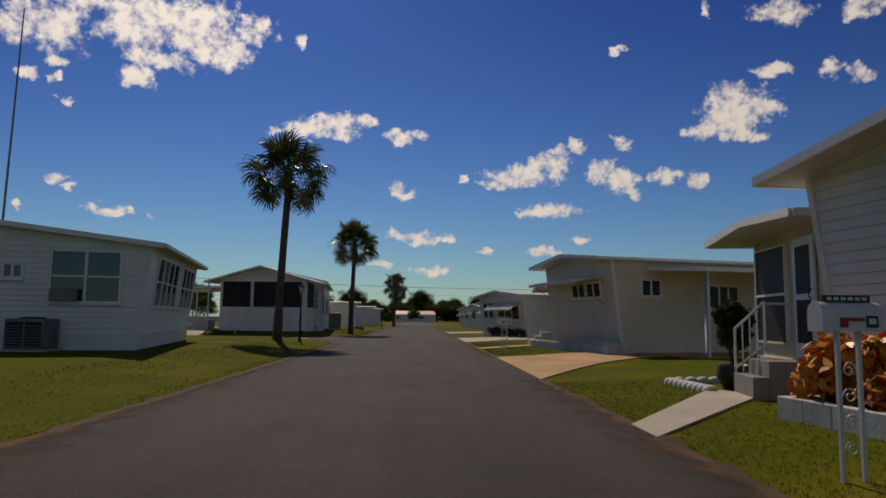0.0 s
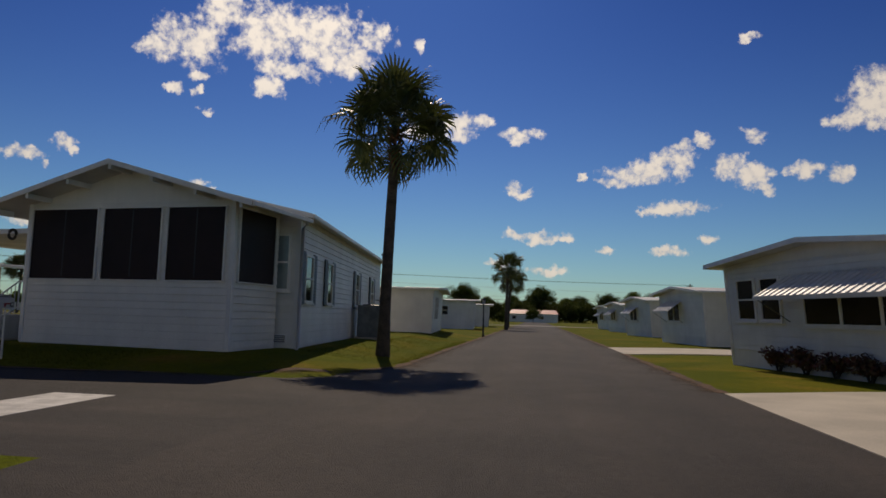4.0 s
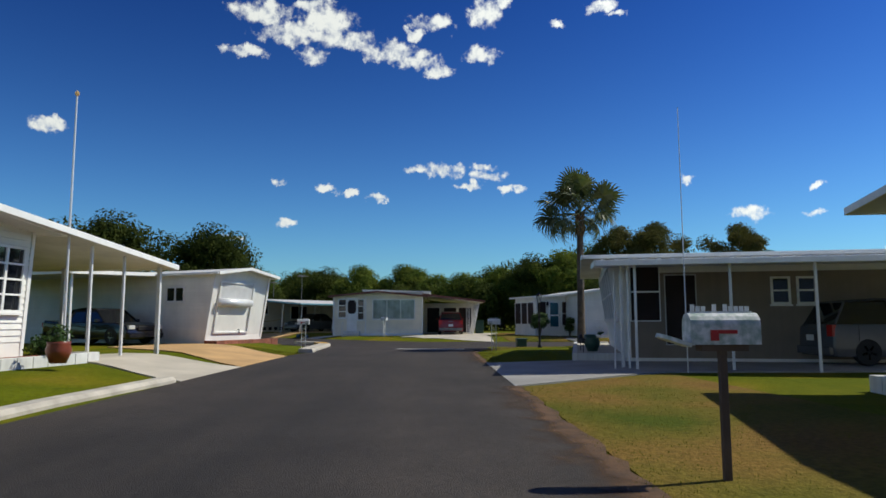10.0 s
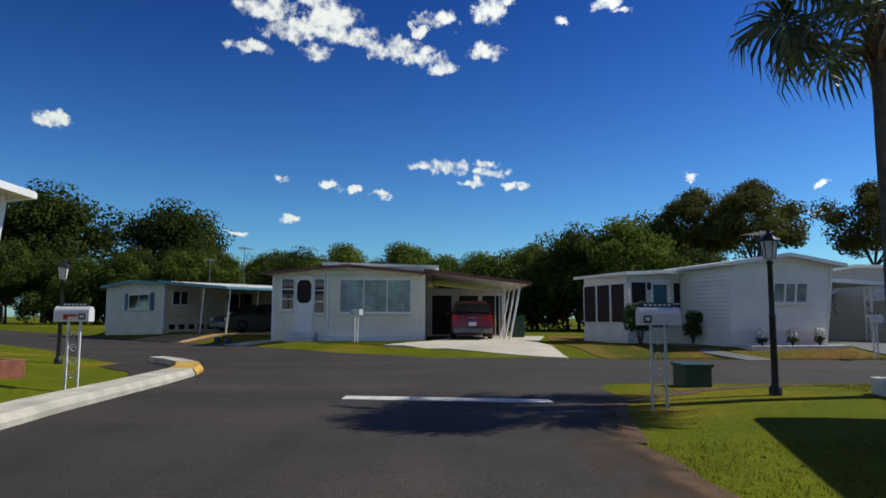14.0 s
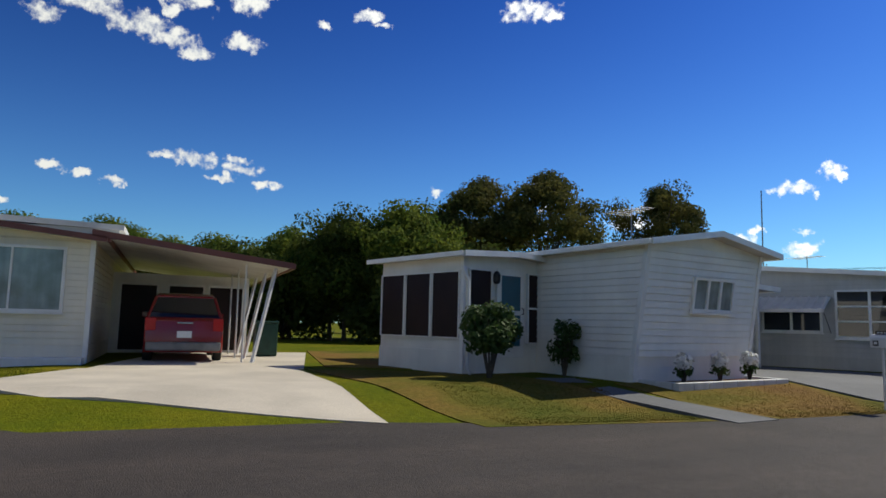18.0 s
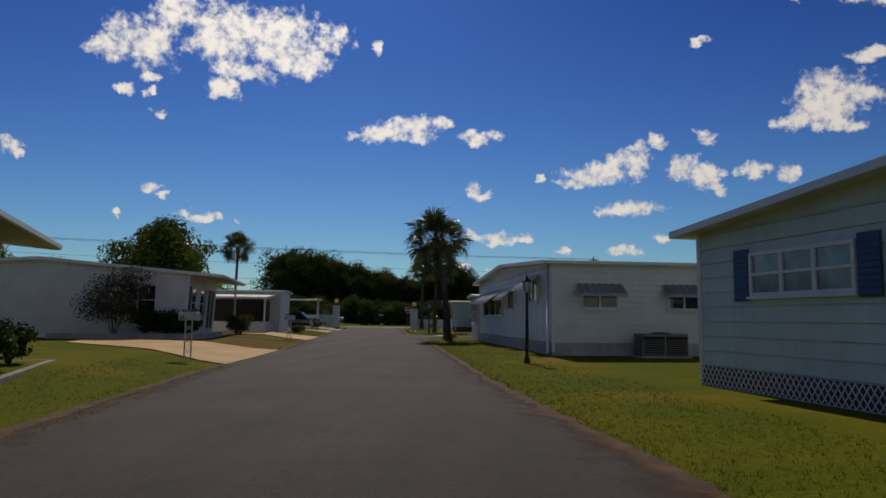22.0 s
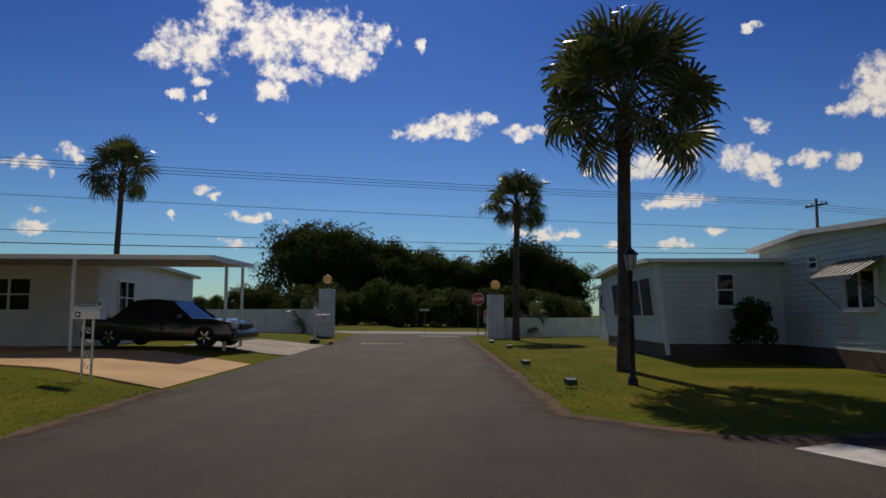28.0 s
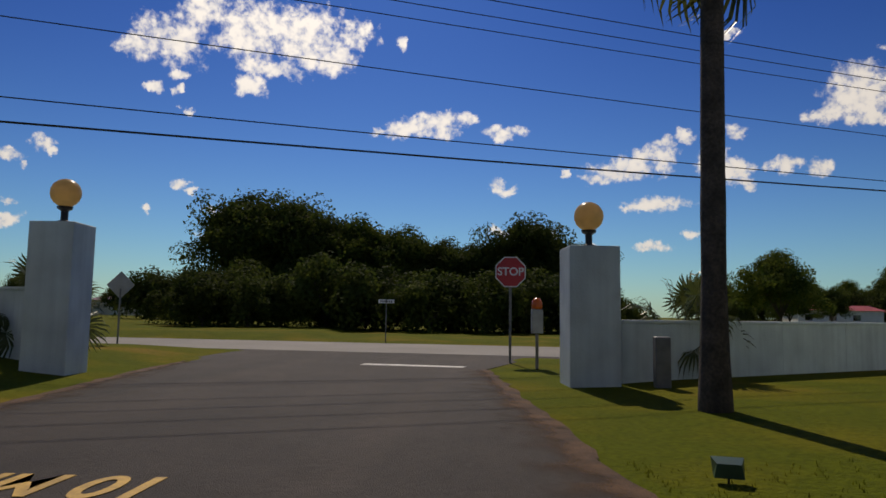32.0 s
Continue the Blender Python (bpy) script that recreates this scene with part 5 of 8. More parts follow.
def bush(x, y, r, h, leaf_mat, label, seed=0, count=1500, size=.06, stem=0.0, name="bush", dz=0.0):
    rnd = random.Random(seed)
    ob = thing(name, at(x, y, dz=dz), label, name)
    bm = bmesh.new()
    for k in range(7):
        a = k * 2.4
        tube(bm, [(0, 0, -.1), (math.cos(a) * r * .25, math.sin(a) * r * .25, h * .4), (math.cos(a) * r * .6, math.sin(a) * r * .6, h * .8)], [.025, .018, .008], 5)
    part("stem", bm, BARK, ob)
    bm = bmesh.new()
    for k in range(14):
        a, u = k * 2.4, (k / 14) ** .5
        zz = stem + (h - stem) * (.35 + .5 * rnd.random())
        leaf_cluster(bm, (math.cos(a) * u * r * .7, math.sin(a) * u * r * .7, zz), r * .45, count // 14, size, rnd, min(1.2, (h - stem) / (2 * r)))
    part("foliage", bm, leaf_mat, ob)
    return ob


# ---- vehicles ----
def car(x, y, rot, paint, label, kind="suv", length=4.5, width=1.78, height=1.65):
    """Nose towards its own +y, origin under its middle."""
    ob = thing("car", at(x, y, rot, 0.03), label, "car", "parked cars")
    L, W, H = length, width, height
    k = {"suv": (.62, .30, .62, .46, .40, .12), "sedan": (.60, .14, .76, .55, .42, .22), "wagon": (.64, .20, .60, .45, .38, .06)}[kind]
    belt, hood0 = H * k[0], L
    # side outlines as (y, z): y from the tail to the nose
    tail, nose = -L / 2, L / 2
    if kind == "sedan":
        roof = [(tail + .95, belt), (tail + 1.55, H * .97), (tail + 2.1, H), (tail + 2.75, H * .97), (tail + 3.45, belt)]
        deck, bonnet = H * .66, H * .60
    elif kind == "wagon":
        roof = [(tail + .12, belt), (tail + .42, H * .95), (tail + 1.2, H), (tail + 2.3, H * .97), (tail + 3.0, belt)]
        deck, bonnet = belt, H * .58
    else:
        roof = [(tail + .10, belt), (tail + .45, H * .96), (tail + 1.3, H), (tail + 2.4, H * .975), (tail + 3.15, belt)]
        deck, bonnet = belt, H * .60
    low = [(tail + .05, .22), (tail, .46), (tail + .03, deck * .92), (tail + .12, deck)]
    if kind == "sedan":
        low += [(tail + .95, belt + .02)]
    low += [(roof[-1][0], belt + .0), (nose - .7, bonnet), (nose - .12, bonnet * .86), (nose, .46), (nose - .05, .2)]
    prof = low
    bm = bmesh.new()
    sections = []
    for xf, inset in ((-1, 1), (-.96, 0.0), (.96, 0.0), (1, 1)):
        ring = []
        for yy, zz in prof:
            sh = .10 if inset else 0.0
            yc = yy * (1 - sh * .25)
            zc = zz if zz < .4 else zz - sh * .35
            ring.append(bm.verts.new((xf * W / 2, yc, zc)))
        sections.append(ring)
    n = len(prof)
    for a, b in zip(sections, sections[1:]):
        for i in range(n):
            bm.faces.new((a[i], a[(i + 1) % n], b[(i + 1) % n], b[i]))
    bm.faces.new(sections[0])
    bm.faces.new(sections[-1][::-1])
    bmesh.ops.bevel(bm, geom=bm.edges[:], offset=.07, segments=3, affect="EDGES", profile=.5, clamp_overlap=True)
    body = part("body", bm, paint, ob, smooth=True)
    # cabin: glass volume with a painted roof
    bm = bmesh.new()
    rings = []
    for xf, f in ((-1, 0), (-.80, 1), (.80, 1), (1, 0)):
        rings.append((xf, f))
    base = [bm.verts.new((s * W * .46, yy, belt - .03)) for s, yy in ((-1, roof[0][0]), (1, roof[0][0]), (1, roof[-1][0]), (-1, roof[-1][0]))]
    topv = [bm.verts.new((s * W * .37, yy, zz - .035)) for s, yy, zz in ((-1, roof[1][0], roof[1][1]), (1, roof[1][0], roof[1][1]), (1, roof[3][0], roof[3][1]), (-1, roof[3][0], roof[3][1]))]
    for i in range(4):
        bm.faces.new((base[i], base[(i + 1) % 4], topv[(i + 1) % 4], topv[i]))
    bm.faces.new(topv)
    bm.faces.new(base[::-1])
    part("cabin_glass", bm, GLASS, ob, "dark car glass")
    bm = bmesh.new()
    a = [bm.verts.new((s * W * .385, yy, zz - .04)) for yy, zz in roof[1:4] for s in (-1, 1)]
    b = [bm.verts.new((s * W * .36, yy, zz + .012)) for yy, zz in roof[1:4] for s in (-1, 1)]
    for i in (0, 2):
        bm.faces.new((b[i], b[i + 1], b[i + 3], b[i + 2]))
        bm.faces.new((a[i], b[i], b[i + 2], a[i + 2]))
        bm.faces.new((a[i + 1], a[i + 3], b[i + 3], b[i + 1]))
    bm.faces.new((a[0], a[1], b[1], b[0]))
    bm.faces.new((a[4], b[4], b[5], a[5]))
    bmesh.ops.bevel(bm, geom=bm.edges[:], offset=.03, segments=2, affect="EDGES", profile=.5, clamp_overlap=True)
    part("roof", bm, paint, ob, smooth=True)
    for s in (-1, 1):
        for (ya, za), (yb, zb) in ((roof[0], roof[1]), (roof[4], roof[3]), ((roof[1][0] * .45 + roof[3][0] * .55, belt), (roof[1][0] * .45 + roof[3][0] * .55, H - .05))):
            part("pillar", tube(bmesh.new(), [(s * W * .465, ya, za - .02), (s * W * .375, yb, zb - .03)], .035, 6), paint, ob)
        part("mirror", box(bmesh.new(), *sorted((s * W * .5, s * (W * .5 + .16))), roof[4][0] - .35, roof[4][0] - .2, belt, belt + .13, .02), paint, ob)
        part("tail_light", box(bmesh.new(), *sorted((s * W * .36, s * W * .492)), tail - .012, tail + .10, deck * .70, deck * (.98 if kind != "sedan" else .9), .01), LIGHT_RED, ob, "red tail light")
        part("headlight", box(bmesh.new(), *sorted((s * W * .30, s * W * .47)), nose - .17, nose + .004, bonnet * .68, bonnet * .86, .02), LIGHT_CLEAR, ob, "clear headlight")
        for j in (0, 1):
            part("door_seam", box(bmesh.new(), *sorted((s * W * .498, s * W * .503)), roof[1][0] * (.9 - j) + roof[3][0] * (.1 + j) - .006, roof[1][0] * (.9 - j) + roof[3][0] * (.1 + j) + .006, .35, belt - .04), RUBBER, ob)
    for yy, zf in ((tail - .05, 1), (nose - .02, 1)):
        part("bumper", box(bmesh.new(), -W * .47, W * .47, yy - .02, yy + .09, .26, .46, .03), paint if kind != "wagon" else METAL_GREY, ob)
    part("licence_plate", box(bmesh.new(), -.16, .16, tail - .075, tail - .06, .56 if kind == "wagon" else .6, .71 if kind == "wagon" else .75), SIGN_WHITE, ob)
    part("badge", box(bmesh.new(), -.17, .17, tail - .02, tail + .0, deck * .86, deck * .89, .005), CHROME, ob)
    part("grille", box(bmesh.new(), -.38, .38, nose - .03, nose + .016, .55, bonnet * .82, .01), METAL_BLACK, ob)
    rw = .33
    for s in (-1, 1):
        for yy in (tail + L * .19, nose - L * .185):
            tyre = part("wheel", lathe(bmesh.new(), [(rw * .62, -.1), (rw * .95, -.1), (rw, -.06), (rw, .06), (rw * .95, .1), (rw * .62, .1)], 20), RUBBER, ob,
                        m=Matrix.Translation((s * (W / 2 - .08), yy, rw)) @ pose(0, 0, 0, 0, 90 * s))
            bm = lathe(bmesh.new(), [(rw * .64, .03), (rw * .62, .085), (rw * .52, .075), (rw * .2, .06), (rw * .16, .09), (.01, .095)], 20)
            part("rim", bm, CHROME, tyre)
            for q in range(5):
                part("spoke", box(bmesh.new(), .04, rw * .58, -.03, .03, .075, .1, .006), CHROME, tyre, m=pose(0, 0, 0, 0, 0, q * 72))
    return ob


def pot(x, y, r, h, material, label, dz=0.0, plant=None, seed=0):
    ob = thing("plant_pot", at(x, y, dz=dz), label, "plant pot", "plant pots")
    part("pot", lathe(bmesh.new(), [(r * .62, 0), (r * .95, h * .45), (r, h * .62), (r * .86, h * .88), (r * .95, h), (r * .8, h), (r * .75, h * .85)], 14), material, ob, smooth=True)
    if plant:
        bm = bmesh.new()
        leaf_cluster(bm, (0, 0, h * 1.25), r * 1.0, 160, .05, random.Random(seed))
        part("foliage", bm, plant, ob)
    return ob


# ---- street A: the first lane ----
patch("driveway", [(2.45, 14.0), (2.45, 21.74), (6.4, 24.6), (8.8, 23.3)], CONCRETE_TAN, "tan sunlit concrete driveway", 8, 14, bow=.95)
patch("driveway", [(8.8, 21.5), (7.7, 24.6), (18.9, 27.2), (19.8, 23.9)], CONCRETE_TAN, "tan concrete floor under the carport")
patch("footpath", [(2.45, 7.3), (2.45, 8.15), (4.95, 11.75), (5.35, 10.8)], CONCRETE, "narrow pale concrete path to the steps", 8, 2, category="path")
patch("footpath", [(2.45, 27.6), (2.45, 28.8), (5.2, 31.6), (5.2, 30.3)], CONCRETE_TAN, "narrow tan concrete path to the steps", 6, 2, category="path")
patch("driveway", [(2.45, 35.5), (2.45, 43.0), (7.0, 44.3), (7.6, 40.5)], CONCRETE, "pale concrete driveway")
patch("driveway", [(2.45, 56.0), (2.45, 61.5), (8.0, 62.0), (8.0, 57.0)], CONCRETE, "pale concrete driveway")
solid("stop_line", prism(bmesh.new(), [(-7.2, 36.3), (-6.3, 36.3), (-6.3, 39.4), (-7.2, 39.4)], 0.014, 0.019), PAINT_WHITE,
      "wide white stop line painted on the asphalt", "stop line", kind="structure")

h = Home("white lap-sided home with paired windows and a shallow roof", (-7.5, 18.4), (-9.0, 26.6), 13, 2.85, rise=0.75, slant=0.3, over=(.35, .3, .2), z=0.26, ridge="x")
h.window("L", 10.85, 1.25, 1.75, 1.4, cols=2, rows=2)
h.window("L", 9.75, 1.85, .5, .42, cols=2, rows=1)
h.window("F", 1.0, 1.2, 3.5, 1.45, cols=4, rows=2)
h.window("F", 5.3, 1.2, 2.6, 1.45, cols=3, rows=2)
ac_unit(-9.7, 17.55, 0, .95, .75, .8, "grey air conditioner unit beside the white home")
part("window_air_conditioner", box(bmesh.new(), 10.95, 11.6, -.3, -.1, 1.3, 1.62, .02), METAL_GREY, h.ob, "boxy window air conditioner", h.walls["L"])
h = Home("white home with a tall roof above the steps", (5.6, 9.0), (6.6, 2.2), 12, 3.0, rise=.45, slant=.42, over=(.6, .35, .2), z=.15, boards="F")
h.planter(.2, 3.4, -1.2, -.05, .16)
h = Home("cream porch room with dark screens and a white door", (6.5, 13.0), (5.9, 9.15), 7, 2.55, rise=.12, over=(.9, .2, .2), z=.15, skin=CREAM, board=0, category="porch")
h.window("F", .05, .7, 1.5, 1.72, cols=1, rows=2, glass=SCREEN)
h.door("F", 1.9, .5, .8, 1.95)
h.stair(1.85, -1.05, 0, n=2, w=.95, rise=.24, run=.24, rails="left", material=CONCRETE_GREY)
h = Home("cream home with a raised white window awning and tilted front", (6.0, 29.9), (7.3, 24.4), 12, 3.3, rise=.3, slant=.4, over=(.7, .35, .2), z=.15,
         skin=CREAM, boards="F")
h.window("F", 2.3, 1.95, 1.15, .6, cols=2, rows=1, glass=GLASS_DIM)
h.window("F", 3.55, 1.95, 1.15, .6, cols=2, rows=1, glass=GLASS_DIM)
h.awning("F", .25, 2.72, 4.5, out=1.0, drop=.06, stays=True)
h.window("R", .75, 1.95, .85, .65, cols=2, rows=1, glass=GLASS_DIM)
h.window("R", 3.6, 1.55, 1.35, .9, cols=3, rows=1, glass=GLASS_DIM)
h.window("R", 7.2, 1.35, .8, 1.0, cols=1, rows=2, glass=GLASS_DIM)
part("porch_step", box(bmesh.new(), 4.5, 5.9, -.9, -.1, -.2, .3, .02), BLOCK, h.ob)
h.planter(.0, 6.4, -1.1, -.05, .2, material=BLOCK)
h.lean_roof(h.W, h.W + 3.4, 1.0, 12, 2.95, 2.7)
h.post(h.W + 3.1, 1.3, 2.75)
h.post(h.W + 3.1, 5.0, 2.75)
h.post(h.W + 3.1, 9.0, 2.75)
h.downspout(h.W + 3.1, 1.2, 2.75)
h = Home("cream porch room with dark sashes and a door", (6.8, 34.0), (6.3, 30.05), 7, 2.5, rise=.12, over=(1.1, .2, .2), z=.12, skin=CREAM, board=0, category="porch")
h.window("F", .7, .8, .95, 1.5, cols=1, rows=3, glass=SCREEN)
h.door("F", 2.2, .55, .9, 1.9)
h.stair(2.1, -1.4, 0, n=3, w=1.1)
h = Home("white home with a lowered metal awning and red shrubs below", (4.9, 51.2), (7.0, 44.0), 12, 2.75, rise=.35, slant=.25, over=(.5, .3, .2), z=.05)
h.window("F", 3.2, 1.15, 3.6, .95, cols=3, rows=1, glass=GLASS_DIM)
h.awning("F", 2.6, 2.35, 4.6, out=.9, drop=.45)
h.window("F", .5, 1.25, .85, 1.15, cols=1, rows=2, glass=GLASS_DIM)
h.window("F", 1.55, 1.25, .85, 1.15, cols=1, rows=2, glass=GLASS_DIM)
h.window("R", 1.6, 1.5, 1.7, .95, cols=2, rows=1, glass=GLASS_DIM)
h.window("R", 4.2, 1.5, .8, .95, cols=1, rows=2, glass=GLASS_DIM)
h.lean_roof(h.W, h.W + 3.2, 1.2, 12, 2.65, 2.4)
for yy in (1.5, 5.5, 9.5):
    h.post(h.W + 2.95, yy, 2.45)
for yy, dx in ((66, .5), (83, .7), (100, 1.0), (118, 1.5)):
    h = Home("white home further along the lane with an awning", (6.2 + dx, yy + 6), (7.2 + dx, yy), 11, 2.7, rise=.3, slant=.2, z=.05, boards="F")
    h.window("F", 1.2, 1.2, 1.8, 1.0, cols=2, rows=1, glass=GLASS_DIM)
    h.awning("F", .9, 2.3, 2.4, out=.8, drop=.5)
    h.window("R", 2.0, 1.2, 1.4, 1.0, cols=2, rows=1, glass=GLASS_DIM)
    h.lean_roof(h.W, h.W + 3.0, 1.2, 11, 2.6, 2.4)
    h.post(h.W + 2.8, 1.5, 2.45)
    h.post(h.W + 2.8, 6, 2.45)

# the corner home with the screened porch
z_b = .2
h = Home("white gabled porch end with dark screens facing the lane", (-13.3, 46.1), (-7.55, 45.3), 2.0, 3.5, rise=.8, over=(.75, .9, 0), z=z_b, board=.17, skirt=.12,
         skirt_mat=WHITE, category="porch")
for x, w in ((.1, 2.0), (2.24, 1.68), (4.06, 1.58)):
    h.window("F", x, 1.62, w, 1.76, cols=1, rows=1, glass=SCREEN)
h.window("R", .15, 1.62, 1.65, 1.76, cols=1, rows=1, glass=SCREEN)
for k in range(7):
    xx = -.6 + k * (h.W + 1.2) / 6
    zz = 4.3 - .8 * abs(xx - h.W / 2) / (h.W / 2)
    part("rafter_tail", box(bmesh.new(), xx - .04, xx + .04, -.72, -.02, zz - .13, zz - .01), TRIM, h.ob)
h.post(-.7, -.4, 3.3)
h.post(-.7, 1.8, 3.3)
for xx in (1.1, 3.08, 4.85):
    part("screen_stile", box(bmesh.new(), xx - .02, xx + .02, -.05, -.012, 1.72, 3.36), SHUTTER_BLACK, h.ob, m=h.walls["F"])
part("wreath", tube(bmesh.new(), [(-.55 + .12 * math.cos(a), -.02, 2.75 + .12 * math.sin(a)) for a in [k * math.pi / 6 for k in range(13)]], .035, 6), BARK, h.ob)
h.stair(-2.6, 1.2, -90, n=4, w=1.2)
h.lean_roof(-.1, -6.3, 1.5, 9.5, 3.02, 2.95)
for yy in (2.6, 5.8, 9.0):
    h.post(-6.05, yy, 2.97)
h.downspout(-6.09, 2.46, 2.95, -.15)
h = Home("long white home with black shutters behind the screened porch", (-13.4, 46.85), (-6.8, 47.5), 16, 3.5, rise=.72, over=(.15, .35, .3), z=z_b, board=.17, skirt=.12,
         skirt_mat=WHITE)
h.window("F", h.W - .88, 1.52, .7, 1.48, cols=1, rows=2, glass=CURTAIN)
vent = part("vent", box(bmesh.new(), h.W - .72, h.W - .2, -.07, -.035, .2, .42, .005), TRIM, h.ob)
for k in range(4):
    part("slat", box(bmesh.new(), h.W - .69, h.W - .23, -.085, -.072, .225 + k * .048, .25 + k * .048), METAL_GREY, vent)
h.downspout(h.W + .12, -.12, 3.4, .12)
ac_unit(-6.9, 56.2, 96, 1.1, 1.0, 1.25, "tall grey air conditioner unit beside the long home")
for yy, w in ((.6, .9), (3.4, .8), (8.6, .9), (12.6, .9)):
    h.window("R", yy, 1.25, w, 1.3, cols=1, rows=2)
    h.shutter("R", yy - .38, 1.2, .34, 1.4, SHUTTER_BLACK)
    h.shutter("R", yy + w + .04, 1.2, .34, 1.4, SHUTTER_BLACK)
tank = thing("water_tank", at(-6.9, 58.2), "white upright tank beside the air conditioner", "tank")
part("tank", lathe(bmesh.new(), [(.27, -.1), (.27, 1.25), (.22, 1.34), (.05, 1.38)], 18), METAL_WHITE, tank, smooth=True)
part("pipe", tube(bmesh.new(), [(.1, 0, 1.35), (.1, 0, 1.5), (-.4, 0, 1.5)], .02, 6), METAL_GREY, tank)
for yy in (66.5, 92, 112):
    h = Home("low white home beside the far lawn", (-6.4, yy + 1), (-7.0, yy + 9), 12, 2.55, rise=.15, slant=.1, z=.1, boards="F")
    h.window("L", 8.5, 1.2, 1.2, .9, cols=2, rows=2)
    h.window("F", 1.5, .9, 2.4, 1.3, cols=3, rows=2, glass=SCREEN)
    h.lean_roof(h.W, h.W + 2.6, .8, 9, 2.5, 2.35)
mailbox(3.3, 5.4, -85, h=1.15, label="white mailbox with a red flag on scrolled white legs")
mailbox(3.05, 24.5, -85, label="white mailbox with a dark plate on scrolled white legs")
mailbox(-11.55, 43.4, 10, label="white mailbox with a red flag on scrolled white legs")
lamp_post(-5.4, 31.2, 2.55, sign=True)
lamp_post(-3.9, 72.5, 2.3)
lamp_post(-5.15, 50.4, 2.95)
palm(-6.25, 30.4, 6.9, 10.0, lean=(.25, .1), spread=1.12, seed=1, leaves=52, r=.185)
palm(-4.9, 49.3, 5.9, 8.8, lean=(.15, 0), spread=1.06, seed=2, leaves=50)
palm(-3.6, 98, 5.4, 8.2, lean=(.1, 0), spread=1.1, seed=3, leaves=40)
palm(-4.0, 112, 5.0, 7.6, lean=(.3, 0), spread=1.1, seed=4, leaves=40)

# ---- street B: the cross lane ----
patch("driveway", [(-20.6, 42.5), (-31.0, 42.5), (-28.6, 47.0), (-23.9, 44.6)], CONCRETE, "pale concrete driveway in full sun", 18, 16, .05)
patch("driveway", [(-13.2, 42.5), (-20.6, 42.5), (-23.9, 44.6), (-14.7, 44.4)], CONCRETE_SAND, "pale tan concrete driveway", 18, 16, .05)
patch("driveway", [(-19.2, 44.0), (-13.7, 43.5), (-15.2, 58), (-19.8, 58)], CONCRETE, "pale concrete driveway beside the stairs", 4, 8)
patch("driveway", [(-30.9, 47.3), (-23.95, 44.62), (-25.6, 57.5), (-29.4, 58)], CONCRETE, "shaded concrete carport floor", 10, 16, .04)
patch("driveway", [(-41.6, 42.5), (-48.5, 42.5), (-48.4, 46.2), (-44.0, 46.2)], CONCRETE_GREY, "grey concrete driveway")
patch("driveway", [(-44.0, 46.2), (-48.4, 46.2), (-48.4, 58), (-43.8, 58)], CONCRETE_GREY, "shaded concrete carport floor", 4, 8)
patch("driveway", [(-29.0, 35.9), (-33.4, 35.9), (-40, 29), (-36, 27)], CONCRETE_GREY, "grey-green concrete driveway")
patch("driveway", [(-42.9, 35.9), (-47.2, 35.9), (-48.6, 32.2), (-46.0, 31.0)], CONCRETE, "pale concrete driveway apron")
patch("driveway", [(-47.25, 35.9), (-52.8, 35.9), (-57.2, 31.0), (-53.4, 29.4)], CONCRETE_TAN, "tan concrete driveway")

h = Home("white home with a slanted window wall over a planter ledge", (-39.8, 49.2), (-30.6, 47.8), 12, 3.0, rise=.4, slant=.45, over=(.75, .4, .2), z=.05, skin=WHITE)
for i in range(6):
    h.window("F", .35 + i * 1.32, 1.2, 1.28, 1.6 + .02 * i, cols=1, rows=2, glass=GLASS)
h.planter(.0, h.W, -1.2, -.05, .28, fill=CONCRETE)
h.lean_roof(h.W - .2, h.W + 4.8, -.9, 12.4, 2.98, 2.8, ribs=.9)
for xx, yy in ((4.58, -.22), (4.42, 2.55), (4.2, 5.35), (4.0, 8.3), (3.9, 11.3)):
    h.post(h.W + xx, yy, 2.84, w=.1)
h.downspout(h.W + 4.62, -.36, 2.84, .15)
for k in range(13):
    zz = .78 + k * .163
    part("board", hexa(bmesh.new(), [(.12, -.05, zz), (11.9, -.05, zz), (11.9, -.034, zz), (.12, -.034, zz), (.12, -.038, zz + .16), (11.9, -.038, zz + .16), (11.9, -.034, zz + .16), (.12, -.034, zz + .16)]),
         SIDING_TAN, h.ob, m=h.walls["R"])
entry = part("entry_door", box(bmesh.new(), .92, 1.82, -.085, -.055, .56, 2.8, .01), TRIM, h.ob, "white door with a dark two-pane window", h.walls["R"])
for zz in (1.66, 2.18):
    part("door_pane", box(bmesh.new(), 1.1, 1.65, -.094, -.0855, zz, zz + .47), SCREEN, entry)
h.stair(h.W + 1.43, .85, 90, n=3, w=1.0, rails="left", material=BRICK)
h.window("R", 2.4, 1.8, .6, .55, cols=1, rows=1, glass=SCREEN)
h.window("R", 4.8, 1.6, 1.4, 1.1, cols=2, rows=1, glass=SCREEN, trim=SIDING_TAN)
h.window("R", 8.3, 1.9, .6, .65, cols=2, rows=1, glass=SCREEN)
part("shed_wall", box(bmesh.new(), h.W + .1, h.W + 3.9, 11.5, 11.6, -.3, 2.8), SIDING_TAN, h.ob, "tan shed wall at the back of the carport")
part("shed_door", box(bmesh.new(), h.W + .9, h.W + 1.7, 11.46, 11.496, 0, 2.0, .01), TRIM, h.ob, "white door with a dark pane")
part("door_pane", box(bmesh.new(), h.W + 1.05, h.W + 1.55, 11.44, 11.458, 1.0, 1.85), SCREEN, h.ob)
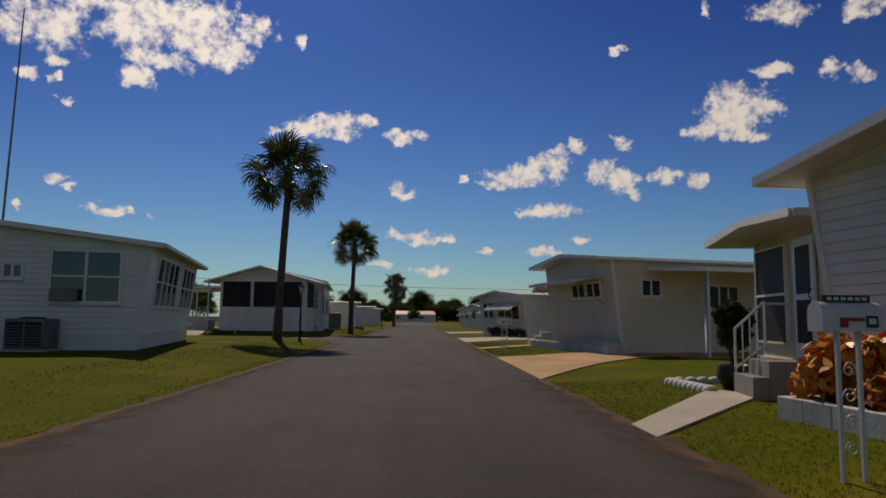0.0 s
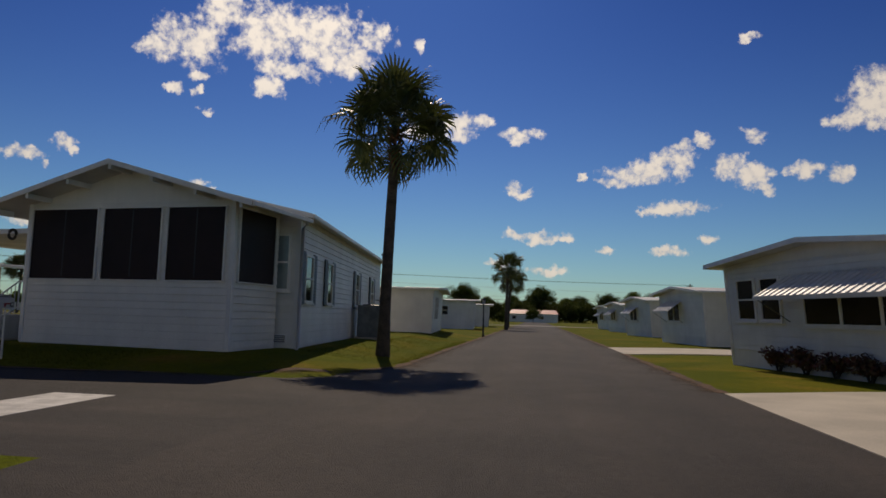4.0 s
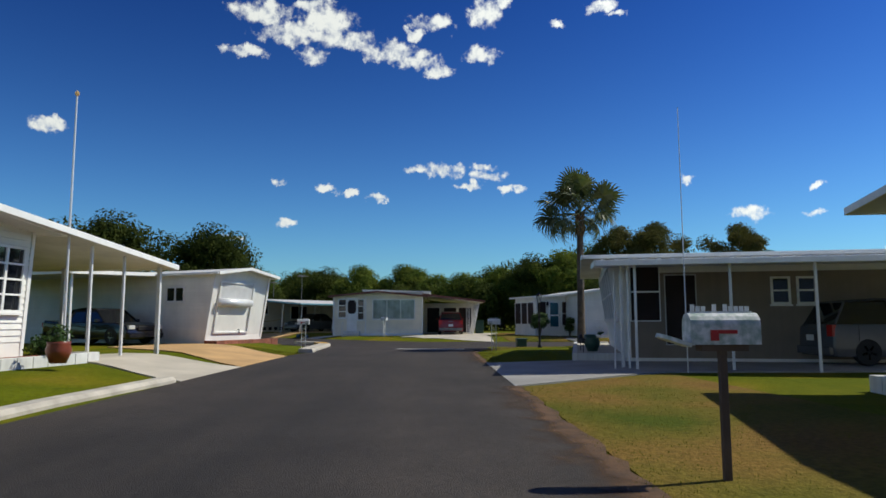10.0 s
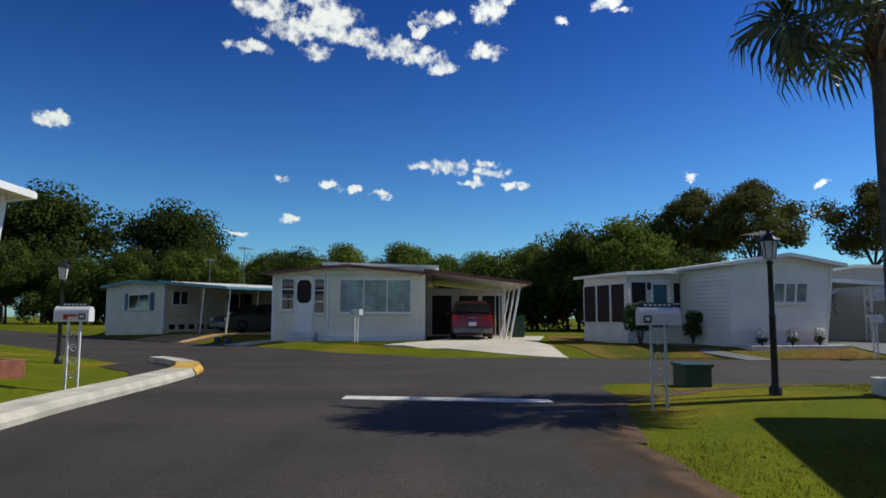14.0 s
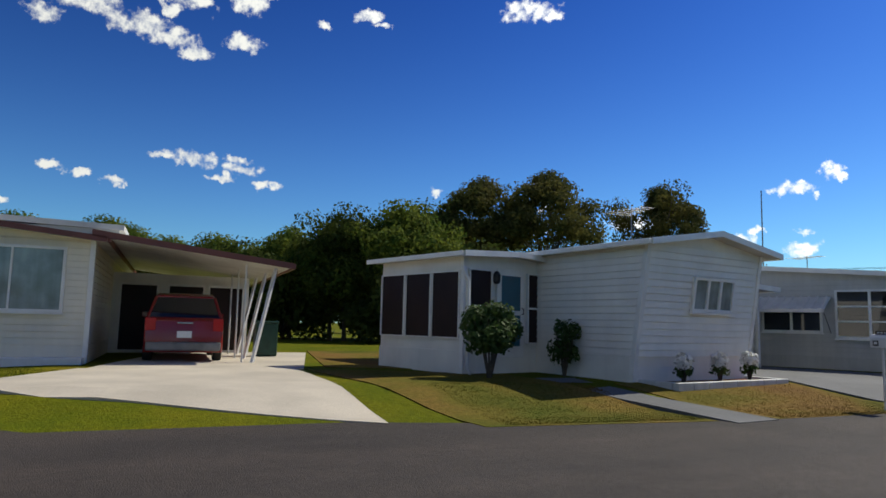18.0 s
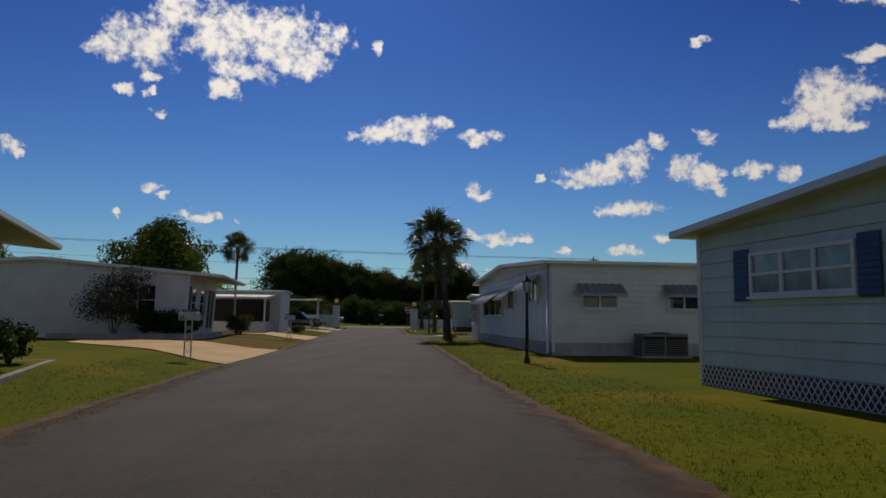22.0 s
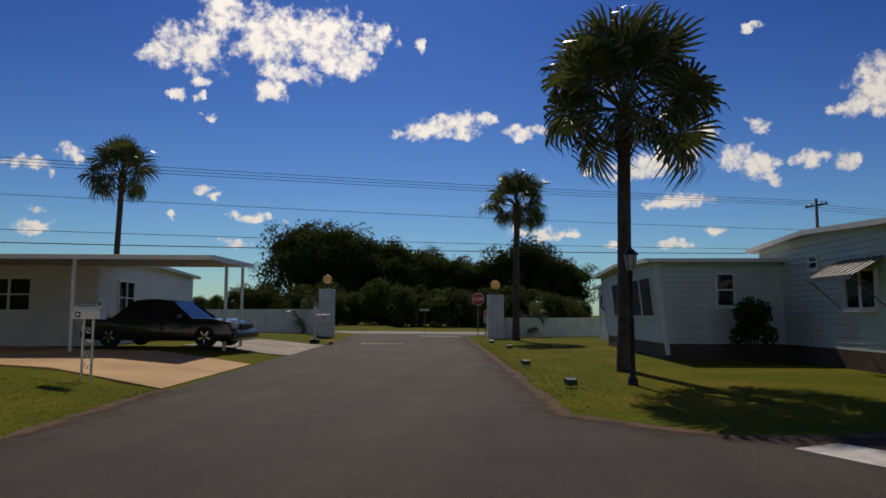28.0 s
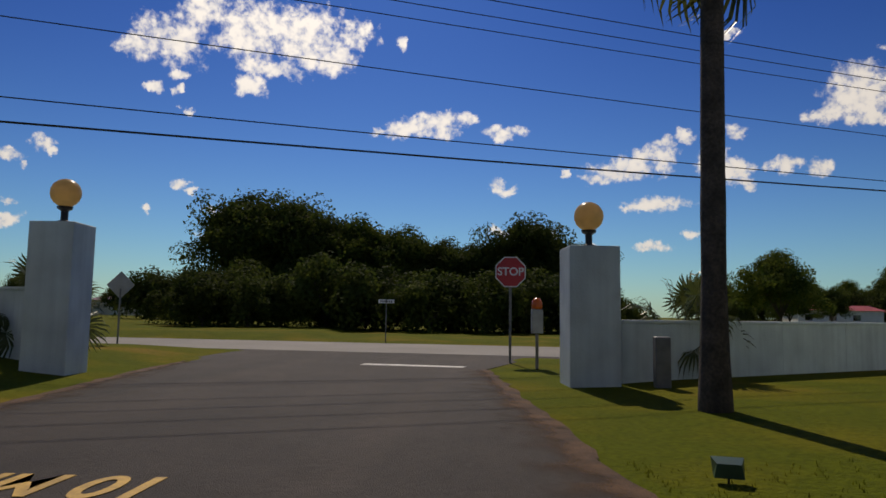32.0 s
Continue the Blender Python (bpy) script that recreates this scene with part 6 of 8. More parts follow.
h = Home("white home with tilted sunroom windows above a low wall", (-56.5, 48.2), (-48.0, 46.4), 11, 2.9, rise=.35, slant=.4, over=(.75, .3, .2), z=.08)
for i in range(6):
    h.window("F", .3 + i * 1.34, 1.15, 1.28, 1.6, cols=1, rows=2, glass=GLASS)
h.planter(-2.0, h.W, -1.5, -.05, .22, fill=CONCRETE)
h.lean_roof(h.W - .1, h.W + 3.6, -.9, 11, 2.62, 2.42, ribs=.32, material=METAL_WHITE)
for yy in (.0, 2.1, 3.9, 6, 8.5):
    h.post(h.W + 3.3, yy, 2.45, w=.06)
for yy, xx in ((-.15, 3.0), (-.3, 2.8), (-.25, 2.55)):
    h.post(h.W + xx, yy, 2.45, w=.05)
# dark beige over the white wall puts the carport's shade into its colour
part("beige_panel", box(bmesh.new(), .12, 10.9, -.046, -.034, .1, 2.45), CARPORT_SHADE, h.ob, "dark beige panel coloured as the shade under the carport", h.walls["R"])
h.window("R", .12, 1.1, .82, 1.65, cols=1, rows=2, glass=SCREEN)
# doorway as a dark screen with dull trim, darkened for the same shade
h.window("R", 1.05, .45, .85, 1.95, cols=1, rows=1, glass=SCREEN, trim=TAUPE)
h.window("R", 3.8, 1.55, .5, .75, cols=1, rows=2)
h.window("R", 4.45, 1.55, .5, .75, cols=1, rows=2)
part("leaning_pole", tube(bmesh.new(), [(h.W + 3.3, -.5, -.1), (h.W + 2.2, -.4, 2.35)], .02, 6), METAL_WHITE, h.ob)

h = Home("white and grey sided home with a white awning and wide carport", (-37.0, 30.9), (-44.3, 31.8), 12, 2.9, rise=.4, slant=.15, over=(.6, .3, .2), z=.32, skin=WHITE)
part("side_panel", box(bmesh.new(), .06, 4.75, -.045, -.033, .46, 2.75), TAUPE, h.ob, "grey siding panel", h.walls["F"])
h.window("F", 1.2, 1.2, 2.6, .9, cols=4, rows=1)
h.awning("F", .2, 2.55, 4.5, out=.85, drop=.48, arms=False)
h.window("F", 5.0, 1.1, .98, 1.45, cols=2, rows=4)
h.window("F", 6.05, 1.1, 1.1, 1.45, cols=2, rows=4)
h.planter(.0, 8.3, -1.3, -.05, .2)
h.lean_roof(h.W - 2.4, h.W + 5.0, -1.0, 10, 3.12, 2.45)
for yy in (-.6, 2.4, 5.4):
    h.post(h.W + 4.7, yy, 2.5, w=.11)
for k in range(3):
    h.window("R", .4 + k * 1.9, .35, 1.8, 2.1, cols=1, rows=1, glass=SCREEN)
h.post(h.W + 1.5, -.6, 2.75, w=.07)
h.post(h.W + 2.9, -.6, 2.63, w=.07)
h = Home("bright white home with a slanted front and a rolled awning", (-56.8, 31.7), (-60.0, 33.1), 11, 2.75, rise=.25, slant=.45, over=(.4, .25, .2), z=.42, boards="LR")
panel = part("recessed_panel", lattice([.35, .45, 2.45, 2.55], [.32, .38, 2.42, 2.5], -.07, .0), TRIM, h.ob, m=h.walls["F"])
part("roll_shutter", box(bmesh.new(), .46, 2.44, -.035, -.004, 1.72, 2.41), METAL_WHITE, panel)
part("rolled_awning", tube(bmesh.new(), [(.35, -.36, 1.58), (2.35, -.36, 1.58)], .17, 14), METAL_WHITE, h.ob, smooth=True)
for xx in (.42, 2.28):
    part("awning_arm", tube(bmesh.new(), [(xx, -.04, 1.2), (xx, -.3, 1.5)], .02, 6), METAL_WHITE, h.ob)
part("tap", tube(bmesh.new(), [(1.9, -.04, .45), (1.9, -.14, .47), (1.9, -.16, .3)], .02, 6), METAL_BLACK, h.ob)
h.window("L", 8.9, 1.6, 1.0, .65, cols=2, rows=1)
h.planter(-.1, 3.9, -.7, -.05, .03, material=BRICK)
h.lean_roof(.1, -4.2, 2.5, 11, 2.75, 2.6)
h.post(-3.9, 2.9, 2.65)
h.post(-3.9, 7.0, 2.65)

# ---- the junction ----
h = Home("white home with brown-edged roof, bay window and open carport", (-76.6, 34.0), (-76.6, 40.2), 11, 2.75, rise=.3, over=(.45, .3, .2), z=.18, edge=ROOF_BROWN, skin=WARM_WHITE)
h.window("F", .3, 1.25, .6, 1.35, cols=1, rows=3)
entry = part("entry_door", box(bmesh.new(), .92, 1.62, -.075, -.032, .3, 2.68, .01), TRIM, h.ob, "white door with a dark eight-sided window", h.walls["F"])
part("door_window", prism(bmesh.new(), [(.98, 1.72), (1.1, 1.56), (1.44, 1.56), (1.56, 1.72), (1.56, 2.34), (1.44, 2.5), (1.1, 2.5), (.98, 2.34)], 0, .012), SCREEN, entry,
     m=Matrix(((1, 0, 0, 0), (0, 0, -1, -.076), (0, 1, 0, 0), (0, 0, 0, 1))))
h.window("F", 1.64, 1.1, .5, 1.5, cols=1, rows=3)
part("trim_post", box(bmesh.new(), 2.18, 2.28, -.11, -.03, 0, 2.72, .01), TRIM, h.ob)
bay = h.window("F", 2.7, 1.15, 3.0, 1.42, cols=3, rows=1, glass=CURTAIN, bar=.02)
h.stair(.75, -1.0, 0, n=2, w=1.1, rails=False)
part("handrail", tube(bmesh.new(), [(.7, -.95, 0), (.7, -.95, .85), (.7, -.35, 1.0), (.7, -.35, .2)], .02, 6), METAL_WHITE, h.ob)
part("ledge", box(bmesh.new(), 1.95, h.W, -.5, -.05, -.2, .2, .02), TRIM, h.ob)
part("upper_roof", ribbed(bmesh.new(), (2.0, -.2, 3.12), (2.0, 10, 3.12), (h.W + .6, 10, 3.0), (h.W + .6, -.2, 3.0), .12, 1.2, .02), ROOF, h.ob, "raised white second roof")
part("lower_roof_rim", box(bmesh.new(), 2.05, h.W + .5, -.1, 9.9, 2.9, 3.02), ROOF, h.ob)
h.lean_roof(h.W, h.W + 4.3, -.45, 10, 2.85, 2.35, edge=ROOF_BROWN)
for yy in (.1, 2.0, 4.2, 6.4):
    part("post", tube(bmesh.new(), [(h.W + 3.45, yy - .2, -.3), (h.W + 4.0, yy, 2.36)], .05, 4), METAL_WHITE, h.ob)
    part("post", tube(bmesh.new(), [(h.W + 3.3, yy - .1, -.3), (h.W + 3.3, yy, 2.42)], .025, 5), METAL_WHITE, h.ob)
part("back_wall", box(bmesh.new(), h.W + .05, h.W + 3.9, 5.2, 5.3, -.2, 2.4), WHITE, h.ob)
for xx in (.3, 1.6, 2.75):
    fr = part("screen_frame", lattice([h.W + xx - .05, h.W + xx, h.W + xx + .95, h.W + xx + 1.0], [.1, .16, 2.05, 2.12], 5.1, 5.19), TRIM, h.ob)
    part("screen", box(bmesh.new(), h.W + xx, h.W + xx + .95, 5.13, 5.16, .16, 2.05), SCREEN, fr)
bin_ob = thing("wheeled_bin", at(-79.6, 44.4), "dark green wheeled bin behind the red car", "bin")
part("body", box(bmesh.new(), -.28, .28, -.3, .3, .05, .95, .03), POT_GREEN, bin_ob)
part("lid", box(bmesh.new(), -.3, .3, -.33, .32, .952, 1.02, .02), POT_GREEN, bin_ob)
patch("driveway", [(-71.1, 39.0), (-68.15, 44.5), (-74.6, 44.4), (-74.6, 40.3)], CONCRETE, "pale concrete driveway flaring to the lane")
patch("driveway", [(-74.6, 40.4), (-74.6, 44.6), (-82, 46), (-82, 41.9)], CONCRETE, "pale concrete carport floor", 6, 4)
h = Home("cream home with a blue-edged carport roof", (-89.4, 21.0), (-84.6, 26.3), 11, 2.5, rise=.2, over=(.3, .3, .2), z=.42, skin=CREAM, edge=ROOF_BLUE, boards="F")
h.window("F", 3.0, 1.15, 2.6, .85, cols=2, rows=1)
h.shutter("F", 2.55, 1.1, .4, .95)
h.shutter("F", 5.65, 1.1, .4, .95)
h.window("R", .4, 1.35, .95, .8, cols=2, rows=1)
h.window("R", 3.6, 1.0, 1.7, 1.1, cols=2, rows=1, glass=SCREEN)
for k in range(14):
    part("breeze_block", box(bmesh.new(), .3 + k * .55, .62 + k * .55, -.06, -.042, .08, .34), SCREEN, h.ob, m=h.walls["R"])
h.lean_roof(h.W - .1, h.W + 6.6, -.3, 9, 2.55, 2.05, edge=ROOF_BLUE, material=ROOF)
part("shed", box(bmesh.new(), h.W + .4, h.W + 4.6, 6.4, 9.0, -.3, 2.1), CREAM, h.ob, "cream storage room at the back")
for xx in (6.0, 3.6):
    for yy in (.1, 3.2, 6.2):
        part("post", tube(bmesh.new(), [(h.W + xx, yy, -.3), (h.W + xx + .35, yy, 2.55 - xx * .07)], .05, 4), METAL_WHITE, h.ob)
for k in range(5):
    part("lattice_bar", tube(bmesh.new(), [(h.W + 3.6 + (.28 if k % 2 else 0), .1, .1 + k * .42), (h.W + 3.88 - (.28 if k % 2 else 0), .1, .52 + k * .42)], .014, 4), METAL_WHITE, h.ob)
part("rope", tube(bmesh.new(), [(h.W + .2, .1, .95), (h.W + 1.8, .1, .78), (h.W + 3.6, .1, .95)], .02, 5), PAINT_YELLOW, h.ob, "yellow rope across the carport")
patch("driveway", [(-82.6, 25.6), (-79.2, 29.4), (-82.5, 39.5), (-88.8, 33.1)], CONCRETE_TAN, "pale tan concrete carport floor", 6, 6)

h = Home("white home with a slanted front and flower bed", (-70.9, 50.3), (-71.6, 53.9), 8.5, 2.65, rise=.28, slant=.42, over=(.35, .3, .2), z=.28)
h.window("F", 1.45, 1.4, 1.35, .72, cols=3, rows=1, glass=CURTAIN)
h.planter(.1, h.W, -1.0, -.05, .02)
h.window("L", 5.0, 1.65, .6, .4, cols=1, rows=1, glass=SCREEN)
h.lean_roof(h.W, h.W + 4.3, 1.7, 7.5, 2.35, 2.15)
h.post(h.W + 4.0, 2.2, 2.2)
for k in range(6):
    part("lattice_bar", tube(bmesh.new(), [(h.W + 3.72 + (.24 if k % 2 else 0), 2.2, .05 + k * .35), (h.W + 3.96 - (.24 if k % 2 else 0), 2.2, .4 + k * .35)], .014, 4), METAL_WHITE, h.ob)
part("lattice_rail", tube(bmesh.new(), [(h.W + 3.72, 2.2, -.2), (h.W + 3.72, 2.2, 2.2)], .02, 5), METAL_WHITE, h.ob)
h = Home("white screened porch room with a blue glass door", (-73.0, 47.6), (-73.85, 50.2), 3.0, 2.45, rise=.08, over=(.35, .3, .2), z=.28, board=0, category="porch")
for i in range(3):
    h.window("L", .06 + i * .97, .7, .94, 1.45, cols=1, rows=1, glass=SCREEN)
h.window("F", .1, .6, .68, 1.6, cols=1, rows=2, glass=SCREEN)
h.door("F", .92, .3, .85, 1.95, GLASS_BLUE)
h.window("F", 1.9, .6, .7, 1.6, cols=1, rows=2, glass=SCREEN)
lan = part("wall_lantern", lathe(bmesh.new(), [(.05, 1.9), (.08, 1.95), (.09, 2.1), (.03, 2.18)], 6, .85, -.12), METAL_BLACK, h.ob)
h.downspout(-.15, -.3, 2.2, -.1)
patch("footpath", [(-67.15, 49.2), (-67.3, 50.1), (-71.6, 49.4), (-71.7, 48.6)], OLD_ASPHALT, "narrow grey concrete path", 6, 2, category="path")
patch("driveway", [(-67.8, 54.3), (-68.75, 60.4), (-77.5, 57.6), (-76.5, 54.6)], OLD_ASPHALT, "grey concrete driveway")

for corners in ([(-67.62, 45.6), (-67.4, 49.1), (-73.0, 48.5), (-74.7, 44.6)], [(-67.4, 50.2), (-67.55, 54.2), (-71.2, 54.2), (-70.8, 49.8)], [(-75.2, 45.2), (-74.4, 47.6), (-84, 50.5), (-84, 46.4)]):
    patch("dry_lawn", corners, LAWN_DRY, "dry brown and tan patch of lawn", 10, 10, .018, "lawn")
patch("dry_lawn", [(-31.2, 42.6), (-41.5, 42.6), (-43.8, 46.1), (-31, 46.6)], LAWN_DRY, "yellowed dry lawn", 20, 10, .016, "lawn")
patch("dry_lawn", [(-71.9, 78.6), (-73.8, 89.6), (-79.5, 91.0), (-78.0, 81.2)], LAWN_DRY, "half-dry lawn between two driveways", 12, 12, .018, "lawn")
# ---- street C: the lane to the gate ----
h = Home("grey-white home with a shaded awning and broad roof", (-71.7, 61.3), (-75.14, 68.5), 12, 2.7, rise=.5, slant=.3, over=(1.1, .3, .2), z=.15, skin=TAUPE, ridge="x")
for i in range(5):
    h.window("F", .3 + i * 1.5, .95, 1.45, 1.6, cols=1, rows=3)
h.window("L", 9.25, 1.0, 2.6, 1.42, cols=3, rows=3)
h.window("L", 7.2, 1.15, 1.7, .85, cols=2, rows=1)
h.awning("L", 6.6, 2.2, 2.55, out=.85, drop=.4)
h.window("L", 3.0, 1.15, 1.7, .85, cols=2, rows=1)
h.awning("L", 2.6, 2.2, 2.4, out=.85, drop=.4)
h.planter(-.4, 7.5, -1.6, -.05, .1, material=CONCRETE_OLD)
antenna(-76.1, 59.4, 5.6, "tall thin lattice aerial mast beside the home", yagi=False)
h = Home("white home with blue shutters behind dense shrubs", (-77.75, 83.7), (-79.7, 91.2), 12, 2.95, rise=.5, slant=.15, over=(1.5, .3, .2), z=.16, skin=WHITE, ridge="x")
h.window("F", .75, 1.0, 1.2, 1.35, cols=1, rows=2)
h.shutter("F", .32, .95, .38, 1.45)
h.window("F", 2.9, 1.0, 1.2, 1.35, cols=1, rows=2)
h.shutter("F", 4.15, .95, .38, 1.45)
# no window here: dark panel painted in for the shade of the porch recess
h.window("F", 5.1, .4, 2.1, 2.05, cols=2, rows=1, glass=SCREEN)
h.window("L", 9.3, 1.1, 1.5, 1.3, cols=2, rows=2, glass=SCREEN)
h.post(h.W + .05, -1.2, 2.8, w=.1)
kerb("kerb", [(-82.5, 81.4), (-79.0, 81.9), (-76.5, 82.5), (-76.75, 84.5), (-77.6, 87.5)], "low pale block edging round the shrub bed", w=.2, h=.46)
patch("driveway", [(-70.75, 71.4), (-71.8, 78.9), (-80.5, 81.4), (-79, 77.4)], CONCRETE_TAN, "pale concrete driveway")
h = Home("white box-fronted home with a screened side porch", (-78.6, 99.5), (-79.6, 104.6), 11, 2.75, rise=.1, slant=.1, over=(.2, .2, .2), z=.18)
h.window("L", 8.2, 1.7, .8, .35)
h.planter(-2.5, 4.6, -.8, -.05, .12)
for i in range(5):
    part("porch_screen", box(bmesh.new(), -3.0, -2.94, .8 + i * 1.6, 2.3 + i * 1.6, .75, 2.1), SCREEN, h.ob)
part("porch_wall", box(bmesh.new(), -3.0, -2.9, .6, 9.2, -.2, .74), WHITE, h.ob)
part("porch_front", box(bmesh.new(), -2.88, -.05, .6, .7, -.2, .74), WHITE, h.ob)
part("porch_screen", box(bmesh.new(), -2.88, -.05, .62, .68, .745, 2.1), SCREEN, h.ob)
h.lean_roof(-.05, -3.4, .3, 9.4, 2.45, 2.2, name="porch_roof")
h.post(-3.2, .5, 2.2)
patch("driveway", [(-73.9, 90.0), (-74.9, 96.0), (-88, 101.5), (-86, 97)], CONCRETE_TAN, "tan concrete driveway")
h = Home("white home with a flat carport over a black car", (-85.15, 117.1), (-87.15, 126.6), 10, 2.7, rise=.15, over=(.3, .3, .2), z=.24)
h.window("L", 6.6, 1.1, 1.4, 1.1, cols=2, rows=2)
h.window("F", 1.5, 1.0, 1.4, 1.2, cols=2, rows=2)
h.lean_roof(1.0, -4.0, -4.7, 9, 2.62, 2.5)
h.post(-1.3, -4.4, 2.55)
h.post(.8, -4.4, 2.6)
h.post(-3.7, -1.0, 2.5)
h.post(-3.7, 3.5, 2.5)
patch("driveway", [(-77.3, 107.9), (-78.2, 113.4), (-90, 117.0), (-88.5, 111.5)], CONCRETE_TAN, "pale concrete driveway")
patch("driveway", [(-78.6, 117.0), (-79.9, 124.3), (-83, 123.6), (-82.6, 117.8)], CONCRETE_OLD, "pale concrete driveway patch", 5, 5)

h = Home("pale green home with blue shutters and lattice skirting", (-60.15, 67.5), (-56.9, 56.9), 8, 2.75, rise=.4, over=(.4, .35, .3), z=.08, skin=GREENISH, skirt=.35, board=.26)
h.window("F", 1.45, 1.55, 2.15, .72, cols=3, rows=2, glass=CURTAIN)
h.shutter("F", 1.05, 1.48, .36, .86)
h.shutter("F", 3.64, 1.48, .36, .86)
h.window("F", 5.7, 1.45, .34, .9, cols=1, rows=1, glass=SCREEN, trim=GREENISH)
h.shutter("F", 9.4, 1.45, .4, .92)
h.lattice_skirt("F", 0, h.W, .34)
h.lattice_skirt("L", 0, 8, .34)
h = Home("white home with striped awnings and lattice skirting", (-64.8, 91.5), (-62.1, 77.0), 6.2, 3.0, rise=.42, over=(.35, .3, .4), z=.08, skirt=.4, skirt_mat=SKIRT, board=.19)
for x, w, z0, hh in ((1.2, 5.5, 1.3, 1.0), (7.5, 1.7, 1.55, .8), (11.3, 1.9, 1.75, .85)):
    h.window("F", x + .3, z0, w - .6, hh, cols=3 if w > 3 else 2, rows=1)
    h.awning("F", x, z0 + hh + .12, w, out=.75 if w > 3 else .6, drop=.46, arms=w > 3)
h.downspout(h.W - .12, -.14, 2.95, .1)
for x, w in ((.8, 1.55), (3.75, 1.45)):
    h.window("R", x + .15, 1.5, w - .3, .75, cols=2, rows=1)
    h.awning("R", x, 2.32, w, out=.5, drop=.34, material=AWNING_GREY, arms=False)
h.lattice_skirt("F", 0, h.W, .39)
ac_unit(-58.7, 76.85, 9, 1.5, .75, .75, "low wide air conditioner unit with dark grilles beside the white home")
h = Home("white sunroom with white-framed windows", (-65.3, 94.3), (-64.9, 91.65), 5, 2.35, rise=.1, over=(.3, .2, .2), z=.08, category="porch", board=.2)
h.window("F", .2, .9, 2.2, 1.3, cols=3, rows=2)
h.window("L", 2.6, .9, 2.2, 1.3, cols=3, rows=2)
h = Home("pale green home with a slanted window front", (-68.4, 124.6), (-67.6, 116.6), 8, 2.65, rise=.15, slant=.25, over=(.3, .3, .2), z=.08, skin=GREENISH, skirt=.4, skirt_mat=SKIRT_BROWN)
for i in range(4):
    h.window("F", 1.9 + i * 1.38, 1.15, 1.34, 1.15, cols=1, rows=1, glass=SCREEN)
h.window("R", 1.3, 1.4, .55, .95, cols=1, rows=2)
h = Home("taller pale green wing with an awning", (-64.6, 118.2), (-63.9, 112.0), 10, 3.05, rise=.15, over=(.3, .3, .2), z=.08, skin=GREENISH, skirt=.4, skirt_mat=SKIRT_BROWN)
h.window("F", 2.8, 2.3, .5, .4)
h.window("F", 4.4, 1.3, 1.2, .9, cols=2, rows=1)
h.awning("F", 4.1, 2.4, 1.8, out=.7, drop=.4, material=METAL_GREY)
h = Home("pale green low home beside the boundary wall", (-68.15, 132.0), (-67.25, 125.5), 8, 2.5, rise=.1, over=(.3, .3, .2), z=.08, skin=GREENISH)
h.window("F", 1.4, 1.4, 1.5, .75, cols=1, rows=1, glass=CURTAIN)
for xx in (1.45, 1.66, 2.6, 2.82):
    part("awning_bow", tube(bmesh.new(), [(xx, -.05, 2.2), (xx, -.2, 2.16), (xx, -.28, 2.0), (xx, -.28, 1.55), (xx, -.06, 1.36)], .022, 6), METAL_BLACK, h.ob)

PAINTED_TIN = mat("painted_tin", (0.66, 0.67, 0.66), 0.4, var=0.1, scale=16, color2=(0.30, 0.37, 0.33), spec=0.5)
mailbox(-34.2, 43.2, 0, legs="single", plaque="letters", body=PAINTED_TIN, size=1.06, leg_mat=SKIRT_BROWN, door_open=True, h=1.02,
        label="mottled green-white mailbox with its door hanging open on a brown post")
for x, y, rot, lab in ((-35.3, 35.3, 0, ""), (-57.2, 43.5, 180, ""), (-58.9, 35.3, 0, ""), (-74.3, 37.7, 135, ""), (-67.75, 53.1, 90, ""),
                       (-72.0, 71.9, 90, ""), (-74.7, 89.3, 90, ""), (-78.7, 107.9, 90, "")):
    mailbox(x, y, rot, plaque=True)
mailbox(-80.35, 125.35, 90, legs="arm", leg_mat=METAL_WHITE, plaque="number", size=1.12, flag=False, h=1.02, label="white mailbox on the arm of a tall white wooden post")
for x, y, hh in ((-37.2, 34.1, 2.5), (-58.5, 45.6, 2.3), (-64.5, 32.0, 2.3), (-63.1, 73.4, 2.3), (-67.0, 94.4, 2.25), (-69.4, 109.8, 2.4)):
    lamp_post(x, y, hh)
palm(-58.4, 47.4, 5.5, 8.6, lean=(-.2, .1), spread=1.02, seed=5, leaves=46)
palm(-66.6, 92.4, 5.2, 8.2, lean=(-.75, .3), spread=1.02, seed=6, leaves=54, bend=.9)
palm(-69.2, 112.6, 5.5, 8.6, lean=(.1, .1), spread=1.24, seed=7, leaves=54)
palm(-72.3, 130.4, 6.2, 9.3, lean=(.1, .0), spread=.96, seed=8, leaves=50)
palm(-94.4, 131.4, 8.4, 11.2, lean=(.2, .0), spread=1.2, seed=9, leaves=44)

# ---- the gate ----
for x, y, r, w, top in ((-82.55, 132.55, 8, .38, .24), (-73.5, 133.4, 8, .42, 0)):
    ob = thing("gate_pillar", at(x, y, r), "square pale stucco gate pillar with an amber globe lamp", "gate pillar", "gate pillars")
    part("shaft", box(bmesh.new(), -w, w, -w, w, -.3, 2.3 + top, .02), STUCCO, ob)
    part("lamp_neck", lathe(bmesh.new(), [(.13, 2.3), (.12, 2.34), (.06, 2.36), (.06, 2.52), (.12, 2.56), (.13, 2.6)], 12), METAL_BLACK, ob, m=Matrix.Translation((0, 0, top)))
    part("globe", lathe(bmesh.new(), [(.25 * math.sin(a) + .001, 2.84 - .25 * math.cos(a)) for a in [math.pi * i / 12 for i in range(13)]], 18), BALL, ob, m=Matrix.Translation((0, 0, top)), smooth=True)


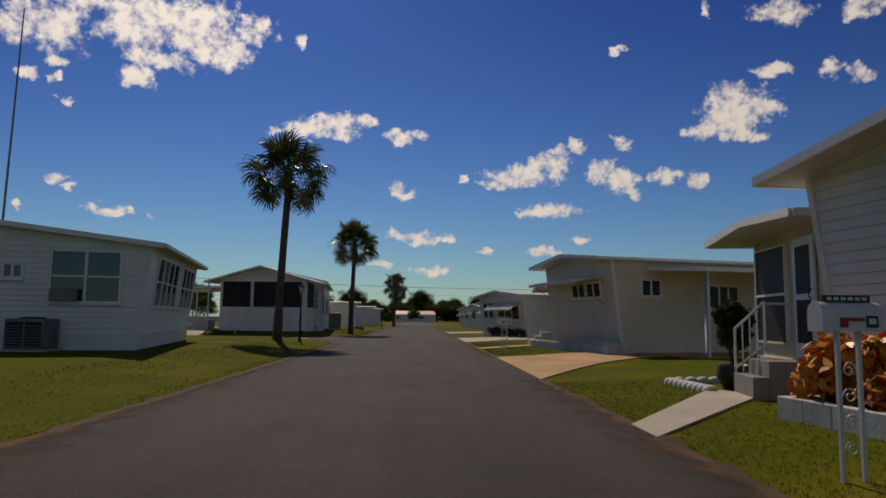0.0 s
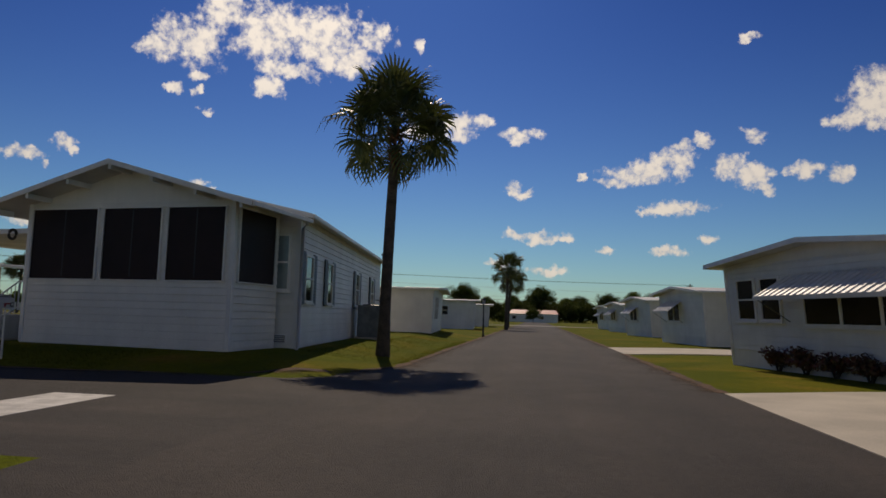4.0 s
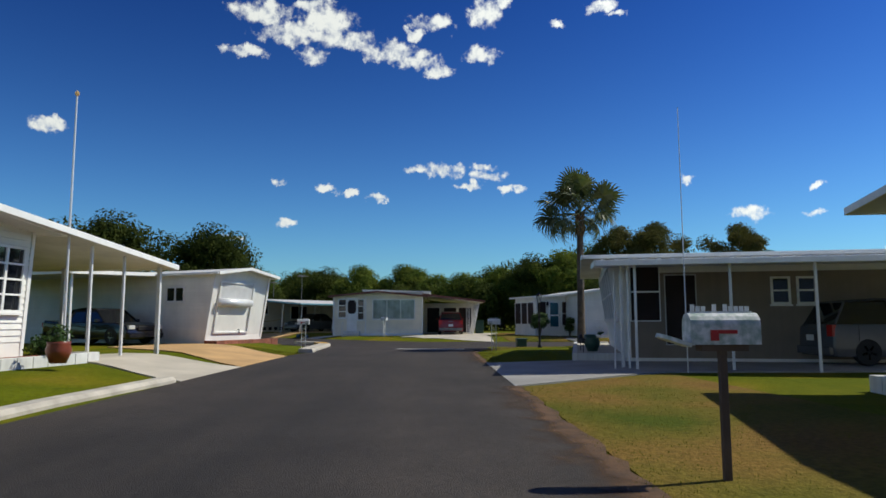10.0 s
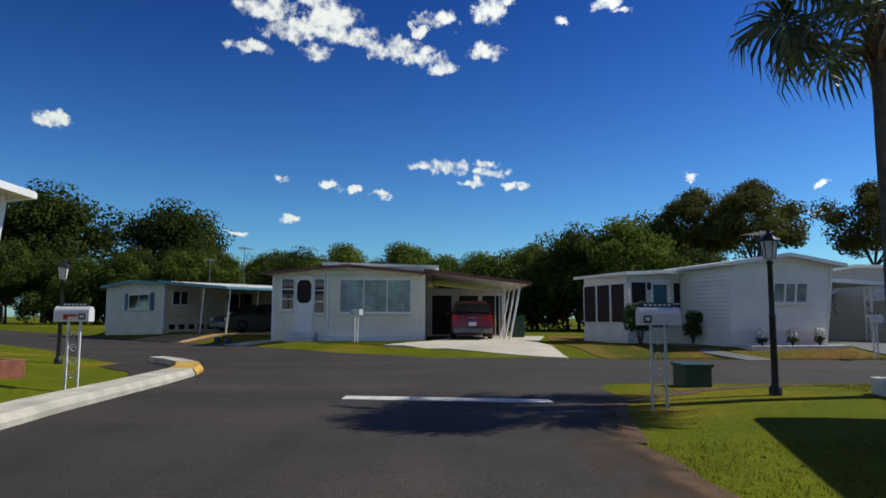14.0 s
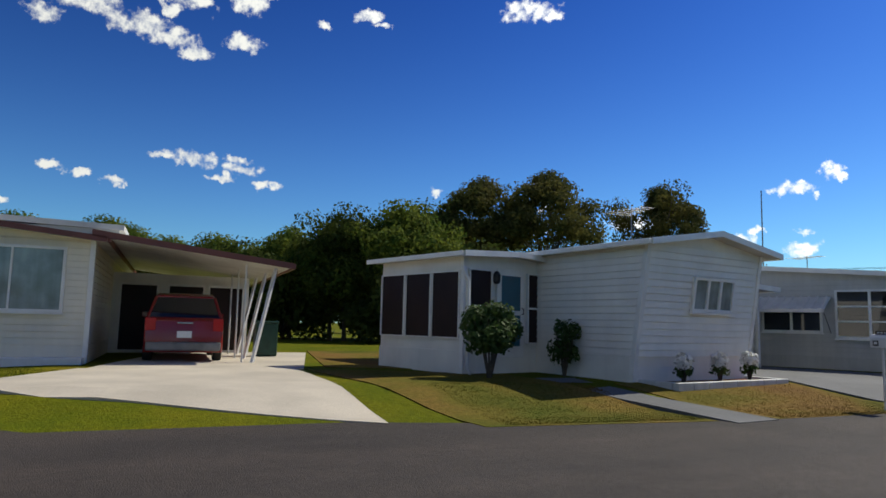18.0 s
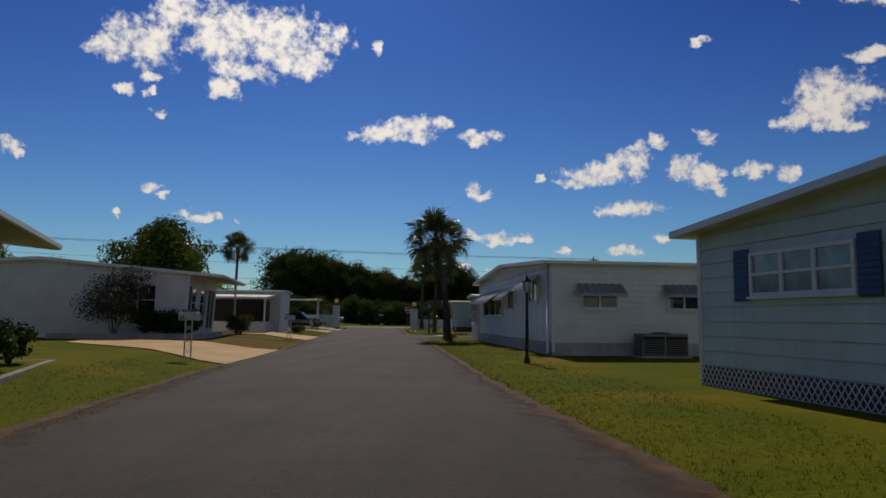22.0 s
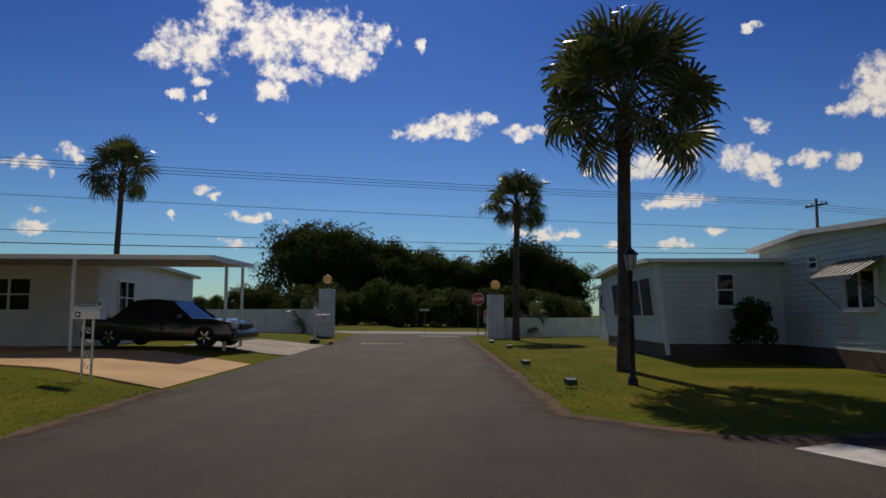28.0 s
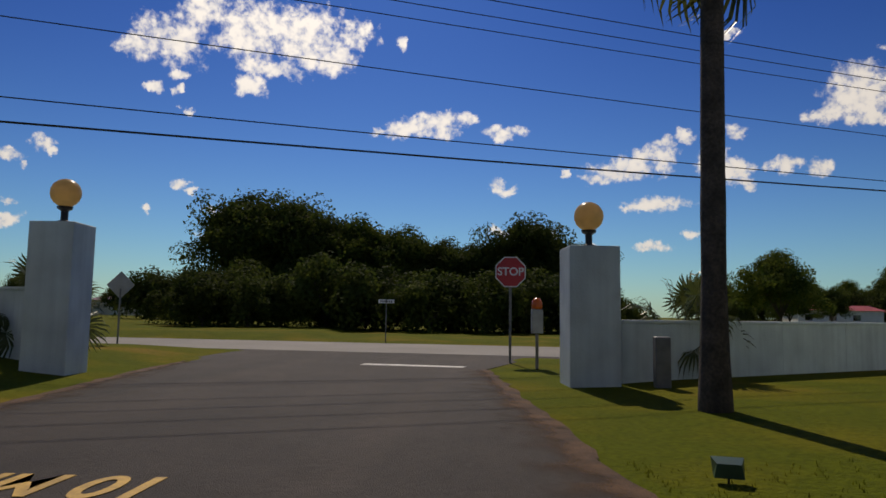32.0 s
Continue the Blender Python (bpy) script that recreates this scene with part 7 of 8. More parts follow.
def boundary_wall(a, b, h, panels):
    ob = thing("boundary_wall", pose(a[0], a[1], 0, 0, 0, math.degrees(math.atan2(b[1] - a[1], b[0] - a[0]))), "pale stucco boundary wall with a flat cap", "wall", "boundary walls")
    ln = math.hypot(b[0] - a[0], b[1] - a[1]) / panels
    for i in range(panels):
        part("wall_panel", box(bmesh.new(), i * ln + .004, (i + 1) * ln - .004, -.09, .09, -.3, h), STUCCO, ob)
        part("cap", box(bmesh.new(), i * ln + .004, (i + 1) * ln - .004, -.12, .12, h, h + .06, .01), STUCCO, ob)


boundary_wall((-82.7, 133.0), (-104, 141.5), 1.5, 8)
boundary_wall((-73.0, 133.6), (-66.0, 138.6), 1.05, 4)
boundary_wall((-66.0, 138.7), (-40, 138.2), 1.05, 8)

# ---- vehicles ----
car(-27.8, 51.0, 10, CAR_BLUE, "dark blue SUV parked in the carport, tail to the lane", "suv", 4.55, 1.82, 1.7)
car(-46.4, 53.0, 0, CAR_GREY, "dark grey SUV in the shaded carport", "suv", 4.5, 1.8, 1.65)
car(-78.8, 42.2, 90, CAR_RED, "red retro wagon parked in the open carport", "wagon", 4.3, 1.72, 1.6)
car(-56.9, 27.5, -23, CAR_BLACK, "black sedan facing the lane from the carport", "sedan", 4.7, 1.8, 1.45)
car(-82.4, 116.9, -88, CAR_BLACK, "black sedan parked across the drive under the carport", "sedan", 4.8, 1.82, 1.45)
car(-85.2, 31.1, 228, CAR_GREY, "dark car under the blue-edged carport", "sedan", 4.6, 1.8, 1.45)

# ---- trees ----
OAK = crown_tree(9, 4.6, 11, LEAF, clumps=100, per=190, size=.145, trunk_f=.2, label="dense dark oak in the tree belt")
OAK2 = crown_tree(8, 4.2, 12, LEAF_LIGHT, clumps=90, per=190, size=.14, trunk_f=.2, label="leafy mid-green tree behind the homes")
PINE = crown_tree(11, 4.2, 13, LEAF_PINE, clumps=74, per=240, size=.12, trunk_f=.45, flat=.72, gappy=.45, label="open-crowned pine with flat tufts")
SCRUB = crown_tree(4, 3.6, 14, LEAF, clumps=55, per=150, size=.16, trunk_f=.05, flat=1.0, label="dark undergrowth scrub between trees")
rnd = random.Random(5)


def tree_row(x0, y0, x1, y1, n, protos, s0, s1, jitter=3.0):
    for i in range(n):
        f = (i + .5) / n
        set_tree(rnd.choice(protos), x0 + (x1 - x0) * f + rnd.uniform(-jitter, jitter), y0 + (y1 - y0) * f + rnd.uniform(-jitter, jitter),
                 rnd.uniform(s0, s1), rnd.uniform(0, 360), rnd.uniform(.9, 1.15))


# the belt across the main road
for x, y, s, p in ((-112.0, 210, 1.85, OAK), (-106.5, 209, 1.8, OAK), (-101.5, 211, 1.6, OAK), (-96.5, 210, 1.6, OAK2), (-90.5, 210, 1.35, OAK), (-85, 211, 1.2, OAK),
                   (-80, 210, 1.15, OAK), (-73.5, 209, 1.5, OAK), (-67.5, 210, 1.12, OAK)):
    set_tree(p, x, y, s, rnd.uniform(0, 360))
    set_tree(OAK, x + rnd.uniform(-2, 2), y + 7, s * .85, rnd.uniform(0, 360))
for k in range(16):
    set_tree(rnd.choice((SCRUB, SCRUB, OAK2)), -112 + 2.9 * k + rnd.uniform(-1, 1), 190 + rnd.uniform(-3, 3), rnd.uniform(.75, 1.15), rnd.uniform(0, 360))
for k in range(22):
    set_tree(SCRUB, -97 + 1.35 * k + rnd.uniform(-1, 1), 164 + rnd.uniform(-4, 5), rnd.uniform(.4, 1.0), rnd.uniform(0, 360))
set_tree(OAK2, -55, 176, .75, 10)
set_tree(OAK2, -88.2, 102.6, .97, 40)
for x, y, sc in ((-140, -12, 2.0), (-131, -20, 1.75), (-148, 2, 1.9), (-150, -24, 1.8)):
    set_tree(OAK, x, y, sc, rnd.uniform(0, 360))
# behind the junction
tree_row(-128, -8, -110, 42, 24, [OAK, OAK2], .72, .95, 4)
tree_row(-124, -2, -106, 44, 14, [SCRUB], .9, 1.3, 2)
tree_row(-104, 44, -93, 56, 5, [OAK, OAK2], .7, .85, 2)
tree_row(-102, 46, -90, 60, 7, [SCRUB], .9, 1.2, 2)
for x, y, s, p in ((-96.6, 53.9, .95, OAK2), (-101, 61.0, 1.0, PINE), (-96.6, 63.4, .98, PINE), (-103, 57.9, 1.0, OAK), (-95.5, 71.5, .95, PINE)):
    set_tree(p, x, y, s, rnd.uniform(0, 360))
tree_row(-100, 80, -106, 118, 6, [OAK, OAK2], .55, .8, 2)
tree_row(-70, 4, -44, -6, 5, [OAK, OAK2], .8, 1.0, 2)
tree_row(-136, -30, -85, -40, 9, [OAK, OAK2], .9, 1.2, 3)
tree_row(-40, 262, 40, 272, 12, [OAK, OAK2], .8, 1.3, 3)
tree_row(-40, 256, 40, 264, 14, [SCRUB], 1.2, 1.7, 3)
tree_row(-190, 226, -128, 216, 11, [OAK2, OAK, SCRUB], .5, .75, 3)
tree_row(-58, 200, 0, 204, 10, [OAK, SCRUB], .45, .7, 3)
for k, p in enumerate((OAK, OAK2, PINE, SCRUB)):
    p.matrix_world = pose(-130 + 3 * k, 50 + 10 * k, 0)


# ---- kerbs, road paint, signs ----
kerb("kerb", [(-35.6, 35.6), (-38.8, 35.55), (-42.7, 35.75)], "pale worn concrete kerb at the lawn edge")
kerb("kerb", [(-55.2, 36.1), (-57.0, 35.95), (-58.8, 35.9), (-60.4, 35.85), (-62, 35.75)], "pale concrete kerb at the lane corner", w=.55, h=.16)
kerb("kerb", [(-62.05, 35.75), (-63.2, 35.5), (-64.2, 35.1)], "kerb end painted yellow", PAINT_YELLOW, w=.55, h=.15)
kerb("kerb", [(-64.25, 35.1), (-65.3, 34.4), (-66.2, 33.6)], "pale concrete kerb at the lane corner", w=.45, h=.15)
for name, outline, label in (("stop_line", [(-58.7, 39.4), (-58.3, 39.4), (-57.9, 42.3), (-58.3, 42.3)], "worn white stop line at the junction"),
                             ("stop_line", [(-78.2, 136.6), (-75.9, 136.4), (-75.85, 136.8), (-78.15, 137.0)], "white stop line at the gate"),
                             ("stop_line", [(-68.65, 104.16), (-67.3, 101.99), (-66.75, 102.58), (-68.11, 104.51)], "broad white stop line across a side lane")):
    solid(name, prism(bmesh.new(), outline, .012, .019), PAINT_WHITE, label, "stop line", kind="structure")


def lettering(text, size, depth, material, m, label, name="lettering", parent=None, kind=""):
    """Flat raised letters made with the built-in font, turned into a mesh."""
    cu = bpy.data.curves.new(name, "FONT")
    cu.body, cu.size, cu.extrude, cu.align_x, cu.align_y = text, size, depth, "CENTER", "CENTER"
    cu.offset = size * .02
    tmp = bpy.data.objects.new(name, cu)
    scene.collection.objects.link(tmp)
    me = bpy.data.meshes.new_from_object(tmp.evaluated_get(bpy.context.evaluated_depsgraph_get()))
    bpy.data.objects.remove(tmp)
    me.materials.clear()
    me.materials.append(material)
    if parent:
        return part(name, me, None, parent, label, m)
    ob = new(name, me)
    ob.matrix_world = m
    return tagged(ob, label, "road marking", kind=kind)


# the speed marking reads from the gate side
lettering("10 MPH", .62, .002, PAINT_YELLOW, pose(-77.85, 125.95, .019, 0, 0, 184) @ Matrix.Diagonal((.9, 1.25, 1, 1)), "worn yellow speed marking on the asphalt", "road_lettering", kind="structure")


def stop_sign(x, y, rot, z):
    ob = thing("stop_sign", at(x, y, rot), "red octagonal stop sign on a thin grey post", "stop sign")
    part("post", box(bmesh.new(), -.03, .03, .012, .05, -.3, z + .3, .004), METAL_GREY, ob)
    face = lambda r, y0, y1: prism(bmesh.new(), [(r * math.cos(math.radians(22.5 + 45 * k)), r * math.sin(math.radians(22.5 + 45 * k))) for k in range(8)], y0, y1)
    up = pose(0, 0, z, 90)
    p = part("plate", face(.40, -.004, .003), SIGN_WHITE, ob, "white rim", up)
    part("red_face", face(.37, .0035, .006), SIGN_RED, p)
    lettering("STOP", .27, .001, SIGN_WHITE, Matrix.Translation((0, 0, .008)), "white capital letters", parent=p)
    return ob


stop_sign(-74.9, 138.2, 8, 2.2)
bc = thing("entry_keypad", at(-74.3, 136.6, 8), "grey box post with an orange beacon on top", "keypad post")
part("post", box(bmesh.new(), -.03, .03, -.03, .03, -.3, .75, .004), METAL_GREY, bc)
part("box", box(bmesh.new(), -.12, .12, -.1, .1, .76, 1.28, .01), SIGN_BACK, bc)
part("beacon", lathe(bmesh.new(), [(.1, 1.285), (.12, 1.34), (.11, 1.46), (.05, 1.52)], 12), ORANGE, bc, "orange beacon", smooth=True)
solid("post_stub", box(bmesh.new(), -.12, .12, -.12, .12, -.2, .8, .02), METAL_GREY, "short grey box post by the gate pillar", "post", m=at(-72.4, 133.0))
sg = thing("street_sign", at(-80, 148.4, 5), "small white street sign on a thin post", "street sign")
part("post", tube(bmesh.new(), [(0, 0, -.3), (0, 0, 1.7)], .025, 6), METAL_GREY, sg)
pl = part("plate", box(bmesh.new(), -.32, .32, -.012, .012, 1.55, 1.7), SIGN_WHITE, sg)
for k in range(6):
    part("lettering", box(bmesh.new(), -.25 + k * .085, -.19 + k * .085, -.016, -.0125, 1.59, 1.66), METAL_GREY, pl)
ds = thing("warning_sign", at(-85.6, 139.2, 10), "back of a diamond road sign above the wall", "road sign")
part("post", tube(bmesh.new(), [(0, 0, -.3), (0, 0, 1.5)], .025, 6), METAL_GREY, ds)
part("plate", prism(bmesh.new(), [(.38, 0), (0, .38), (-.38, 0), (0, -.38)], -.004, .004), SIGN_BACK, ds, m=pose(0, 0, 1.6, 90))


def spotlight(x, y, rot):
    ob = thing("ground_spotlight", at(x, y, rot) @ Matrix.Scale(.62, 4), "small dark green spotlight box on the grass", "spotlight", "ground spotlights")
    part("stake", tube(bmesh.new(), [(0, 0, -.1), (0, 0, .12)], .015, 6), METAL_BLACK, ob)
    part("housing", hexa(bmesh.new(), [(-.16, -.09, .1), (.16, -.09, .1), (.16, .09, .08), (-.16, .09, .08), (-.18, -.13, .28), (.18, -.13, .28), (.13, .1, .24), (-.13, .1, .24)]), POT_GREEN, ob)
    part("lens", hexa(bmesh.new(), [(-.13, -.105, .13), (.13, -.105, .13), (.13, -.1, .13), (-.13, -.1, .13), (-.15, -.136, .26), (.15, -.136, .26), (.15, -.131, .26), (-.15, -.131, .26)]), GLASS, ob)
    return ob


for x, y, r in ((-70.5, 109.3, 200), (-71.4, 114.0, 200), (-72.2, 122.15, 200), (-73.2, 126.8, 170), (-79.6, 124.1, 120)):
    spotlight(x, y, r)


# ---- overhead lines along the main road ----
def cable(a, b, sag, r=.018):
    pts = []
    for i in range(17):
        f = i / 16
        pts.append((a[0] + (b[0] - a[0]) * f, a[1] + (b[1] - a[1]) * f, a[2] + (b[2] - a[2]) * f - sag * 4 * f * (1 - f)))
    return solid("power_line", tube(bmesh.new(), pts, r, 5), WIRE, "dark overhead cable along the main road", "cable", "overhead cables")


def utility_pole(x, y, rot=0):
    ob = thing("utility_pole", at(x, y, rot), "weathered wooden utility pole with a crossarm", "utility pole", "utility poles")
    part("pole", tube(bmesh.new(), [(0, 0, -.5), (0, 0, 10.2)], [.16, .11], 10), WOOD_OLD, ob, smooth=True)
    part("crossarm", box(bmesh.new(), -1.0, 1.0, -.06, .06, 9.6, 9.74, .01), WOOD_OLD, ob)
    for k in (-.9, -.45, .45, .9):
        part("insulator", lathe(bmesh.new(), [(.03, 9.74), (.05, 9.79), (.04, 9.87), (.02, 9.9)], 8, k), METAL_GREY, ob)
    return ob


for (x0, y0), (x1, y1) in (((-135, 110.0), (-50, 152.5)), ((-50, 152.5), (35, 195))):
    for z0, z1, o, r in ((9.6, 9.9, -.9, .014), (9.6, 9.9, 0.0, .014), (9.6, 9.9, .9, .014), (8.1, 7.8, 0, .014), (6.0, 6.3, .1, .016), (5.0, 6.0, -.1, .026)):
        cable((x0 - .45 * o, y0 + .89 * o, z0), (x1 - .45 * o, y1 + .89 * o, z1), .5, r)
for x, y in ((-135, 110.0), (-50, 152.5), (35, 195)):
    utility_pole(x, y, 117)

# ---- planting ----
for k, (x, y) in enumerate(((5.05, 8.35), (5.2, 7.5))):
    bush(x, y, .55, 1.05, CROTON, "orange and red croton shrub in the corner bed", 20 + k, 1300, .085)
bush(5.3, 6.4, .5, .6, LEAF_BUSH, "low green shrub in the front bed", 22, 1200, .05)
pot(5.55, 12.1, .3, .42, PLAQUE, "dark square-shouldered pot beside the steps")
bush(5.55, 12.1, .36, 1.35, LEAF, "dark green shrub growing in the pot", 23, 1500, .06, dz=.3)
for k in range(6):
    bush(5.35 + .28 * k, 49.0 - .95 * k, .48, .62, RED_LEAF, "clipped maroon-red shrub in the hedge below the windows", 30 + k, 900, .05)
for k in range(4):
    pot(-39.0 + 2.2 * k, 48.35 - .33 * k, .17 - .02 * (k % 2), .3, POT_GREEN if k % 2 else SHUTTER_BLUE, "small glazed pot on the planter ledge", dz=.27)
for x, y in ((-54.6, 46.9), (-52.4, 46.4), (-50.0, 45.9)):
    pot(x, y, .24, .42, POT_GREEN, "dark green plastic pot on the pale ledge", dz=.21)


def path_light(x, y, dz=0.0):
    ob = thing("path_light", at(x, y, dz=dz), "black solar path light on a short stake", "path light", "path lights")
    part("stake", tube(bmesh.new(), [(0, 0, -.05), (0, 0, .3)], .012, 6), METAL_BLACK, ob)
    part("shade", lathe(bmesh.new(), [(.05, .29), (.05, .36), (.085, .37), (.06, .41), (.01, .43)], 10), METAL_BLACK, ob)


for x, y in ((-55.3, 46.7), (-53.5, 46.3), (-51.2, 45.8), (-49.0, 45.4)):
    path_light(x, y, .21)
box_u = thing("planter_box", at(-60.1, 45.0), "dark green square planter box on the lawn", "planter box")
part("tub", box(bmesh.new(), -.3, .3, -.22, .22, -.1, .34, .02), POT_GREEN, box_u)
part("rim", box(bmesh.new(), -.33, .33, -.25, .25, .33, .38, .01), POT_GREEN, box_u)
solid("aerial_mast", tube(bmesh.new(), [(0, 0, 0), (0, 0, 6.0)], [.016, .009], 6), METAL_WHITE, "thin white aerial mast beside the carport", "aerial", m=at(-44.0, 46.6))
solid("aerial_mast", tube(bmesh.new(), [(0, 0, 0), (.25, 0, 11.2)], [.05, .02], 6), METAL_GREY, "tall thin radio mast behind the first home", "aerial", m=at(-13.8, 22.6))
for x, y, hh in ((-88.0, 29.5, 4.9), (-92.5, 26.0, 4.6), (-75.2, 53.6, 4.4), (-41.5, 27.0, 4.7), (-80.4, 66.5, 4.3)):
    antenna(x, y, hh, "television aerial rising above a mobile home roof")
fp = thing("flagpole", at(-44.6, 32.6), "thin white flagpole with a small ball top", "flagpole")
part("pole", tube(bmesh.new(), [(0, 0, -.2), (0, 0, 6.2)], [.035, .02], 8), METAL_WHITE, fp)
part("ball", lathe(bmesh.new(), [(.005, 6.2), (.05, 6.25), (.05, 6.3), (.005, 6.35)], 10), BALL, fp)
for x, y in ((-39.2, 33.1), (-42.6, 33.6)):
    pot(x, y, .24, .42, TERRACOTTA, "dark terracotta pot with a small shrub by the planter", dz=.15, plant=LEAF_BUSH)
for k, (x, y) in enumerate(((-38.2, 32.2), (-40.2, 32.4), (-41.4, 32.7), (-43.4, 32.9))):
    bush(x, y, .4, .55, LEAF_BUSH, "small green shrub in the planter", 40 + k, 900, .045, dz=.1)
bush(-71.9, 47.7, .62, 1.45, LEAF_BUSH, "round clipped green shrub in front of the porch", 50, 4200, .055, stem=.3)
bush(-72.4, 49.7, .38, 1.2, LEAF_BUSH, "dark narrow shrub beside the blue door", 51, 1200, .05)
for k, (x, y) in enumerate(((-70.5, 51.2), (-70.7, 52.3), (-70.9, 53.3))):
    ob = bush(x, y, .2, .32, LEAF_BUSH, "small plant with white flowers in the bed", 52 + k, 300, .035, name="flowering_plant", dz=.1)
    bm = bmesh.new()
    leaf_cluster(bm, (0, 0, .36), .19, 170, .055, random.Random(k))
    part("blossom", bm, PETAL, ob, "white blossom")
for k, (x, y) in enumerate(((-71.0, 61.1), (-71.4, 62.6), (-72.2, 64.4), (-72.9, 65.9), (-73.7, 67.6))):
    bush(x, y, .55, (1.5, 1.0, 1.2, .9, .8)[k], LEAF_BUSH if k != 1 else LEAF_LIGHT, "leafy flowering shrub along the house front", 60 + k, 1300, .06)
pot(-70.7, 60.3, .25, .4, TERRACOTTA, "terracotta pot at the corner of the bed", plant=CROTON)
bush(-79.9, 81.9, 1.55, 3.0, MAUVE_TWIG, "tall twiggy reddish shrub against the side wall", 70, 6500, .05)
for k, (x, y) in enumerate(((-77.35, 83.1), (-78.15, 82.85), (-78.9, 82.6))):
    bush(x, y, .72, 1.25, LEAF, "dark clipped hedge shrub at the house corner", 72 + k, 2200, .06)
for k in range(4, 6):
    bush(-76.7 - .27 * k, 85.0 + 1.25 * k, .7, 1.05, LEAF, "dark clipped hedge shrub along the house front", 80 + k, 1500, .06)
for k in range(4):
    bush(-77.6 - .2 * k, 99.9 + 1.1 * k, .4, .5, LEAF_BUSH, "low shrub in the front bed", 90 + k, 800, .05)
bush(-65.6, 115.9, .55, 1.75, LEAF, "dark rounded shrub beside the pale green home", 95, 2400, .06)
bush(-66.5, 93.8, .35, .4, CROTON, "small orange plant by the sunroom", 96, 500, .04)
for x, y in ((-84.2, 134.2), (-71.6, 135.2)):
    palm(x, y, .5, 1.8, spread=.75, leaves=18, seed=int(-x), label="low fan palm shrub beside the gate pillar", r=.1, boots=False)
for k, (x, y, m_) in enumerate(((-78.3, 31.2, SHUTTER_BLUE), (-77.2, 32.0, SHUTTER_BLUE))):
    pot(x, y, .14, .26, m_, "small blue pot beside the short path")
patch("footpath", [(-76.9, 31.9), (-75.9, 33.0), (-76.6, 35.4), (-77.4, 34.8)], CONCRETE, "short pale concrete path to the steps", 3, 3, category="path")


def edging(x0, y0, x1, y1, n, label="row of white scalloped edging stones"):
    ob = thing("edging_stones", Matrix.Identity(4), label, "edging")
    rot = math.degrees(math.atan2(y1 - y0, x1 - x0))
    me = mesh_of("stone", lathe(bmesh.new(), [(.12, -.1), (.13, .04), (.1, .1), (.03, .12)], 9), BLOCK, True)
    for i in range(n):
        f = i / (n - 1)
        x, y = x0 + (x1 - x0) * f, y0 + (y1 - y0) * f
        part("stone", me, None, ob, m=pose(x, y, ground_z(x, y), 0, 0, rot))


edging(4.75, 13.0, 4.85, 11.5, 9)
edging(4.95, 13.1, 5.9, 13.2, 5)

# ---- beyond the lanes ----
def far_house(x, y, rot, w, d, h, wall, roof, label, rise=.9):
    ob = thing("house", at(x, y, rot), label, "house", "distant houses")
    part("wall", box(bmesh.new(), 0, w, 0, d, -.3, h), wall, ob)
    bm = bmesh.new()
    v = [bm.verts.new(p) for p in ((-.4, -.4, h), (w + .4, -.4, h), (w + .4, d + .4, h), (-.4, d + .4, h), (.6, d / 2, h + rise), (w - .6, d / 2, h + rise))]
    for q in ((0, 1, 5, 4), (1, 2, 5), (2, 3, 4, 5), (3, 0, 4), (3, 2, 1, 0)):
        bm.faces.new([v[i] for i in q])
    part("roof", bm, roof, ob)
    for k in range(max(2, int(w / 4))):
        xx = 1 + k * (w - 2) / max(2, int(w / 4))
        win = part("window", lattice([xx, xx + .07, xx + 1.23, xx + 1.3], [.9, .97, 1.93, 2.0], -.04, -.002), TRIM, ob)
        part("pane", box(bmesh.new(), xx + .07, xx + 1.23, -.02, -.01, .97, 1.93), GLASS, win)
    return ob


far_house(-9, 246, -4, 15, 7, 2.6, WHITE, RED_ROOF, "long low white building with a red roof", 1.3)
far_house(-147, 228, -3, 14, 9, 2.5, WHITE, ROOF_BROWN, "low house with a dark roof beyond the main road")
far_house(-29, 240, -3, 13, 8, 2.6, WHITE, RED_ROOF, "white house with a red roof beyond the main road")


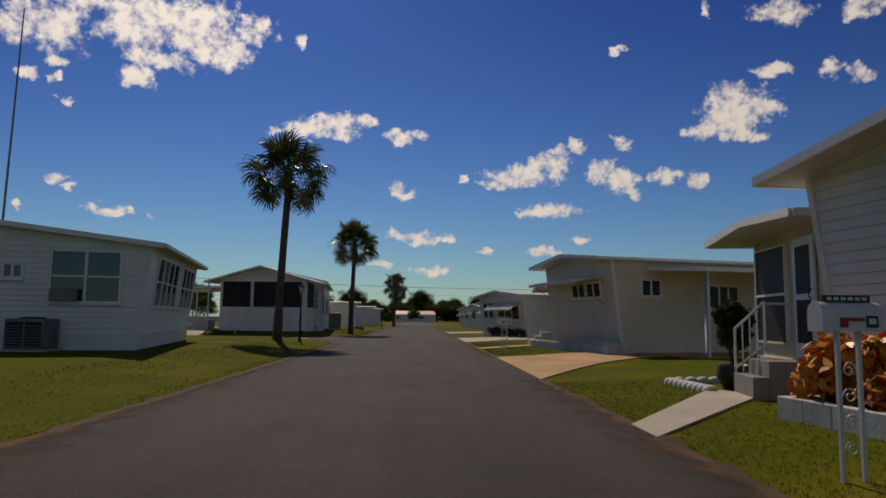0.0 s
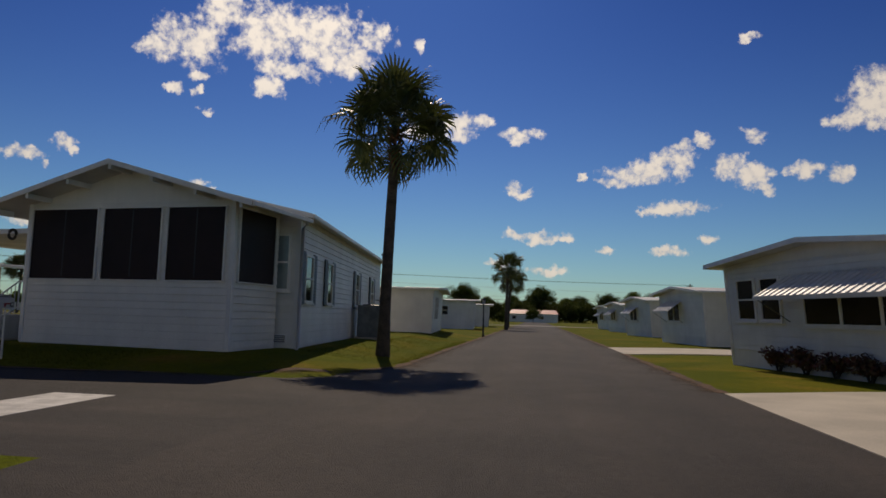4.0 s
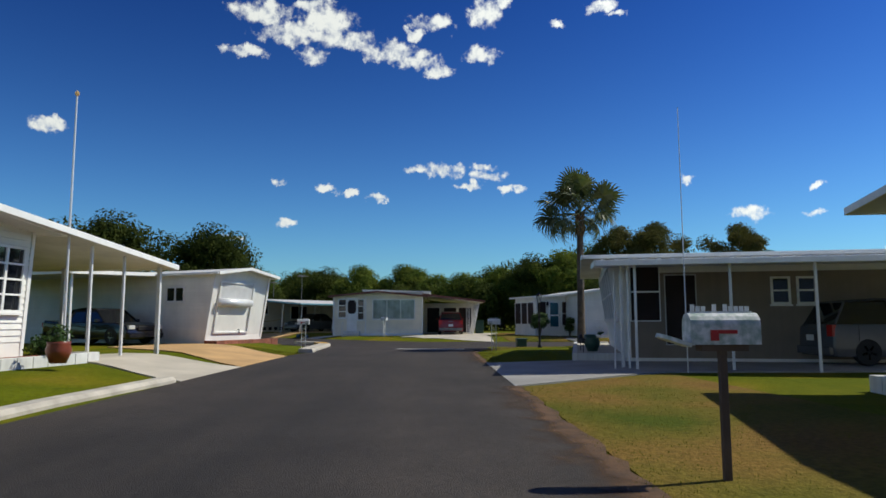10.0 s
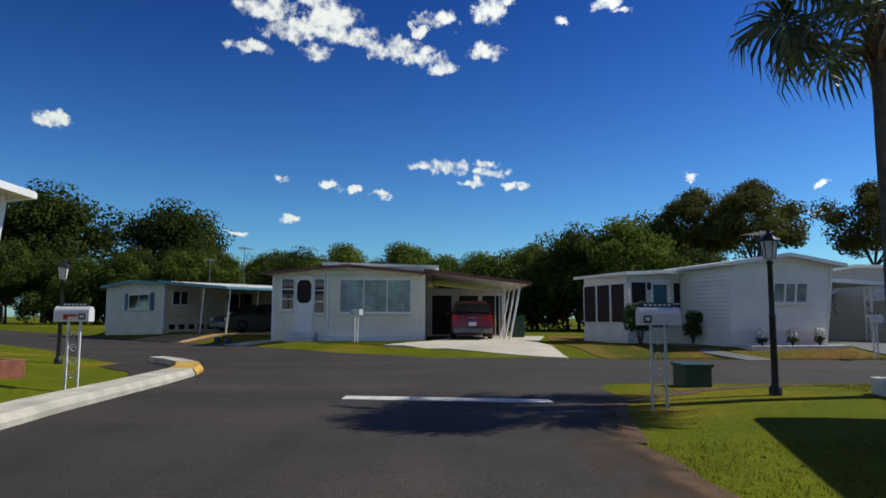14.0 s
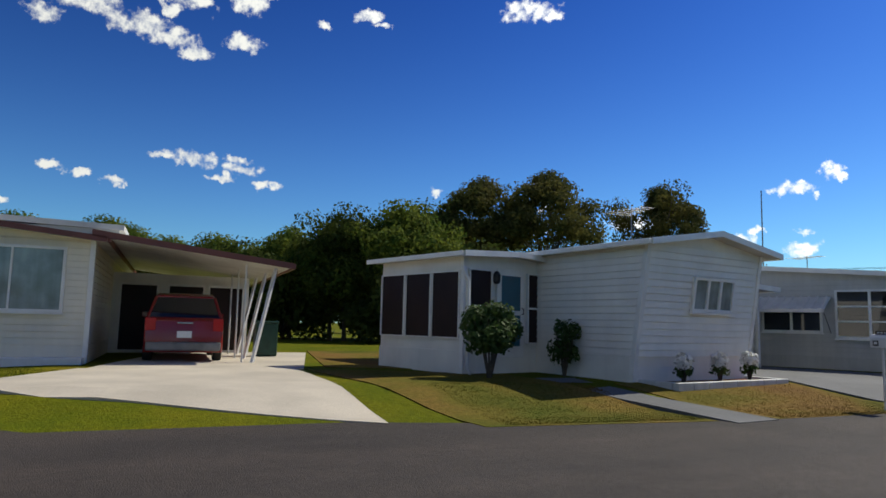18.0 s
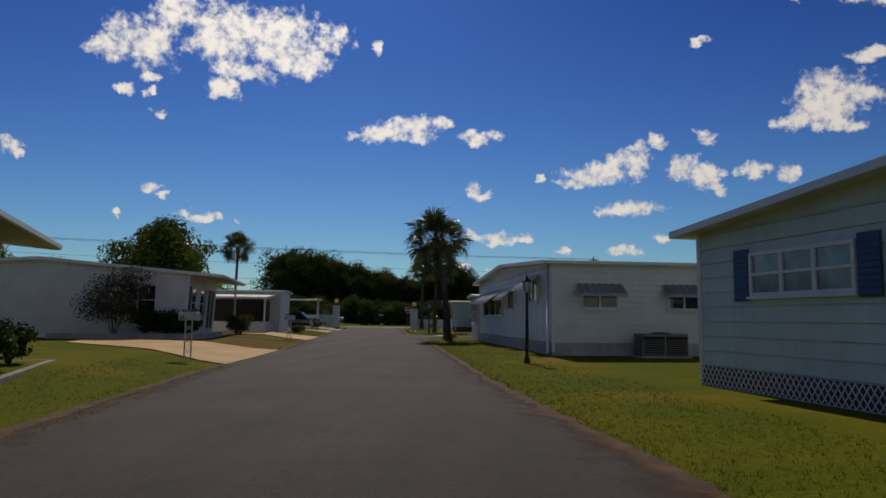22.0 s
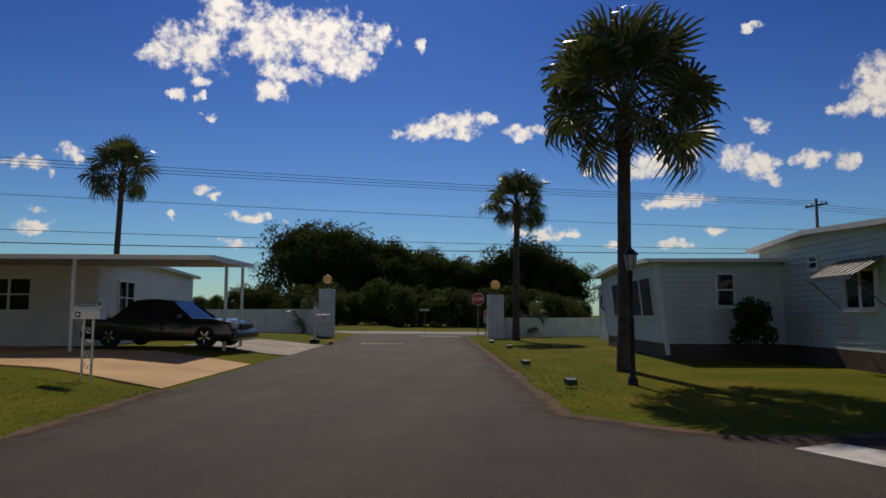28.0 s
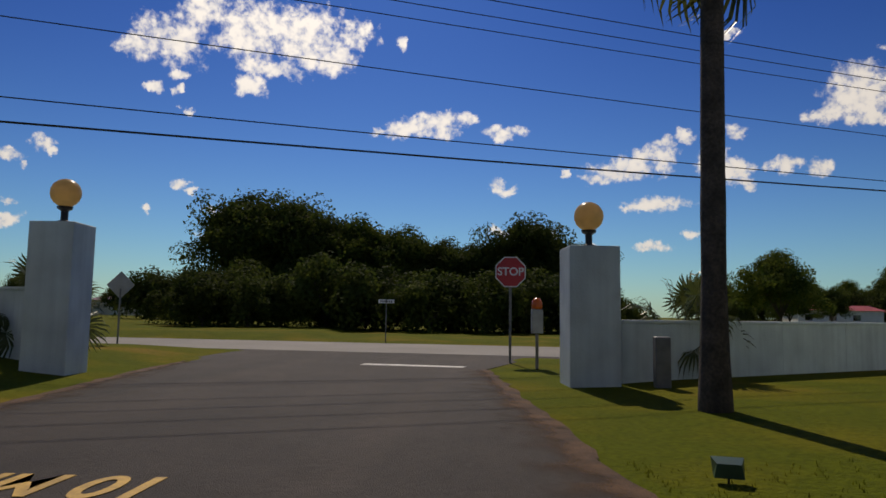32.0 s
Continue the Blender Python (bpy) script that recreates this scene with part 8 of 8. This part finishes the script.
# ---- grass edges ----
def grass_edge(name, lines, n, seed, label, wide=2.6, material=None):
    """Upright blades in tufts along the lane edges."""
    rnd = random.Random(seed)
    vs, fs = [], []
    for _ in range(n):
        (ax, ay), (bx, by) = rnd.choice(lines)
        f = rnd.random()
        nx, ny = by - ay, ax - bx
        ln = math.hypot(nx, ny)
        o = .06 + rnd.random() ** 1.6 * wide
        x, y = ax + (bx - ax) * f + nx / ln * o, ay + (by - ay) * f + ny / ln * o
        z = ground_z(x, y)
        for _k in range(3):
            px, py, a, hh = x + rnd.uniform(-.03, .03), y + rnd.uniform(-.03, .03), rnd.uniform(0, 6.28), rnd.uniform(.015, .042)
            c, s = math.cos(a), math.sin(a)
            i = len(vs)
            vs += [(px - .007 * c, py - .007 * s, z - .01), (px + .007 * c, py + .007 * s, z - .01), (px - s * hh * rnd.uniform(.2, .8), py + c * hh * .5, z + hh)]
            fs.append((i, i + 1, i + 2))
    me = bpy.data.meshes.new(name)
    me.from_pydata(vs, [], fs)
    me.materials.append(material or GRASS)
    tagged(new(name, me), label, "grass", kind="stuff")


grass_edge("grass", [((2.45, 1), (2.45, 13.5)), ((2.45, 23), (2.45, 35)), ((-3.8, 30), (-3.8, 6)), ((-3.8, 64), (-3.8, 47))], 18000, 1, "grass blades along the first lane")
grass_edge("grass", [((-31, 42.5), (-41.5, 42.5)), ((-48.5, 42.5), (-55, 42.5)), ((-9, 42.5), (-12.8, 42.5)), ((-33.5, 35.9), (-29, 35.9)), ((-55.5, 36.2), (-52.5, 35.9))],
           11000, 2, "grass blades along the cross lane")
grass_edge("grass", [((-60.2, 47), (-61.0, 52)), ((-61.0, 52), (-62.5, 60)), ((-62.5, 60), (-64.05, 68)), ((-64.05, 68), (-66.5, 84)), ((-66.5, 84), (-67.8, 92)), ((-70.7, 106), (-73.85, 127.4)),
                     ((-74, 90), (-71.7, 78.3)), ((-70.3, 71), (-68.4, 60.5)), ((-77.2, 107.8), (-74.9, 96)), ((-71.5, 39), (-75.2, 35.7))], 24000, 3, "grass blades along the lane to the gate")
grass_edge("grass", [((-67.5, 49.0), (-67.62, 45.9)), ((-67.55, 54.1), (-67.4, 50.3))], 16000, 4, "short dry grass blades beside the lane", 3.4, LAWN_DRY)
